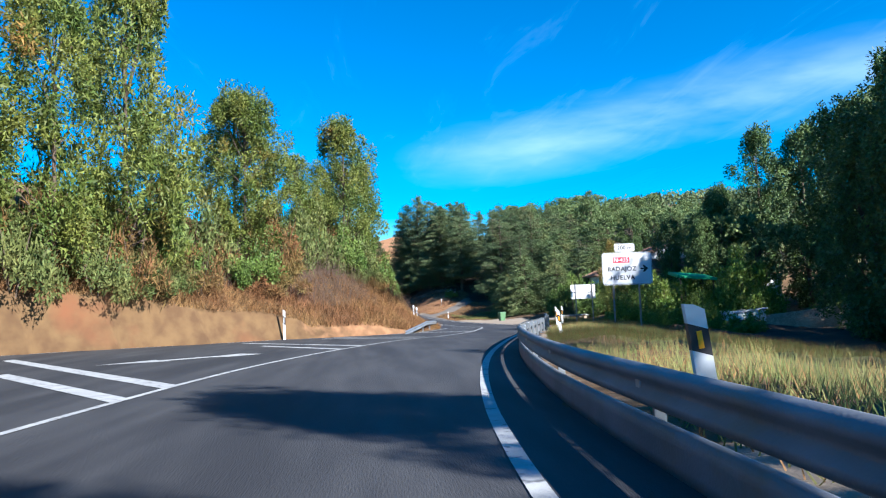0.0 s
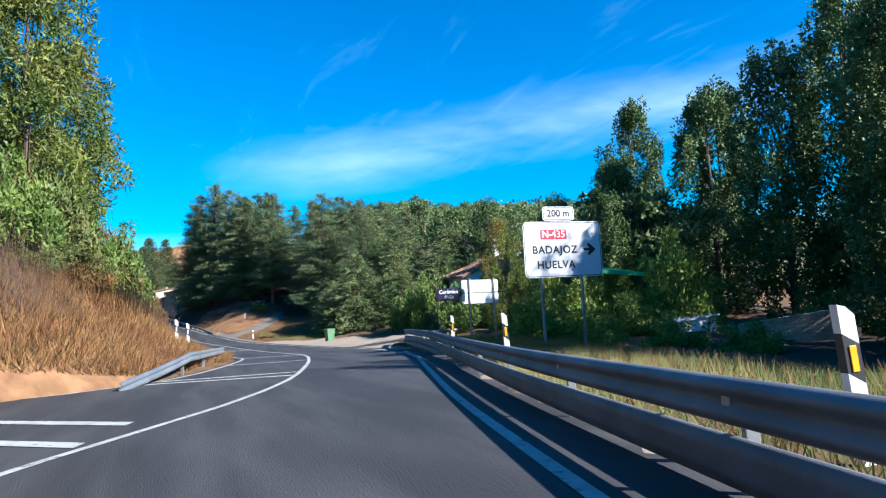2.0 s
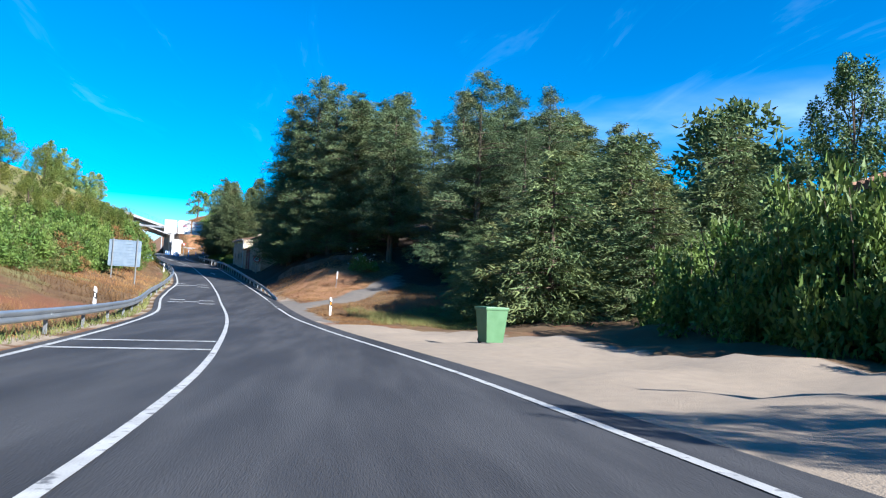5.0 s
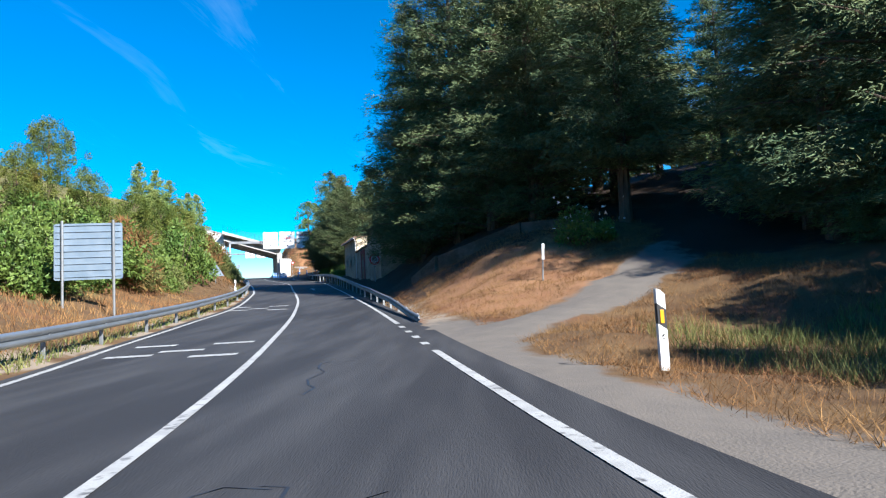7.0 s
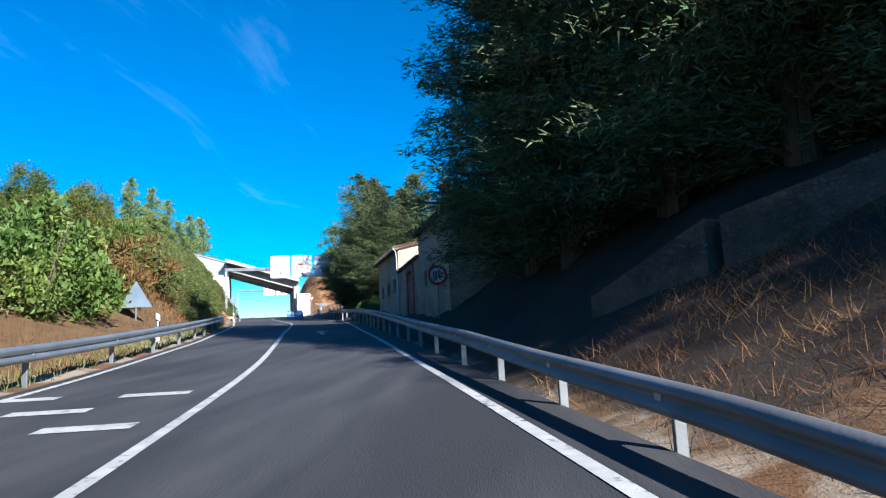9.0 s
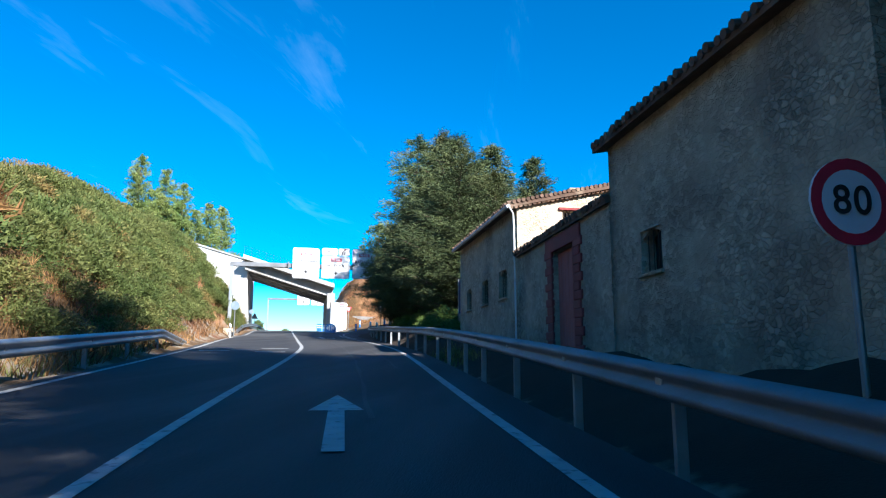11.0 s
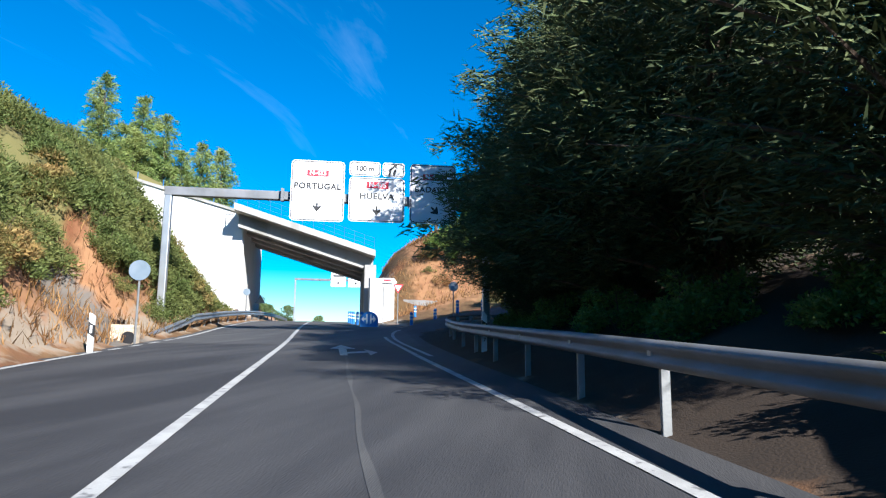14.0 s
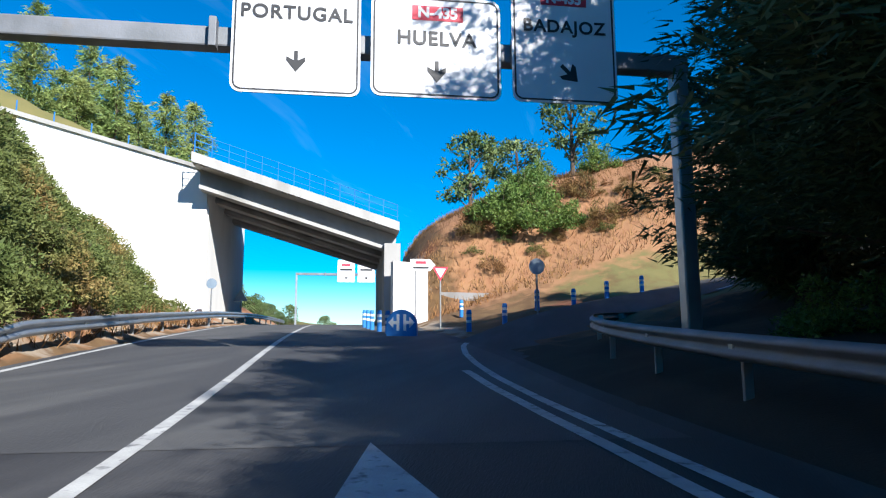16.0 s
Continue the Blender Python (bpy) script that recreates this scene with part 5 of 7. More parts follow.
part("shell", prism(o, 0.7), SIGN_BLUE, nose)
for sx in (-1, 1):
    bm = prism([(sx * x, z) for x, z in ((0.1, 0.28), (0.24, 0.28), (0.24, 0.6), (0.4, 0.6), (0.4, 0.4), (0.66, 0.68), (0.4, 0.96), (0.4, 0.76), (0.24, 0.76), (0.24, 1.1), (0.1, 1.1))], 0.008)
    part("white_arrow", bm, PLASTIC_WHITE, nose, "white bent arrow", pose(0, -0.01, 0))


# ---------------------------------------------------------------- overpass
def slab(corners_low, corners_high, bm=None):
    """A solid between two quadrilaterals."""
    bm = bm or bmesh.new()
    a, b = [bm.verts.new(p) for p in corners_low], [bm.verts.new(p) for p in corners_high]
    bm.faces.new(a[::-1])
    bm.faces.new(b)
    for k in range(4):
        bm.faces.new((a[k], a[(k + 1) % 4], b[(k + 1) % 4], b[k]))
    bmesh.ops.recalc_face_normals(bm, faces=bm.faces)
    return bm


def wall_between(p, q, thick, lo_p, lo_q, hi_p, hi_q, side=1):
    """A wall from p to q (s, d), with its own foot and top heights over the road at both ends."""
    a, b = R(*p), R(*q)
    t = (b - a)
    n = Vector((t.y, -t.x, 0)).normalized() * thick * side
    low = [a + Vector((0, 0, lo_p)), b + Vector((0, 0, lo_q)), b + n + Vector((0, 0, lo_q)), a + n + Vector((0, 0, lo_p))]
    high = [a + Vector((0, 0, hi_p)), b + Vector((0, 0, hi_q)), b + n + Vector((0, 0, hi_q)), a + n + Vector((0, 0, hi_p))]
    return slab(low, high)


br = thing("overpass", "concrete road overpass with whitewashed abutments and a blue railing", "bridge")
part("wing_wall", wall_between((234.0, -7.2), (234.4, -17.0), 0.5, -0.6, 2.0, 8.1, 10.9, 1), WHITEWASH, br, "tall whitewashed wing wall")
part("coping", wall_between((233.85, -7.1), (234.3, -18.5), 0.75, 8.1, 11.3, 8.3, 11.55, 1), CONCRETE, br)
part("abutment", wall_between((234.3, -7.15), (247.5, -7.15), 1.2, -0.6, -0.6, 7.4, 6.9, -1), WHITEWASH, br, "bare concrete abutment in shade")
def deck_row(s, d, h):
    base = R(233, 0).z
    p = R(s, d)
    return Vector((p.x, p.y, base + h))
def deck_piece(s0, s1, d0, d1, top0, top1, deep):
    lo = [deck_row(s0, d0, top0 - deep), deck_row(s0 + 3, d1, top1 - deep), deck_row(s1 + 3, d1, top1 - deep), deck_row(s1, d0, top0 - deep)]
    hi = [deck_row(s0, d0, top0), deck_row(s0 + 3, d1, top1), deck_row(s1 + 3, d1, top1), deck_row(s1, d0, top0)]
    return slab(lo, hi)
part("deck", deck_piece(231.9, 244.5, -7.6, 3.0, 8.45, 5.7, 0.38), CONCRETE, br)
part("edge_beam", deck_piece(231.7, 232.05, -7.6, 3.0, 8.6, 5.85, 0.5), CONCRETE, br, "pale concrete edge beam")
for s0 in (233.0, 236.0, 239.0, 242.0):
    part("girder", deck_piece(s0, s0 + 0.6, -7.4, 2.9, 8.05, 5.3, 0.85), CONCRETE, br)
    part("girder_flange", deck_piece(s0 - 0.2, s0 + 0.8, -7.4, 2.9, 7.2, 4.45, 0.2), CONCRETE, br)
part("pier", wall_between((235.2, 2.2), (247.0, 2.3), 0.9, -0.5, -0.5, 4.6, 4.6, 1), CONCRETE, br, "concrete side wall below the deck")
part("wing_wall", wall_between((234.2, 2.5), (234.6, 4.4), 0.5, -0.5, -0.5, 3.45, 3.35, 1), WHITEWASH, br, "short whitewashed wing wall")
post_bm = boxed((0, 0, 0.55), (0.05, 0.05, 1.1), None, 0.006)
rp_me = bpy.data.meshes.new("railing_post")
post_bm.to_mesh(rp_me)
post_bm.free()
rp_me.materials.append(SIGN_BLUE)
for k in range(14):
    u = k / 13
    p = deck_row(231.9 + 3 * u, -7.5 + 10.4 * u, 8.55 + (5.8 - 8.55) * u)
    part("railing_post", rp_me, None, br, m=Matrix.Translation(p))
for z in (0.35, 0.7, 1.05):
    part("railing_bar", tube([deck_row(231.9, -7.5, 8.55 + z), deck_row(234.9, 2.9, 5.8 + z)], 0.022, 6), SIGN_BLUE, br)
for k in range(6):
    u = k / 5
    p = R(234.2 + 0.3 * u, -7.6 - 9.5 * u, 8.3 + 2.85 * u)
    part("railing_post", rp_me, None, br, m=Matrix.Translation(p) @ Matrix.Diagonal((1, 1, 0.55, 1)))
rw = thing("retaining_wall", "low grey concrete retaining wall at the foot of the bank", "wall")
part("wall", wall_between((236.3, 5.6), (234.0, 9.6), 0.4, -0.4, -0.4, 1.9, 1.75, 1), CONCRETE, rw)


# ---------------------------------------------------------------- stone barn
barn = thing("stone_barn", "old stone barn with clay-tiled roofs and a red doorway", "barn")
barn.matrix_basis = put(171.2, 5.0, 0, 0)
bi = barn.matrix_basis.inverted()


def B(s, d, h):
    return bi @ R(s, d, h)


def quad_wall(p, q, lo, hi_p, hi_q, holes=(), thick=0.45, out=1):
    """A wall between two plan points of the barn, with openings given as (start, end, sill, head) in metres along it."""
    p, q = Vector((*p, 0)), Vector((*q, 0))
    L = (q - p).length
    t = (q - p) / L
    n = Vector((t.y, -t.x, 0)) * thick * out
    xs = sorted({0.0, L, *[h[0] for h in holes], *[h[1] for h in holes]})
    bm = bmesh.new()
    def col(x0, x1, z0, z1, z2, z3):
        a, b = p + t * x0, p + t * x1
        slab([a + Vector((0, 0, z0)), b + Vector((0, 0, z1)), b + n + Vector((0, 0, z1)), a + n + Vector((0, 0, z0))], [a + Vector((0, 0, z2)), b + Vector((0, 0, z3)), b + n + Vector((0, 0, z3)), a + n + Vector((0, 0, z2))], bm)
    for x0, x1 in zip(xs, xs[1:]):
        t0, t1 = hi_p + (hi_q - hi_p) * x0 / L, hi_p + (hi_q - hi_p) * x1 / L
        hole = [h for h in holes if h[0] <= x0 + 1e-6 and h[1] >= x1 - 1e-6]
        if hole:
            if hole[0][2] > lo:
                col(x0, x1, lo, lo, hole[0][2], hole[0][2])
            col(x0, x1, hole[0][3], hole[0][3], t0, t1)
        else:
            col(x0, x1, lo, lo, t0, t1)
    bmesh.ops.remove_doubles(bm, verts=bm.verts, dist=0.0005)
    return bm


def z_at(s):
    return R(s, 0).z - R(171.2, 0).z


# plan in the barn's own frame: x away from the road, y along it
WIN = ((1.15, 2.1, 2.0, 2.86), (3.45, 4.35, 2.0, 2.82), (6.0, 6.8, 2.02, 2.8))
part("front_wall", quad_wall((0, 0), (-0.2, 8.0), -0.6, 4.56, 4.6, WIN), STONE_WALL, barn, "rendered stone wall with three barred windows")
# gable takes the paler stone so that it looks sunlit
part("gable_wall", quad_wall((0.0, 0.0), (2.9, 0.0), -0.6, 4.55, 5.24, ((1.42, 2.12, 3.8, 4.5),), out=-1), PALE_RUBBLE, barn, "gable wall with sunlight put into its pale colour")
part("gable_wall", quad_wall((2.9, 0.0), (5.8, 0.0), -0.6, 5.24, 4.4, out=-1), PALE_RUBBLE, barn, "gable wall with sunlight put into its pale colour")
part("rear_wall", quad_wall((-0.2, 8.0), (5.8, 8.0), -0.6, 4.6, 4.5), STONE_WALL, barn)
part("back_wall", quad_wall((5.8, 0), (5.8, 8.0), -0.6, 4.35, 4.45, out=-1), STONE_WALL, barn)
part("link_wall", quad_wall((0, -6.75), (0, -0.05), -0.9, 3.06, 3.06, ((2.05, 3.55, -0.5, 2.62),)), STONE_WALL, barn, "low stone wall with a red doorway")
part("tall_wall", quad_wall((0, -13.5), (0, -6.8), -1.2, 4.14, 4.14, ((4.68, 5.44, 1.42, 2.16),)), STONE_WALL, barn, "rough stone wall of the tall end")
part("tall_gable", quad_wall((0.455, -13.497), (4.5, -13.497), -1.2, 4.2, 4.94, out=-1), STONE_WALL, barn)
part("tall_gable", quad_wall((0.0, -6.8), (4.5, -6.8), -1.2, 4.14, 4.94, out=1), STONE_WALL, barn)


vary = random.Random(17)


def tiled_roof(p, q, r, t, name="roof"):
    """A roof of clay tiles over the quadrilateral p (eave start), q (eave end), r (ridge end), t (ridge start)."""
    root = part(name, slab([Vector(v) - Vector((0, 0, 0.1)) for v in (p, q, r, t)], [Vector(v) for v in (p, q, r, t)]), OLD_TILE, barn)
    p, q, r, t = map(Vector, (p, q, r, t))
    n = max(2, int((q - p).length / 0.21))
    bm = bmesh.new()
    for k in range(n):
        u = (k + 0.5) / n
        a, b = p.lerp(q, u), t.lerp(r, u)
        d = (a - b).normalized()
        tube([a + d * vary.uniform(0.02, 0.09) + Vector((0, 0, 0.03 + vary.uniform(-0.012, 0.012))), b + Vector((0, 0, 0.03))], [0.075, 0.07], 7, bm)
    tagged(part("tiling", bm, OLD_TILE, root, "rows of rounded clay tiles"), kind="stuff")
    return root


tiled_roof((-0.25, -0.15, 4.6), (-0.45, 8.12, 4.64), (2.9, 8.12, 5.36), (2.9, -0.2, 5.3))
tiled_roof((6.1, 8.12, 4.4), (6.1, -0.2, 4.36), (2.9, -0.2, 5.3), (2.9, 8.12, 5.36))
# two courses of small tiles under the gable's verge
for row, rise, out in ((0, -0.1, -0.14), (1, 0.05, -0.2)):
    bm = bmesh.new()
    for k in range(22):
        x = -0.2 + 0.143 * (k + 0.5 * row)
        z = 4.6 + (x + 0.25) * 0.7 / 3.15 + rise
        tube([(x, out, z + vary.uniform(-0.012, 0.012)), (x, 0.12, z + 0.02)], [0.062, 0.058], 7, bm)
    tagged(part("verge_tiles", bm, OLD_TILE, barn, "weathered brown tile ends under the verge"), kind="stuff")
tiled_roof((-0.1, -6.8, 3.1), (-0.1, -0.02, 3.1), (3.4, -0.02, 4.2), (3.4, -6.8, 4.2))
tiled_roof((-0.25, -13.7, 4.17), (-0.25, -6.6, 4.17), (4.6, -6.6, 5.07), (4.6, -13.7, 5.07))
for y0, y1, z0, z1, dx in ((1.15, 2.1, 2.0, 2.86, -0.04), (3.45, 4.35, 2.0, 2.82, -0.1), (6.0, 6.8, 2.02, 2.8, -0.165), (-8.82, -8.06, 1.42, 2.16, 0.0)):
    w = part("window", boxed((dx + 0.3, (y0 + y1) / 2, (z0 + z1) / 2), (0.04, y1 - y0 + 0.02, z1 - z0 + 0.02)), DARK, barn, "dark unglazed window")
    for k in range(4):
        y = y0 + (y1 - y0) * (k + 0.5) / 4
        part("iron_bar", tube([(dx + 0.1, y, z0), (dx + 0.1, y, z1)], 0.012, 6), IRON, w)
    for ya, yb in ((y0, y0 + 0.3), (y1, y1 - 0.3)):
        low, up = [(dx + 0.04, ya, z1 - 0.13), (dx + 0.24, ya, z1 - 0.13), (dx + 0.24, yb, z1 - 0.01), (dx + 0.04, yb, z1 - 0.01)], [(dx + 0.04, ya, z1 + 0.01), (dx + 0.24, ya, z1 + 0.01), (dx + 0.24, yb, z1 + 0.01), (dx + 0.04, yb, z1 + 0.01)]
        part("arch_shoulder", slab([Vector(v) for v in low], [Vector(v) for v in up]), STONE_WALL, w)
    part("sill", boxed((dx - 0.01, (y0 + y1) / 2, z0 - 0.05), (0.12, y1 - y0 + 0.12, 0.06), None, 0.012), STONE_WALL, w)
dr = part("door", boxed((0.2, -3.95, 1.05), (0.08, 1.5, 3.1), None, 0.01), FADED_RED, barn, "faded red plank door")
for k in range(6):
    part("plank", boxed((0.15, -4.58 + 0.25 * k, 1.05), (0.03, 0.235, 3.05), None, 0.008), FADED_RED, dr)
for k in range(16):
    for y, way in ((-4.7, -1), (-3.2, 1)):
        wide = vary.uniform(0.36, 0.44) + (0.12 if k % 2 else 0.0)
        part("quoin", boxed((0.0, y + way * wide / 2, -0.42 + 0.2 * k), (0.08 + vary.uniform(0, 0.02), wide, 0.204), None, 0.025), RED_PAINT, barn, "red-painted quoin stone")
part("lintel", boxed((0.0, -3.95, 2.8), (0.1, 2.42, 0.36), None, 0.02), RED_PAINT, barn, "red-painted lintel")
gw = part("gable_window", boxed((1.77, 0.3, 4.15), (0.72, 0.04, 0.72)), DARK, barn, "dark barred gable window")
for k in range(7):
    part("iron_bar", tube([(1.47 + 0.1 * k, 0.03, 3.8), (1.47 + 0.1 * k, 0.03, 4.5)], 0.011, 6), IRON, gw)
part("lintel", boxed((1.77, -0.02, 4.54), (0.95, 0.1, 0.08), None, 0.01), RED_PAINT, gw)
part("downpipe", tube([(-0.3, -0.2, 4.5), (-0.15, -0.12, 4.3), (-0.12, -0.08, 3.9), (-0.1, -0.08, 0.2)], 0.03, 8), PLASTIC_WHITE, barn, "white downpipe at the corner")
part("gutter", tube([(-0.31, -0.2, 4.52), (-0.51, 8.05, 4.56)], 0.06, 6), GALVANISED, barn)
part("chimney", boxed((2.3, 1.4, 5.3), (0.4, 0.4, 0.55), None, 0.03), STONE_WALL, barn)
nt = thing("blue_netting_fence", "dark blue netting stretched along a stone wall", "fence")
part("netting", wall_between((179.5, 5.3), (183.4, 5.9), 0.04, 1.5, 1.5, 3.5, 3.1, 1), BLUE_NET, nt)
part("stone_base", wall_between((179.4, 5.2), (186.5, 6.4), 0.4, -0.3, -0.3, 1.6, 1.5, 1), STONE_WALL, nt)
for s_, d_ in ((179.7, 5.25), (183.3, 5.85)):
    part("fence_post", tube([R(s_, d_, 0.3), R(s_, d_, 3.2)], 0.03, 6), POST_STEEL, nt)

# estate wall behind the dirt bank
ew = thing("estate_wall", "stone estate wall with shade in its dark colour and a row of small tiles", "wall")
# masonry colour already holds the shade that falls here
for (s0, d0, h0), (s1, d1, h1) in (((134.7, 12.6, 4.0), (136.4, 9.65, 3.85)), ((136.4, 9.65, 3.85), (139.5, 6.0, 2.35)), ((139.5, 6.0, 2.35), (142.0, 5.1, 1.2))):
    part("masonry", wall_between((s0, d0), (s1, d1), 0.5, h0 - 2.2, h1 - 2.2, h0, h1, -1), SHADE_STONE, ew)
for k in range(11):
    p = R(135.28, 11.2).lerp(R(136.18, 9.57), k / 10)
    if k not in (5, 8):
        part("name_tile", boxed((0, -0.02, 0), (0.15, 0.04, 0.2), None, 0.006), PLASTIC_WHITE, ew, "white glazed tile with a dark bar", pose(p.x, p.y, p.z + 3.67, 0, 0, heading(136) - 27))
        part("tile_bar", boxed((0, -0.045, 0), (0.06, 0.012, 0.13), None, 0.002), SIGN_BLACK, ew, "dark unreadable stroke", pose(p.x, p.y, p.z + 3.67, 0, 0, heading(136) - 27))


# ---------------------------------------------------------------- pottery house by the bend
hs_ = thing("pottery_house", "white house with a clay-tiled roof behind creepers", "house")
hs_.matrix_basis = put(83.0, 17.0, 0, 0)
GABLE = [(0.2, -1), (21, -1), (21, 4.65), (9.6, 9.0), (0.2, 5.5)]
for name, geo, mat, lab in (
    ("front_wall", prism(GABLE, 0.4), WHITE_WALL, "white gable wall"),
    ("side_wall", boxed((0.4, 2.3, 2.2), (0.4, 3.8, 6.4)), WHITE_WALL, "white side wall"),
    ("side_wall", boxed((20.8, 2.3, 1.8), (0.4, 3.8, 5.6)), WHITE_WALL, "white side wall"),
    ("rear_wall", prism(GABLE, 0.4), WHITE_WALL, "white gable wall"),
):
    o = part(name, geo, mat, hs_, lab)
    if name == "rear_wall":
        o.location.y = 4.2


def house_roof(p, q, r, t, label):
    """A tiled slope over p, q (eave) and r, t (ridge), with rows of rounded tiles up the slope."""
    p, q, r, t = map(Vector, (p, q, r, t))
    up = Vector((0, 0, 0.14))
    rf = part("roof", slab([p, q, r, t], [p + up, q + up, r + up, t + up]), TILE, hs_, label)
    bm, n = bmesh.new(), max(4, int((q - p).length / 0.3))
    for k in range(n):
        u = (k + 0.5) / n
        a, b = p.lerp(q, u) + up * 1.1, t.lerp(r, u) + up * 1.1
        m = max(2, int((b - a).length / 0.45))
        for i in range(m):
            c, e = a.lerp(b, i / m), a.lerp(b, (i + 1.15) / m)
            tube([c + Vector((0, 0, 0.03)), e], [0.11, 0.085], 6, bm)
    tagged(part("tiling", bm, TILE, rf), kind="stuff")


house_roof((-0.3, -0.35, 5.32), (-0.3, 4.9, 5.32), (9.6, 4.9, 9.05), (9.6, -0.35, 9.05), "clay-tiled roof slope")
house_roof((21.4, 4.9, 4.55), (21.4, -0.35, 4.55), (9.6, -0.35, 9.05), (9.6, 4.9, 9.05), "clay-tiled roof slope")
house_roof((3.9, -1.5, 5.55), (13.0, -1.5, 5.55), (13.0, -0.02, 7.2), (3.9, -0.02, 7.2), "low lean-to roof of bright clay tiles")
part("lean_to_wall", boxed((8.5, -1.2, 2.2), (8.8, 0.3, 6.4), None, 0.02), WHITE_WALL, hs_, "white wall below the lean-to roof")
ch = part("chimney", boxed((4.8, 2.2, 7.8), (0.5, 0.5, 2.6), None, 0.03), WHITE_WALL, hs_, "white chimney with a pointed cap")
part("collar", boxed((4.8, 2.2, 8.95), (0.62, 0.62, 0.1), None, 0.02), WHITE_WALL, ch)
part("cap", tube([(4.8, 2.2, 9.1), (4.8, 2.2, 9.6)], [0.34, 0.05], 4), TILE, ch)
part("doorway", boxed((2.2, -0.05, 0.6), (1.3, 0.14, 2.8), None, 0.02), DARK, hs_, "dark doorway")
an = thing("annex_roof", "long low white annex with tiled edge and green sheeting", "outbuilding")
an.matrix_basis = put(78.0, 29.0, 0, -6)
part("wall", boxed((4, 3, 1.6), (9, 6, 6.2), None, 0.02), WHITE_WALL, an)
part("tiled_edge", boxed((4, -0.1, 4.8), (9.4, 0.5, 0.22), None, 0.05), TILE, an)
gs_ = thing("sheet_canopy", "bright green sheeting canopy on wooden props in the garden", "canopy")
gs_.matrix_basis = put(66.8, 18.7, 0, -4)
part("green_sheet", slab([Vector(v) for v in ((0, 0, 4.1), (3.8, 0, 3.7), (3.8, 3.5, 4.1), (0, 3.5, 4.5))], [Vector(v) for v in ((0, 0, 4.4), (3.8, 0, 3.95), (3.8, 3.5, 4.4), (0, 3.5, 4.8))]), GREEN_SHEET, gs_, "bright green sheeting roof")
for x in (0.3, 3.5):
    part("prop", tube([(x, 0.3, -3.0), (x, 0.3, 4.05)], 0.05, 6), BARK, gs_)
sh = thing("garden_shed", "small white-walled shed below the road", "shed")
sh.matrix_basis = put(64.4, 22.0, 0, -4)
part("wall", boxed((1.8, 1.2, -1.3), (3.7, 2.4, 3.8), None, 0.03), WHITE_WALL, sh)
part("roof", slab([Vector(v) for v in ((-0.2, -0.2, 0.35), (3.8, -0.2, 0.75), (3.8, 2.6, 0.75), (-0.2, 2.6, 0.35))], [Vector(v) for v in ((-0.2, -0.2, 0.45), (3.8, -0.2, 0.85), (3.8, 2.6, 0.85), (-0.2, 2.6, 0.45))]), WHITE_WALL, sh)
part("doorway", boxed((0.4, -0.02, -1.3), (0.7, 0.1, 1.9), None, 0.01), DARK, sh)
rb = thing("rubble_wall", "ruined rubble wall below the verge", "wall")
part("masonry", wall_between((60.5, 23.6), (58, 29.0), 0.6, -3.4, -3.6, 0.2, 0.9, 1), STONE_WALL, rb)

ps = thing("pottery_sign", "dark blue board with white handwritten strokes on a post", "shop sign")
ps.matrix_basis = put(75.3, 10.6, 0.0, -3)
part("board", boxed((0.95, 0, 3.55), (1.85, 0.05, 0.95), None, 0.02), material("sign_navy", (0.012, 0.013, 0.03), (0.018, 0.018, 0.045), 3, 0.8, 0, 0, spec=0.1), ps, "dark navy board")
pole(ps, 0, 0, 4.6, 0.05, 0.06, BARK)
lettering("Cerámica", 0.3, PLASTIC_WHITE, ps, 0.97, 3.76, -0.03)
for z, x0, x1 in ((3.36, 0.62, 1.5),):
    for k in range(int((x1 - x0) / 0.16)):
        x = x0 + 0.16 * k
        part("white_stroke", tube([(x, -0.03, z - 0.12), (x + 0.05, -0.03, z + 0.1 + 0.08 * (k % 3 == 0)), (x + 0.11, -0.03, z - 0.1)], 0.02, 5), PLASTIC_WHITE, ps, "white brush stroke")
cl = thing("low_wall", "low dark wall with a pale slab coping and dry plants", "wall")
part("masonry", wall_between((71.5, 7.4), (78.0, 13.0), 0.5, -0.3, -0.3, 0.75, 0.75, 1), STONE_WALL, cl)
part("coping", wall_between((71.3, 7.3), (78.2, 13.1), 0.7, 0.75, 0.75, 0.87, 0.87, 1), CONCRETE, cl)

# wheeled bin
wb = thing("wheelie_bin", "green wheeled rubbish bin on the gravel apron", "bin")
p = G(91.5, 6.7)
wb.matrix_basis = pose(p.x, p.y, p.z, 0, 0, heading(92) + 10) @ Matrix.Scale(0.8, 4)
part("body", slab([Vector(v) for v in ((-0.38, -0.34, 0.05), (0.38, -0.34, 0.05), (0.38, 0.34, 0.05), (-0.38, 0.34, 0.05))], [Vector(v) for v in ((-0.5, -0.46, 1.35), (0.5, -0.46, 1.35), (0.5, 0.46, 1.35), (-0.5, 0.46, 1.35))]), BIN_GREEN, wb)
part("lid", boxed((0, 0.02, 1.42), (1.1, 1.02, 0.14), None, 0.04), BIN_GREEN, wb, "slightly domed lid")
for x in (-0.33, 0.33):
    part("wheel", tube([(x - 0.04, 0.34, 0.12), (x + 0.04, 0.34, 0.12)], 0.13, 12), SIGN_BLACK, wb)
part("handle", tube([(-0.4, 0.52, 1.25), (0.4, 0.52, 1.25)], 0.025, 6), BIN_GREEN, wb)

# concrete culvert at the field entrance
cv = thing("culvert_head", "small pale concrete culvert head with a dark pipe mouth", "culvert")
cv.matrix_basis = put(203.0, -6.2, 0, 0)
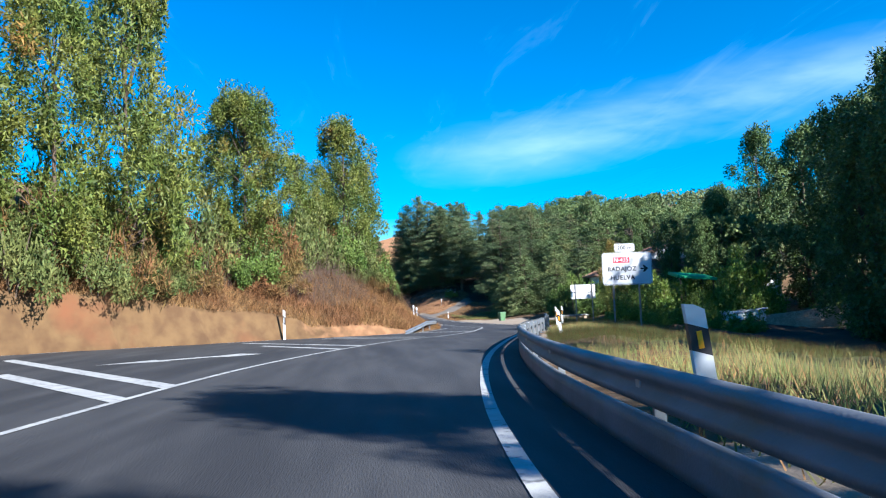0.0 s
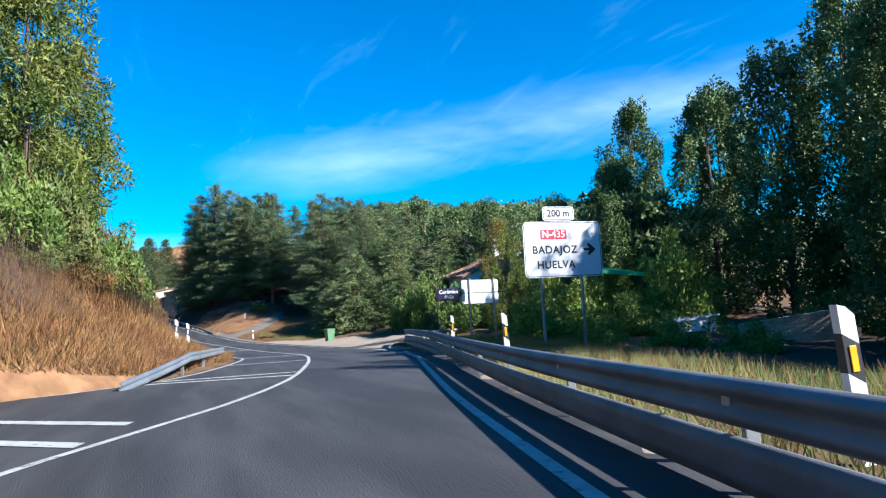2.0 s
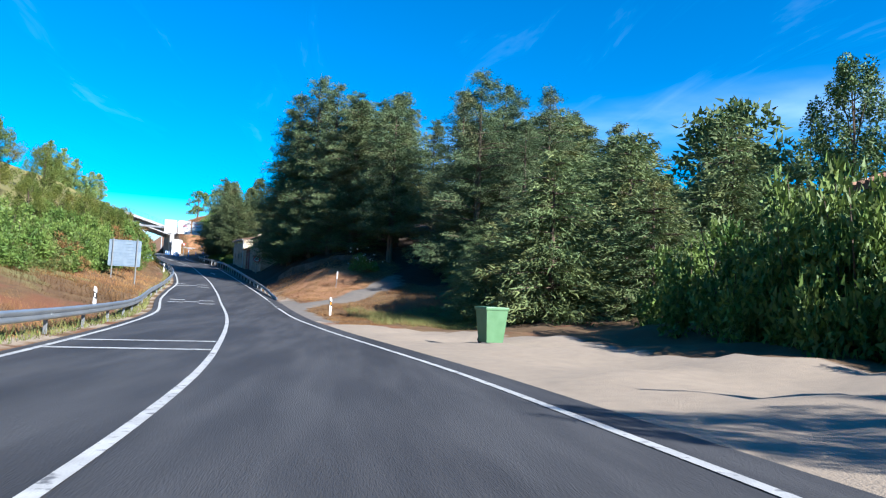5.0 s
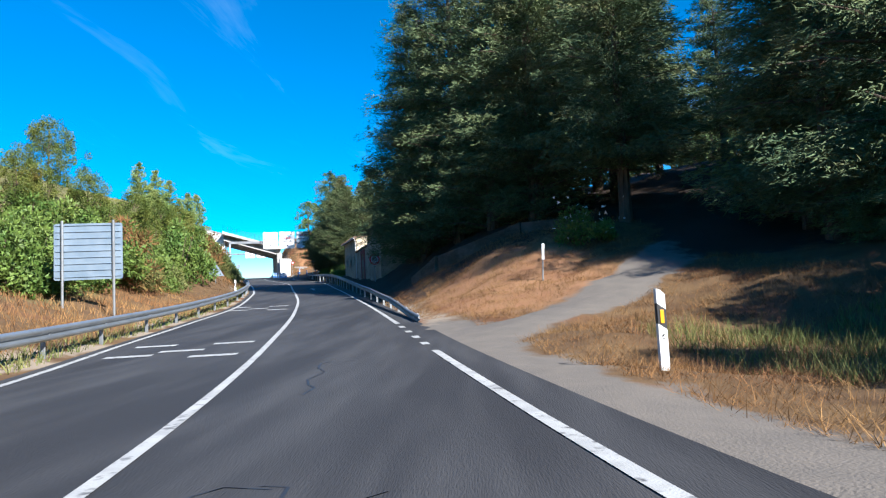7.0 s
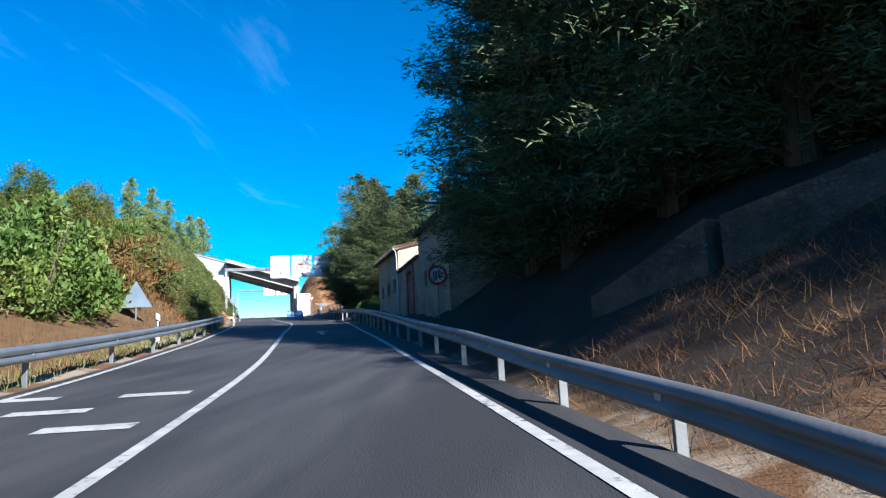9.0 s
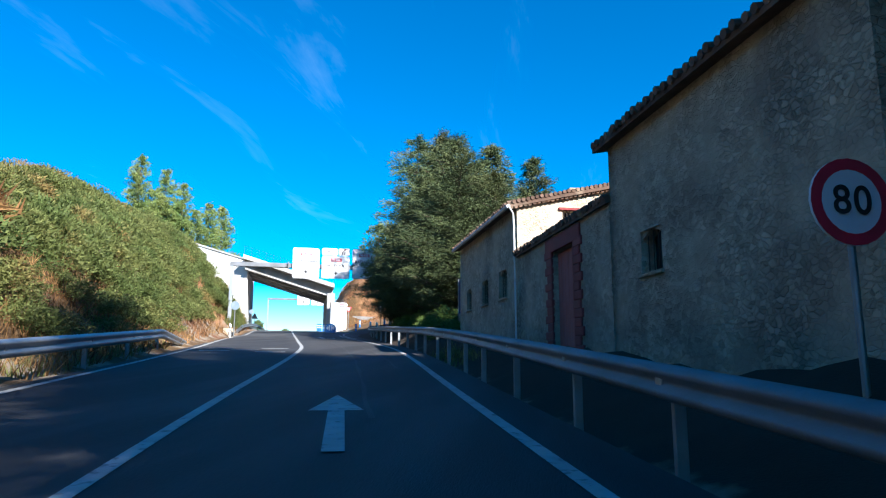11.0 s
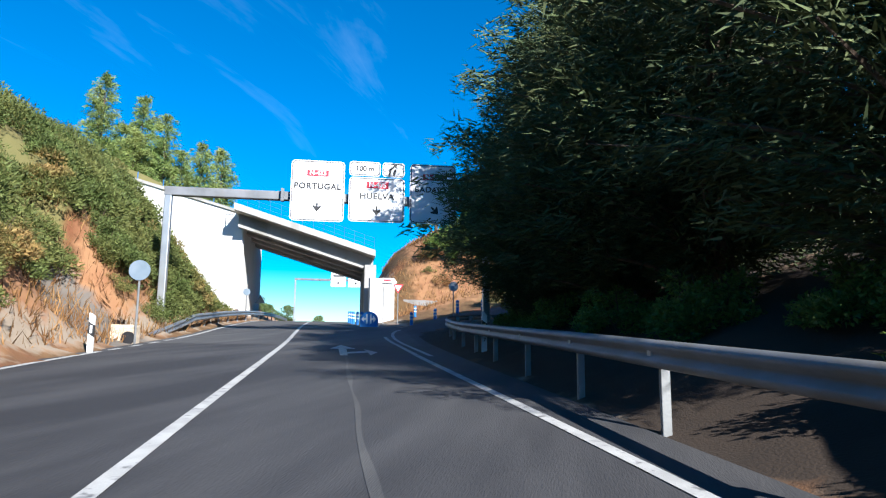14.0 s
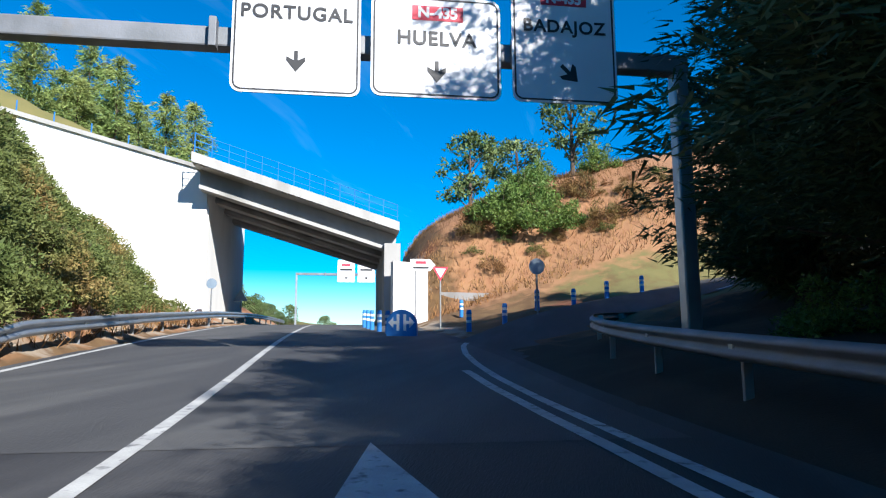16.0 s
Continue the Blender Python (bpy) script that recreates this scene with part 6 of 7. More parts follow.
part("block", boxed((0, 0, 0.2), (0.75, 0.4, 0.7), None, 0.03), PALE_RUBBLE, cv)
part("pipe_mouth", tube([(0.15, -0.24, 0.15), (0.15, -0.1, 0.15)], 0.2, 14), DARK, cv)




# ---------------------------------------------------------------- planting
def reg(key, name, meshes, mat):
    TREES[key] = (name, meshes[0], meshes[1], meshes[2], mat)


# cedar needles darkened: the wood's own shade is put into the colour
SHADE_CEDAR = material("shade_cedar_needles", (0.0584, 0.0958, 0.042), (0.111, 0.138, 0.0562), 0.5, 0.8, 0, 0, 1, (0.14, 0.129, 0.0527), 0.25, 0.58, 0.4, 0.05)
CYPRESS = material("cypress_needles", (0.0452, 0.0686, 0.0265), (0.0858, 0.105, 0.0374), 0.6, 0.75, 0, 0, 1, (0.101, 0.0975, 0.039), 0.3, 0.58, 0.4, 0.06)
for i in range(3):
    reg(("cedar", i), "cedar", cedar_meshes(18, 7.0, 10 + i, 30, 0.04, 0.75, (0.6, 0.14), 0.3, 0.42), CEDAR)
for i in range(2):
    reg(("low_cedar", i), "cedar", cedar_meshes(12, 5.2, 27 + i, 26, 0.02, 1.8, (0.3, 0.065), 0.06, 0.5), CEDAR)
for i in range(2):
    reg(("high_cedar", i), "cedar", cedar_meshes(18, 5.2, 14 + i, 28, 0.17, 2.2, (0.36, 0.07), 0.2, 0.45), SHADE_CEDAR)
for i in range(2):
    reg(("young_cedar", i), "cedar", cedar_meshes(12, 5.2, 20 + i, 26, 0.02, 0.7, (0.52, 0.12), 0.02, 0.45), material("weeping_cedar_needles", (0.085, 0.13, 0.05), (0.14, 0.17, 0.06), 0.5, 0.75, 0, 0, 1, (0.19, 0.18, 0.06), 0.25, 0.58, 0.4, 0.2))
for i in range(2):
    reg(("slim_cedar", i), "cedar", cedar_meshes(17, 3.9, 23 + i, 34, 0.09, 3.0, (0.24, 0.045), 0.2, 0.5), SHADE_CEDAR)
reg(("near_cypress", 0), "cypress", cedar_meshes(11.5, 4.6, 33, 36, 0.02, 4.0, (0.22, 0.042), 0.5, 0.74), CYPRESS)
reg(("cypress", 0), "cypress", cedar_meshes(11.5, 4.6, 31, 34, 0.02, 1.8, (0.36, 0.075), 0.5, 0.74), CYPRESS)
for i in range(2):
    reg(("pine", i), "pine", cedar_meshes(12, 3.2, 40 + i, 18, 0.15, 1.7, (0.48, 0.09), 0.5, 0.5), PINE)
for i in range(3):
    reg(("ash", i), "ash_tree", broad_meshes(12.5, 4.4, 50 + i, 150, 130, (0.25, 0.115), 0.12, 0.8, 22, 0.15, 0.014, 0, 1.5), ASH)
for i in range(3):
    reg(("bank_ash", i), "ash_tree", broad_meshes(12.5, 4.2, 150 + i, 150, 150, (0.29, 0.105), 0.1, 0.7, 24, 0.15, 0.014, 0, 1.4), ASH)
for i in range(2):
    reg(("poplar", i), "poplar", broad_meshes(20, 3.7, 60 + i, 190, 120, (0.29, 0.19), 0.02, 0.5, 12, 0.14, 0.014, 0, 1.6), POPLAR)
for i in range(2):
    reg(("oak", i), "oak", broad_meshes(8.5, 4.2, 70 + i, 48, 48, (0.44, 0.28), 0.25, 0.8, 14, 0.2, 0.03), OAK)
for i in range(3):
    reg(("shrub", i), "shrub", bush_mesh(1.5, 1.9, 80 + i, 28, 90, (0.17, 0.07)), SHRUB)
for i in range(2):
    reg(("russet", i), "dry_shrub", bush_mesh(1.5, 2.6, 90 + i, 28, 70, (0.3, 0.06)), RUSSET)
for i in range(2):
    reg(("vine", i), "leafy_shrub", bush_mesh(1.8, 2.8, 95 + i, 40, 140, (0.16, 0.1)), VINE)
    reg(("garden", i), "leafy_shrub", bush_mesh(1.8, 2.8, 105 + i, 40, 120, (0.2, 0.12)), SUNLIT_VINE)

rnd = random.Random(5)


def plant(kind, n, s, d, size=1.0, tall=1.0, label="", group="", category="tree", sink=0.0):
    p = G(s, d)
    return tree((kind, rnd.randrange(n)), p.x, p.y, p.z - sink, rnd.uniform(0, 360), size, tall, label, group, category)


# dark conifer wood beside the road
for s, d, k in ((145.4, 8.5, 1.26), (148.2, 6.9, 1.22), (142.3, 9.8, 1.15), (151.3, 6.8, 1.15), (155.2, 8.4, 1.0), (150, 10.5, 1.12), (146.3, 12.5, 1.1), (139.5, 11.8, 1.0)):
    plant("slim_cedar", 2, s, d, k, 1.0, "tall dark conifer with upswept feathery branches", "conifer wood", sink=1.3)
for s, d, k in ((150, 15.0, 0.85), (128.5, 21.5, 0.9), (122.5, 25, 0.9)):
    plant("cedar", 3, s, d, k * 0.95, 1.0, "tall dark conifer with level drooping branches", "conifer wood", sink=1.3)
for s, d, k in ((149.5, 8.6, 0.5), (157.6, 8.6, 0.45), (160.5, 9.5, 0.4)):
    plant("low_cedar", 2, s, d, k, 1.0, "low dark conifer at the edge of the wood", "conifer wood", sink=0.8)
for s, d, k in ((121.0, 17.2, 1.05), (124.3, 17.0, 1.0), (127.3, 18.6, 1.0), (123.2, 20.4, 1.0), (117.2, 19.5, 0.8), (126, 22.5, 1.0), (120, 23, 0.95)):
    plant("slim_cedar", 2, s, d, k, 1.0, "slender dark conifer with drooping sprays above the dirt track", "conifer wood", sink=0.5)
for i in range(7):
    for j in range(6):
        s, d = 125.5 + 4.3 * i + rnd.uniform(-1.2, 1.2), 12.5 + 4.4 * j + rnd.uniform(-1.2, 1.2)
        mid_track = 3.0 + (s - 119) * 1.15
        if abs(d - mid_track) < 3.6 or s > 147 or (s < 131 and d < 27):
            continue
        plant("high_cedar", 2, s, d, rnd.uniform(0.84, 0.94) if d < 18 else rnd.uniform(0.62, 0.74), rnd.uniform(0.92, 1.05), "tall conifer with a bare trunk and a high dark crown", "conifer wood")
for s, d, k in ((103, 14.5, 0.8), (108, 17, 0.75), (105, 20.5, 0.85), (112, 17, 0.62), (110, 24.5, 0.95), (103, 26, 0.75), (100, 18.5, 0.62), (116, 27, 1.0), (108, 30, 0.95), (113.5, 14.5, 0.5), (116, 16.5, 0.52), (119, 17, 0.5), (121.5, 16.6, 0.42), (110.5, 13.2, 0.48), (107, 12.4, 0.42), (124, 18.5, 0.5)):
    plant("low_cedar" if s > 110 and d < 20 else "young_cedar", 2, s, d, k * 1.0, 0.92, "weeping light green conifer beside the gravel apron", "weeping conifers")
# conifers after the barn
for s, d, k, t in ((185.5, 8.4, 0.75, 0.8), (193, 7.2, 1.05, 0.96), (187.3, 6.9, 0.95, 0.9), (195.8, 6.5, 0.88, 0.88), (200, 6.7, 0.91, 0.86), (204.5, 8.1, 0.92, 0.93), (199, 10.5, 0.8, 1.0), (206, 13, 1.0, 1.05), (210.5, 9.6, 0.78, 1.1), (212.5, 15, 0.9, 1.0), (199.5, 5.7, 0.6, 0.9), (211, 20, 1.1, 1.0), (208, 15, 1.1, 1.1), (214, 11.5, 0.6, 1.0)):
    plant("near_cypress" if d < 9 else "cypress", 1, s, d, k, t, "dense dark green conifer close to the guardrail", "roadside conifers")
for s, d, k in ((202.6, 7.3, 0.84), (205.5, 9.6, 0.8)):
    plant("high_cedar", 2, s, d, k, 1.0, "tall dark cedar with level branches reaching over the guardrail", "roadside conifers", sink=0.6)
for s, d, k in ((188, 6.2, 0.5), (191.5, 6.0, 0.6), (194, 5.6, 0.5), (197.5, 5.6, 0.55), (202, 6.0, 0.5), (206, 6.9, 0.5), (186, 6.2, 0.6), (181.5, 4.9, 0.5), (183.5, 5.2, 0.62), (185.5, 5.5, 0.62)):
    plant("vine", 2, s, d, k, 0.8, "shaded leafy undergrowth beneath the conifers", "undergrowth beneath conifers", "shrub", 0.15)
# pines above the overpass approach
for s, d, top in ((249, -23, 23.5), (252.4, -20.3, 22.5), (250.6, -17.5, 20.2), (251.8, -14.1, 17.7), (253.4, -12.3, 17.6), (252, -22, 19.5), (254, -18.6, 18), (250, -15.6, 16.5), (251, -20.5, 18.5)):
    tall = top + R(s, 0).z - G(s, d).z
    plant("pine", 2, s, d, 0.82, tall / 12 / 0.82, "slender light green pine above the bank", "pines above the bank")
# trees and scrub on the bank by the junction
for s, d, k, t in ((24, -21.5, 0.9, 1.1), (29, -19.2, 0.85, 1.3), (33, -18.2, 0.92, 1.42), (43, -16, 0.8, 1.12), (50, -14.5, 0.6, 1.0), (56, -12.4, 0.86, 1.16), (61, -12.8, 0.85, 1.0), (46, -18, 0.8, 1.0), (17, -25, 1.0, 1.0), (68, -15, 0.7, 1.0), (76, -18, 0.75, 1.0), (84, -19, 0.7, 0.9), (92, -20, 0.7, 0.9), (30, -27, 0.9, 1.0), (40, -21, 0.6, 1.0)):
    plant("bank_ash", 3, s, d, k, t, "yellow-green broad-leaved tree on the dry bank", "bank trees")
for k in range(96):
    s = rnd.uniform(20, 72)
    edge = float(np.interp(s, [14, 26, 34, 41, 47, 55, 64, 72], [-21.2, -19.6, -15.9, -12.6, -9.6, -8.8, -8.6, -9.4]))
    d = edge - rnd.uniform(0.3, 6.0)
    kind = rnd.choice(["russet", "russet", "shrub", "shrub"])
    plant(kind, 2 if kind == "russet" else 3, s, d, rnd.uniform(0.65, 1.2), rnd.uniform(0.9, 1.9), "dry russet shrub on the bank" if kind == "russet" else "yellowing green shrub on the bank", "bank scrub", "shrub", 0.15)
for s, d, k, t in ((28, -21.6, 1.2, 1.4), (35.5, -17.6, 1.1, 1.3), (41, -14.8, 1.0, 1.3), (52, -12.2, 1.1, 1.5), (58.5, -10.9, 1.05, 1.5), (60.5, -10.2, 0.9, 1.3), (56.5, -10.4, 0.8, 1.2)):
    plant("vine", 2, s, d, k, t, "dark green shrub under the bank trees", "bank scrub", "shrub", 0.2)
for s, d, k, t in ((24, -23, 1.7, 2.0), (31.5, -20.5, 1.6, 2.1), (38, -17.4, 1.5, 2.0), (45.5, -14.4, 1.5, 2.0), (48.5, -13.2, 1.4, 2.0), (55, -11.6, 1.3, 1.9), (63, -10.6, 1.1, 1.6)):
    plant("shrub", 3, s, d, k, t, "tall yellowing shrub under the bank trees", "bank scrub", "shrub", 0.2)
# shrubs along the oncoming side
for k in range(120):
    s = rnd.uniform(88, 168)
    d = float(np.interp(s, [84, 100, 125, 140, 150, 168], [-16, -16, -12.5, -10.2, -9.2, -7.8])) - rnd.uniform(0, 7)
    if 146 < s < 161 and d > -9.4:
        continue
    kind = rnd.choice(["shrub", "shrub", "vine", "vine", "russet"])
    plant(kind, 3 if kind == "shrub" else 2, s, d, rnd.uniform(0.8, 1.4), rnd.uniform(0.8, 1.2), "green roadside shrub above the dry verge", "verge shrubs", "shrub", 0.2)
for s, d, k in ((164, -10.8, 0.36), (159, -11.5, 0.38), (154, -12.5, 0.42), (148, -14, 0.42), (141, -15.5, 0.42), (135, -17, 0.4), (146, -22, 0.6), (138, -24, 0.65), (150, -25, 0.62), (130, -27, 0.7), (120, -27, 0.6), (158, -19, 0.55)):
    plant("ash", 3, s, d, k, 0.9, "bushy green broad-leaved tree beside the verge", "verge trees")
mass = []
for k in range(270):
    s = rnd.uniform(168, 227)
    lo = float(np.interp(s, [168, 185, 205, 219, 227], [-6.9, -7.1, -7.4, -7.8, -7.4]))
    d = lo - abs(rnd.gauss(0, 2.4))
    if 200 < s < 206 and d > -9.2:
        continue
    if d > lo - 1.6:
        plant("shrub", 3, s, d, rnd.uniform(0.5, 0.8), rnd.uniform(0.55, 0.85), "low olive-green shrub covering the bank", "bank cover shrubs", "shrub", 0.25)
    else:
        mass.append((s, d, rnd.uniform(0.5, 0.8), rnd.uniform(0.55, 0.85)))
for k in range(50):
    s = rnd.uniform(202, 222)
    d = float(np.interp(s, [202, 207, 217, 222], [-7.2, -6.9, -6.9, -7.5])) - rnd.uniform(0, 2.0)
    if 200 < s < 206 and d > -9.2:
        continue
    plant("shrub", 3, s, d, rnd.uniform(0.6, 0.85), rnd.uniform(0.7, 0.95), "dense dark green shrub beside the wing wall", "bank cover shrubs", "shrub", 0.3)
for k in range(130):
    mass.append((rnd.uniform(186, 234), -rnd.uniform(9.5, 17), rnd.uniform(0.6, 0.95), rnd.uniform(0.55, 0.8)))
for k in range(80):
    s, d = rnd.uniform(194, 232), -rnd.uniform(7.9, 11.5)
    if not (199.5 < s < 206.5 and d > -9.4):
        mass.append((s, d, rnd.uniform(0.5, 0.75), rnd.uniform(0.55, 0.8)))
rngc = np.random.default_rng(12)
tops = np.array([(*G(s, d), k, k * t) for s, d, k, t in mass])
cv = rngc.normal(0, 1, (len(tops), 1300, 3))
cv /= np.linalg.norm(cv, axis=2, keepdims=True)
cv[:, :, 2] = np.abs(cv[:, :, 2])
grow = rngc.uniform(0.75, 1.1, (len(tops), 1300, 1))
cp = tops[:, None, :3] + cv * grow * np.stack([tops[:, 3] * 1.5, tops[:, 3] * 1.5, tops[:, 4] * 1.8], 1)[:, None] - (0, 0, 0.25)
vv, ff = leaf_quads(cp.reshape(-1, 3), (cv + (0, 0, 0.3)).reshape(-1, 3), 0.15, 0.065, rngc, 0.1, 0.6)
tagged(part("bank_scrub", mesh_np("bank_scrub", vv, ff), SHRUB), "low olive-green scrub covering the top of the bank", "scrub", kind="stuff")
# poplars and dark trees in the hollow
for s, d, k, t in ((76, 40, 1.05, 1.0), (78, 44, 1.1, 1.0), (68, 37, 1.1, 1.0), (54, 28, 1.0, 1.0), (66, 41, 1.3, 1.0), (47, 28, 1.05, 1.0), (40, 25, 1.05, 1.0), (33, 26, 1.05, 1.0), (25, 24, 1.0, 1.0), (44, 23.5, 0.95, 1.0), (40, 36, 1.2, 1.0), (57, 36, 1.2, 1.0), (50, 30, 1.1, 1.0), (44, 31, 1.1, 1.0), (37, 29, 1.1, 1.0), (36, 22, 0.9, 1.0), (-3, 14, 0.72, 1.0), (-9, 13.5, 0.75, 1.0), (-16, 14, 0.8, 1.0), (4.5, 21, 0.8, 1.0), (66, 46, 1.15, 1.0), (70, 52, 1.1, 1.0), (62, 54, 1.1, 1.0), (54, 52, 1.2, 1.0), (46, 50, 1.2, 1.0), (58, 47, 1.1, 1.0)):
    k = min(k, ((d - 8) / 1.42 + 3.7) / 20.5) if s > 5 else k
    plant("poplar", 2, s - (2 if s < 5 else 0), d, k, t, "tall dark poplar in the hollow below the road", "poplars in the hollow")
for k in range(34):
    plant("vine", 2, rnd.uniform(22, 62), rnd.uniform(27, 40), rnd.uniform(1.0, 1.8), rnd.uniform(0.8, 1.3), "dark leafy undergrowth in the hollow", "undergrowth in the hollow", "shrub", 0.2)
for s, d, k, t in ((66.5, 23.8, 1.5, 1.5), (68, 27, 1.5, 1.4), (65.5, 20.3, 0.9, 1.2), (63.5, 19.3, 0.8, 1.1), (61.5, 15.5, 0.7, 0.9), (58.5, 13.5, 0.55, 0.9), (57, 17, 0.8, 0.8), (54, 19, 0.8, 0.8)):
    plant("garden", 2, s, d, k * 1.1, t, "leafy garden shrub in the hollow with sunlight in its leaf colour", "undergrowth in the hollow", "shrub", 0.3)
# hedge of creepers round the pottery
for s, d, k, t in ((63, 12, 1.0, 1.0), (65, 14, 1.1, 1.1), (66, 17, 1.3, 1.2), (68, 20, 1.3, 1.2), (70, 15, 1.2, 1.3), (72, 18, 1.4, 1.4), (72, 23, 1.5, 1.3), (75, 21, 1.4, 1.5), (76, 26, 1.4, 1.3), (70, 27, 1.2, 1.0), (78, 15, 1.1, 1.3), (80, 17.5, 1.1, 1.2), (80, 20, 0.8, 1.3), (79, 13, 0.9, 1.1), (74, 31, 1.5, 1.3), (81.5, 18.3, 1.25, 1.65), (80.6, 21.6, 1.1, 1.9), (81.8, 16.4, 1.15, 1.6), (81, 20.0, 1.15, 1.85), (84, 15.5, 1.2, 1.7), (87, 14.5, 1.1, 1.6), (91, 15.5, 1.2, 1.5), (95, 17, 1.2, 1.4), (86.5, 15.6, 1.2, 2.0), (88.5, 17, 1.3, 2.0), (85, 14.6, 1.1, 1.9)):
    # creepers before station 75 take the leaves with painted-in sunlight
    plant("garden" if s < 75 else "vine", 2, s, d, k, t, "dense leafy creeper and shrub by the pottery", "creepers by the pottery", "shrub", 0.2)
for s, d, k in ((41, 24.5, 0.87), (36, 23.5, 0.84), (32, 25, 0.92)):
    plant("poplar", 2, s, d, k, 1.0, "tall dark poplar in the hollow below the road", "poplars in the hollow")
plant("poplar", 2, 90.8, 46.7, 1.1, 1.0, "slender light green tree in the hollow", "poplars in the hollow")
plant("oak", 2, 110, 33, 1.25, 1.0, "airy dark broad-leaved tree behind the pottery", "pottery yard trees")
plant("poplar", 2, 100, 31.5, 0.62, 1.0, "dark leafy tree behind the pottery", "pottery yard trees")
for s, d, k in ((73, 27, 1.15), (76, 29, 1.3), (80, 33, 1.35), (73, 31, 1.2)):
    plant("oak", 2, s, d, k, 1.05, "broad dark tree shading the pottery yard", "pottery yard trees")
for s, d, k in ((74, 25, 0.55), (78, 24, 0.55), (75, 28, 0.66), (79, 31, 0.72), (72, 24, 0.5)):
    plant("poplar", 2, s, d, k, 1.0, "dark leafy tree shading the pottery yard", "pottery yard trees")
plant("ash", 3, 69.5, 13.2, 0.46, 1.35, "slender leafy tree behind the guardrail", "bank trees")
for s, d, k, t in ((82.2, 16.4, 0.85, 2.1), (82.1, 17.7, 0.85, 2.2), (82.0, 19.0, 0.85, 2.35), (81.6, 20.3, 0.8, 2.5), (81.0, 21.3, 0.75, 2.3), (80.6, 22.6, 0.7, 1.6)):
    plant("vine", 2, s, d, k, t, "dense leafy creeper climbing the white house wall", "creepers by the pottery", "shrub", 0.1)
for s, d in ((74.5, 9.4), (75.6, 10.2), (76.6, 11)):
    plant("cypress", 1, s, d, 0.14, 1.2, "small clipped conifer in a pot", "potted conifers", "shrub")
# oleander by the estate wall
ol = plant("vine", 2, 131.0, 10.6, 0.7, 1.0, "flowering oleander with white blossoms by the wall", "", "shrub", 0.1)
rngf = np.random.default_rng(3)
fl = rngf.normal(0, 1, (60, 3)) * (1.0, 1.0, 0.8) + (0, 0, 1.7)
vv, ff = leaf_quads(fl, rngf.normal(0, 1, (60, 3)), 0.2, 0.18, rngf)
part("blossom", mesh_np("blossom", vv, ff), PLASTIC_WHITE, ol, "white blossoms")
# oaks on the hill and the far bank
for k in range(60):
    a, q = rnd.uniform(0, 6.28), math.sqrt(rnd.uniform(0, 1))
    x, y = 74 + 46 * q * math.cos(a), 225 + 62 * q * math.sin(a)
    z = float(height(x, y)[0][0])
    s_, d_, _ = nearest(np.array([x]), np.array([y]))
    if d_[0] > 30:
        tree(("oak", rnd.randrange(2)), x, y, z - 0.3, rnd.uniform(0, 360), rnd.uniform(0.9, 1.4), rnd.uniform(0.85, 1.15), "rounded grey-green oak on the wooded hill", "oaks on the hill")
for s, d, k in ((253, 10.5, 0.85), (247, 17.5, 0.8), (258, 16, 0.8), (130, 52, 1.2), (124, 56, 1.2), (135, 60, 1.3), (112, 52, 1.0), (104, 46, 1.0)):
    plant("oak", 2, s, d, k, 1.0, "rounded green oak above the bank", "oaks on the hill")
for s, d, k in ((238.6, 9.6, 1.1), (237.6, 11.2, 1.0), (237.2, 13, 0.9), (238.5, 8, 0.75), (240, 11.5, 1.2), (236.4, 15.5, 0.7), (236.2, 8.6, 0.5), (236, 17.5, 0.7), (240.5, 15.5, 0.8), (246, 14, 1.0), (239, 15.5, 0.7), (244, 18.5, 0.9), (238, 18, 0.6)):
    plant("vine" if k > 0.85 else "russet", 2, s, d, k, 1.0, "green shrub on the orange bank", "far bank shrubs", "shrub", 0.2)
for k in range(34):
    kind = rnd.choice(["russet", "shrub"])
    plant(kind, 2, rnd.uniform(235.4, 241), rnd.uniform(6.5, 21), rnd.uniform(0.25, 0.5), rnd.uniform(0.6, 0.9), "small dry shrub on the orange bank", "far bank shrubs", "shrub", 0.1)
for k in range(16):
    plant("oak", 2, rnd.uniform(330, 400), rnd.uniform(-22, 16), rnd.uniform(0.4, 0.7), 1.0, "small tree on the far crest", "trees on the crest")

# woods that cover the far hills
rngw = np.random.default_rng(8)
wx, wy = rngw.uniform(90, 420, 5200), rngw.uniform(120, 640, 5200)
wz, ws, wd_, wo_ = height(wx, wy, False)
keep = wo_ > 55
c = np.stack([wx, wy, wz], 1)[keep]
cs = (np.repeat(c, 26, 0) + rngw.normal(0, 1, (26 * len(c), 3)) * (2.0, 2.0, 1.6) + (0, 0, 3.2))
vv, ff = leaf_quads(cs, rngw.normal(0, 1, cs.shape) + (0, 0, 0.4), 1.7, 1.2, rngw)
tagged(part("far_woods", mesh_np("far_woods", vv, ff), FOREST), "dense dark green woods on the distant hills", "woods", kind="stuff")


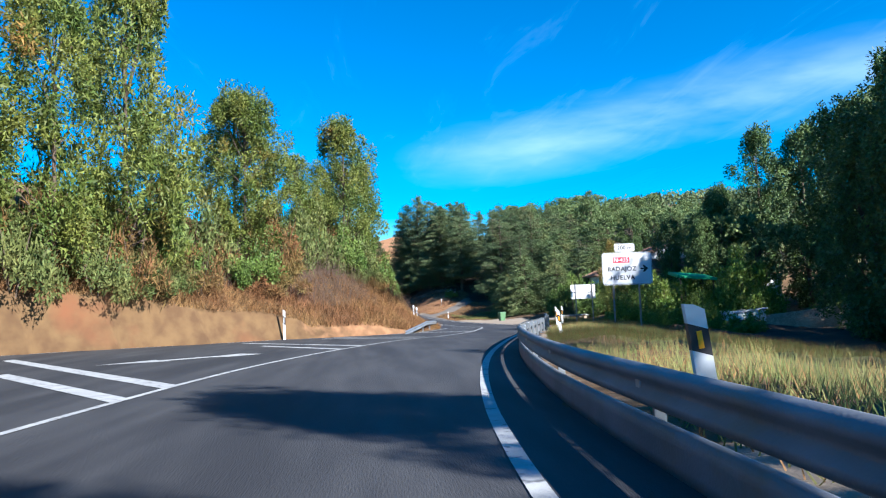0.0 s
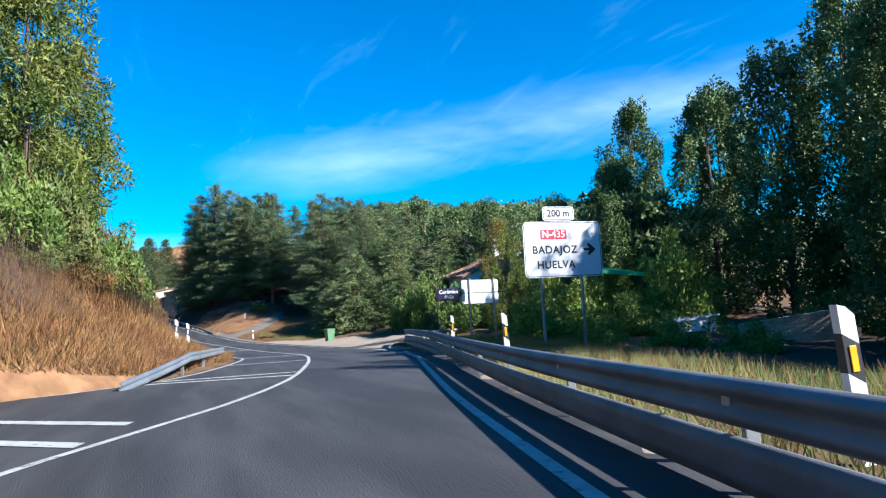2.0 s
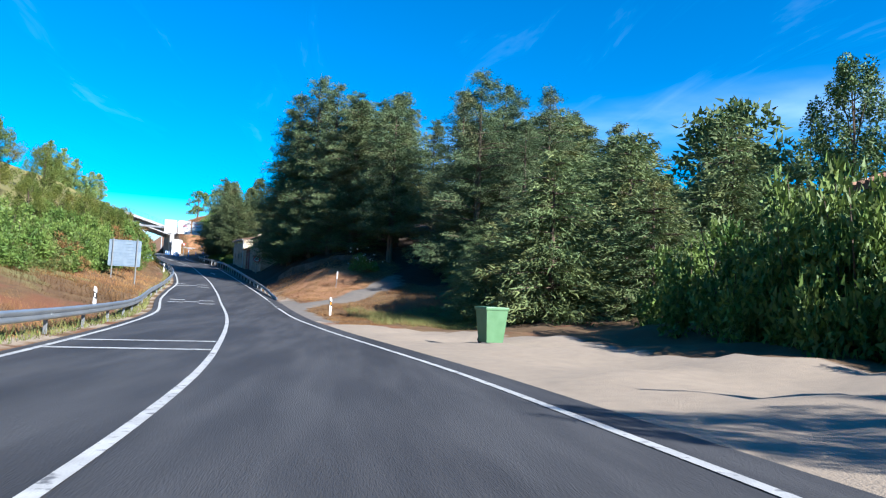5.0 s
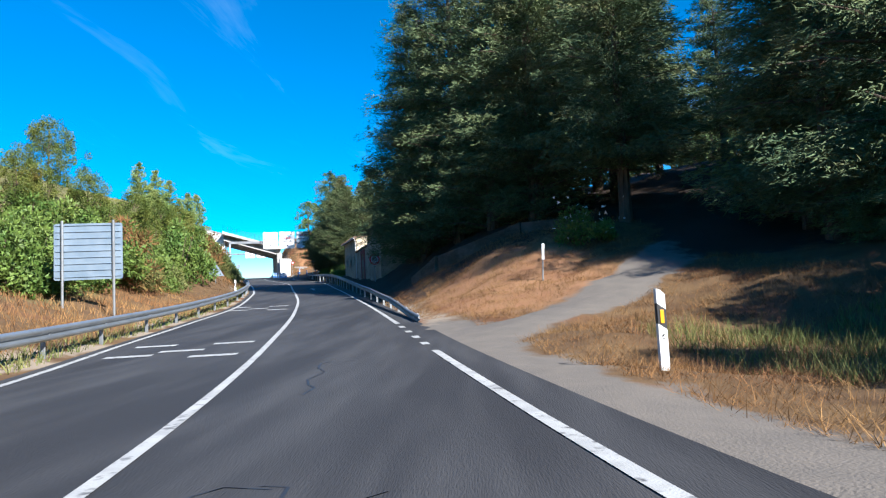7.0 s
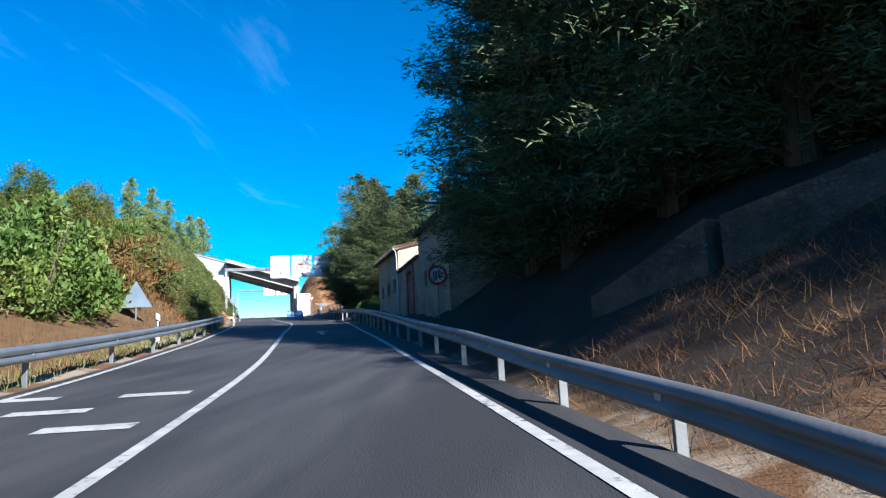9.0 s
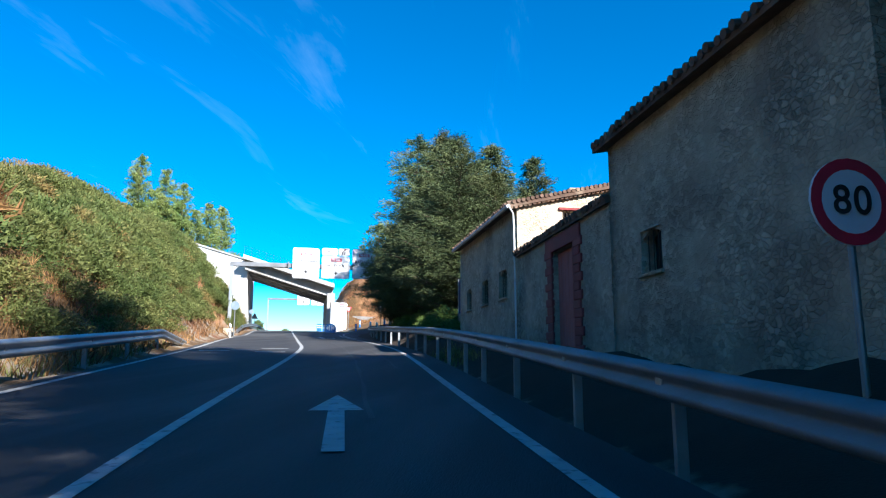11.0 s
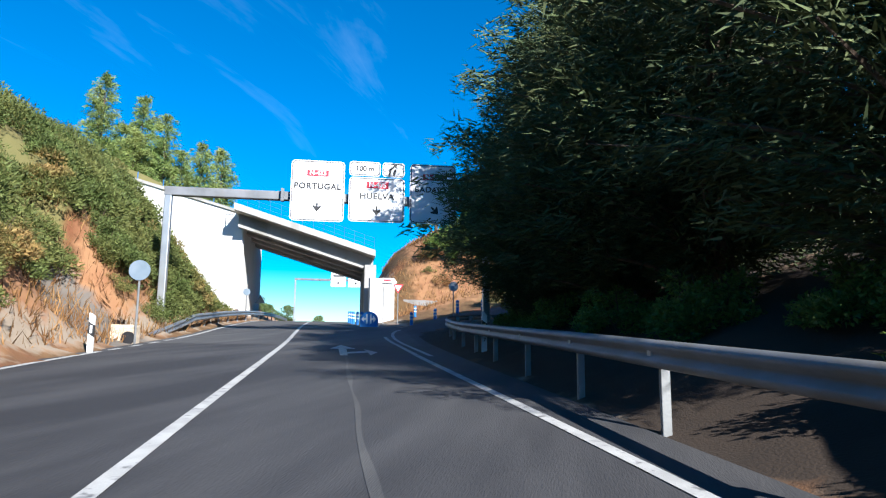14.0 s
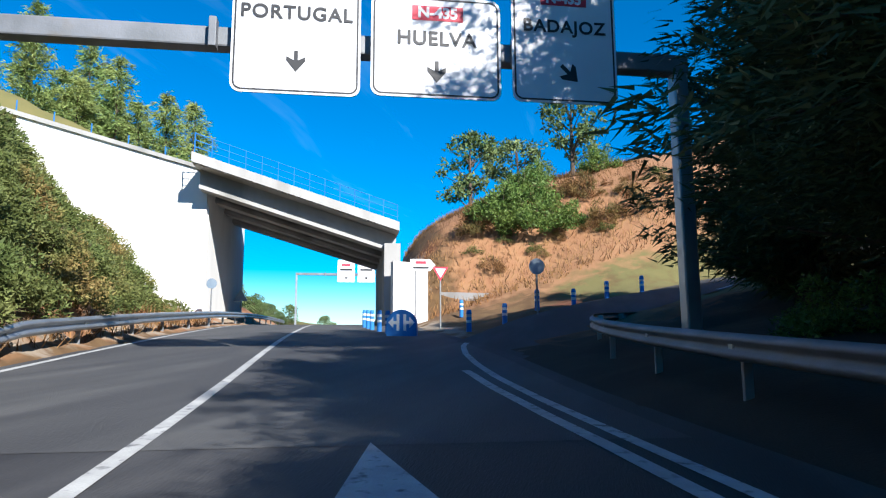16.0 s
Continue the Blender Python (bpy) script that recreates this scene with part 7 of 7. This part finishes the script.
# ---------------------------------------------------------------- grasses
def scatter(n, s0, s1, d0, d1, seed, reject=None):
    """Places on the ground between stations and offsets (functions or numbers)."""
    rng = np.random.default_rng(seed)
    s = rng.uniform(s0, s1, n)
    a = d0(s) if callable(d0) else np.full(n, d0)
    b = d1(s) if callable(d1) else np.full(n, d1)
    d = a + (b - a) * rng.uniform(0, 1, n)
    px = np.stack([np.interp(s, AS, AX[:, 0]) + d * np.interp(s, AS, AN[:, 0]), np.interp(s, AS, AX[:, 1]) + d * np.interp(s, AS, AN[:, 1])], 1)
    z, s2, d2, off = height(px[:, 0], px[:, 1])
    ok = off > 0.25
    if reject is not None:
        ok &= ~reject(s2, d2)
    return np.stack([px[:, 0], px[:, 1], z - 0.02], 1)[ok]


def on_track(s, d):
    return ((s > 104) & (d < 3.6) & (d > 0) & (s < 126)) | ((s > 110) & (np.abs(d - 3.0 - (s - 119) * 1.15) < 2.1) & (d > 0)) | ((s > 66) & (s < 104) & (d > 0) & (d < 10))


def grass(label, mat, places, h, w, seed, lean=0.45):
    tagged(part("grass", blades(places, h, w, seed, lean), mat), label, "grass", kind="stuff")


grass("long dry straw on the bank by the junction", STRAW, scatter(90000, 12, 74, lambda s: LEFT(s) - 6.5, lambda s: LEFT(s) - 0.5, 1), 0.55, 0.026, 1, 0.6)
grass("dry straw along the oncoming verge", STRAW, scatter(26000, 74, 172, lambda s: LEFT(s) - 9, lambda s: LEFT(s) - 0.9, 2), 0.36, 0.024, 2)
grass("dry straw at the foot of the shrub bank", STRAW, scatter(14000, 165, 232, lambda s: LEFT(s) - 4.5, lambda s: LEFT(s) - 0.5, 3), 0.5, 0.04, 3)
grass("flattened orange grass by the dirt track", STRAW, scatter(110000, 104, 140, lambda s: RIGHT(s) + 1.0, 14.0, 4, on_track), 0.3, 0.01, 4, 1.5)
grass("dry and green grass behind the guardrail", WEED, scatter(70000, 4, 70, lambda s: RIGHT(s) + 1.6, 14.0, 6), 0.36, 0.02, 6)
grass("pale seed heads behind the guardrail", STRAW, scatter(26000, 4, 70, lambda s: RIGHT(s) + 1.6, 15.0, 7), 0.42, 0.016, 7)
grass("green weeds beside the marker post", WEED, scatter(12000, 104, 117, 6.0, 13.0, 8, on_track), 0.4, 0.018, 8)
grass("green weeds under the guardrail", WEED, scatter(6000, 70, 178, lambda s: LEFT(s) - 1.4, lambda s: LEFT(s) - 0.5, 9), 0.35, 0.03, 9)
grass("dead brown stalks under the bank trees", TWIG, scatter(9000, 12, 62, lambda s: LEFT(s) - 7.5, lambda s: LEFT(s) - 3.2, 12), 1.5, 0.025, 12, 0.2)
grass("tall orange grass on the far bank", STRAW, scatter(16000, 233, 262, 4.5, 22.0, 10), 0.45, 0.05, 10)
grass("tall dry stems among the bank scrub", TWIG, scatter(3500, 14, 64, lambda s: LEFT(s) - 9.0, lambda s: LEFT(s) - 4.5, 13), 2.8, 0.02, 13, 0.16)
grass("green weeds at the foot of the barn guardrail", WEED, scatter(420, 170.5, 175.5, 2.95, 3.9, 14), 0.34, 0.02, 14)
grass("coarse tufts of straw at the foot of the bank", STRAW, scatter(22000, 12, 74, lambda s: LEFT(s) - 3.5, lambda s: LEFT(s) - 0.4, 15), 0.5, 0.04, 15, 0.7)
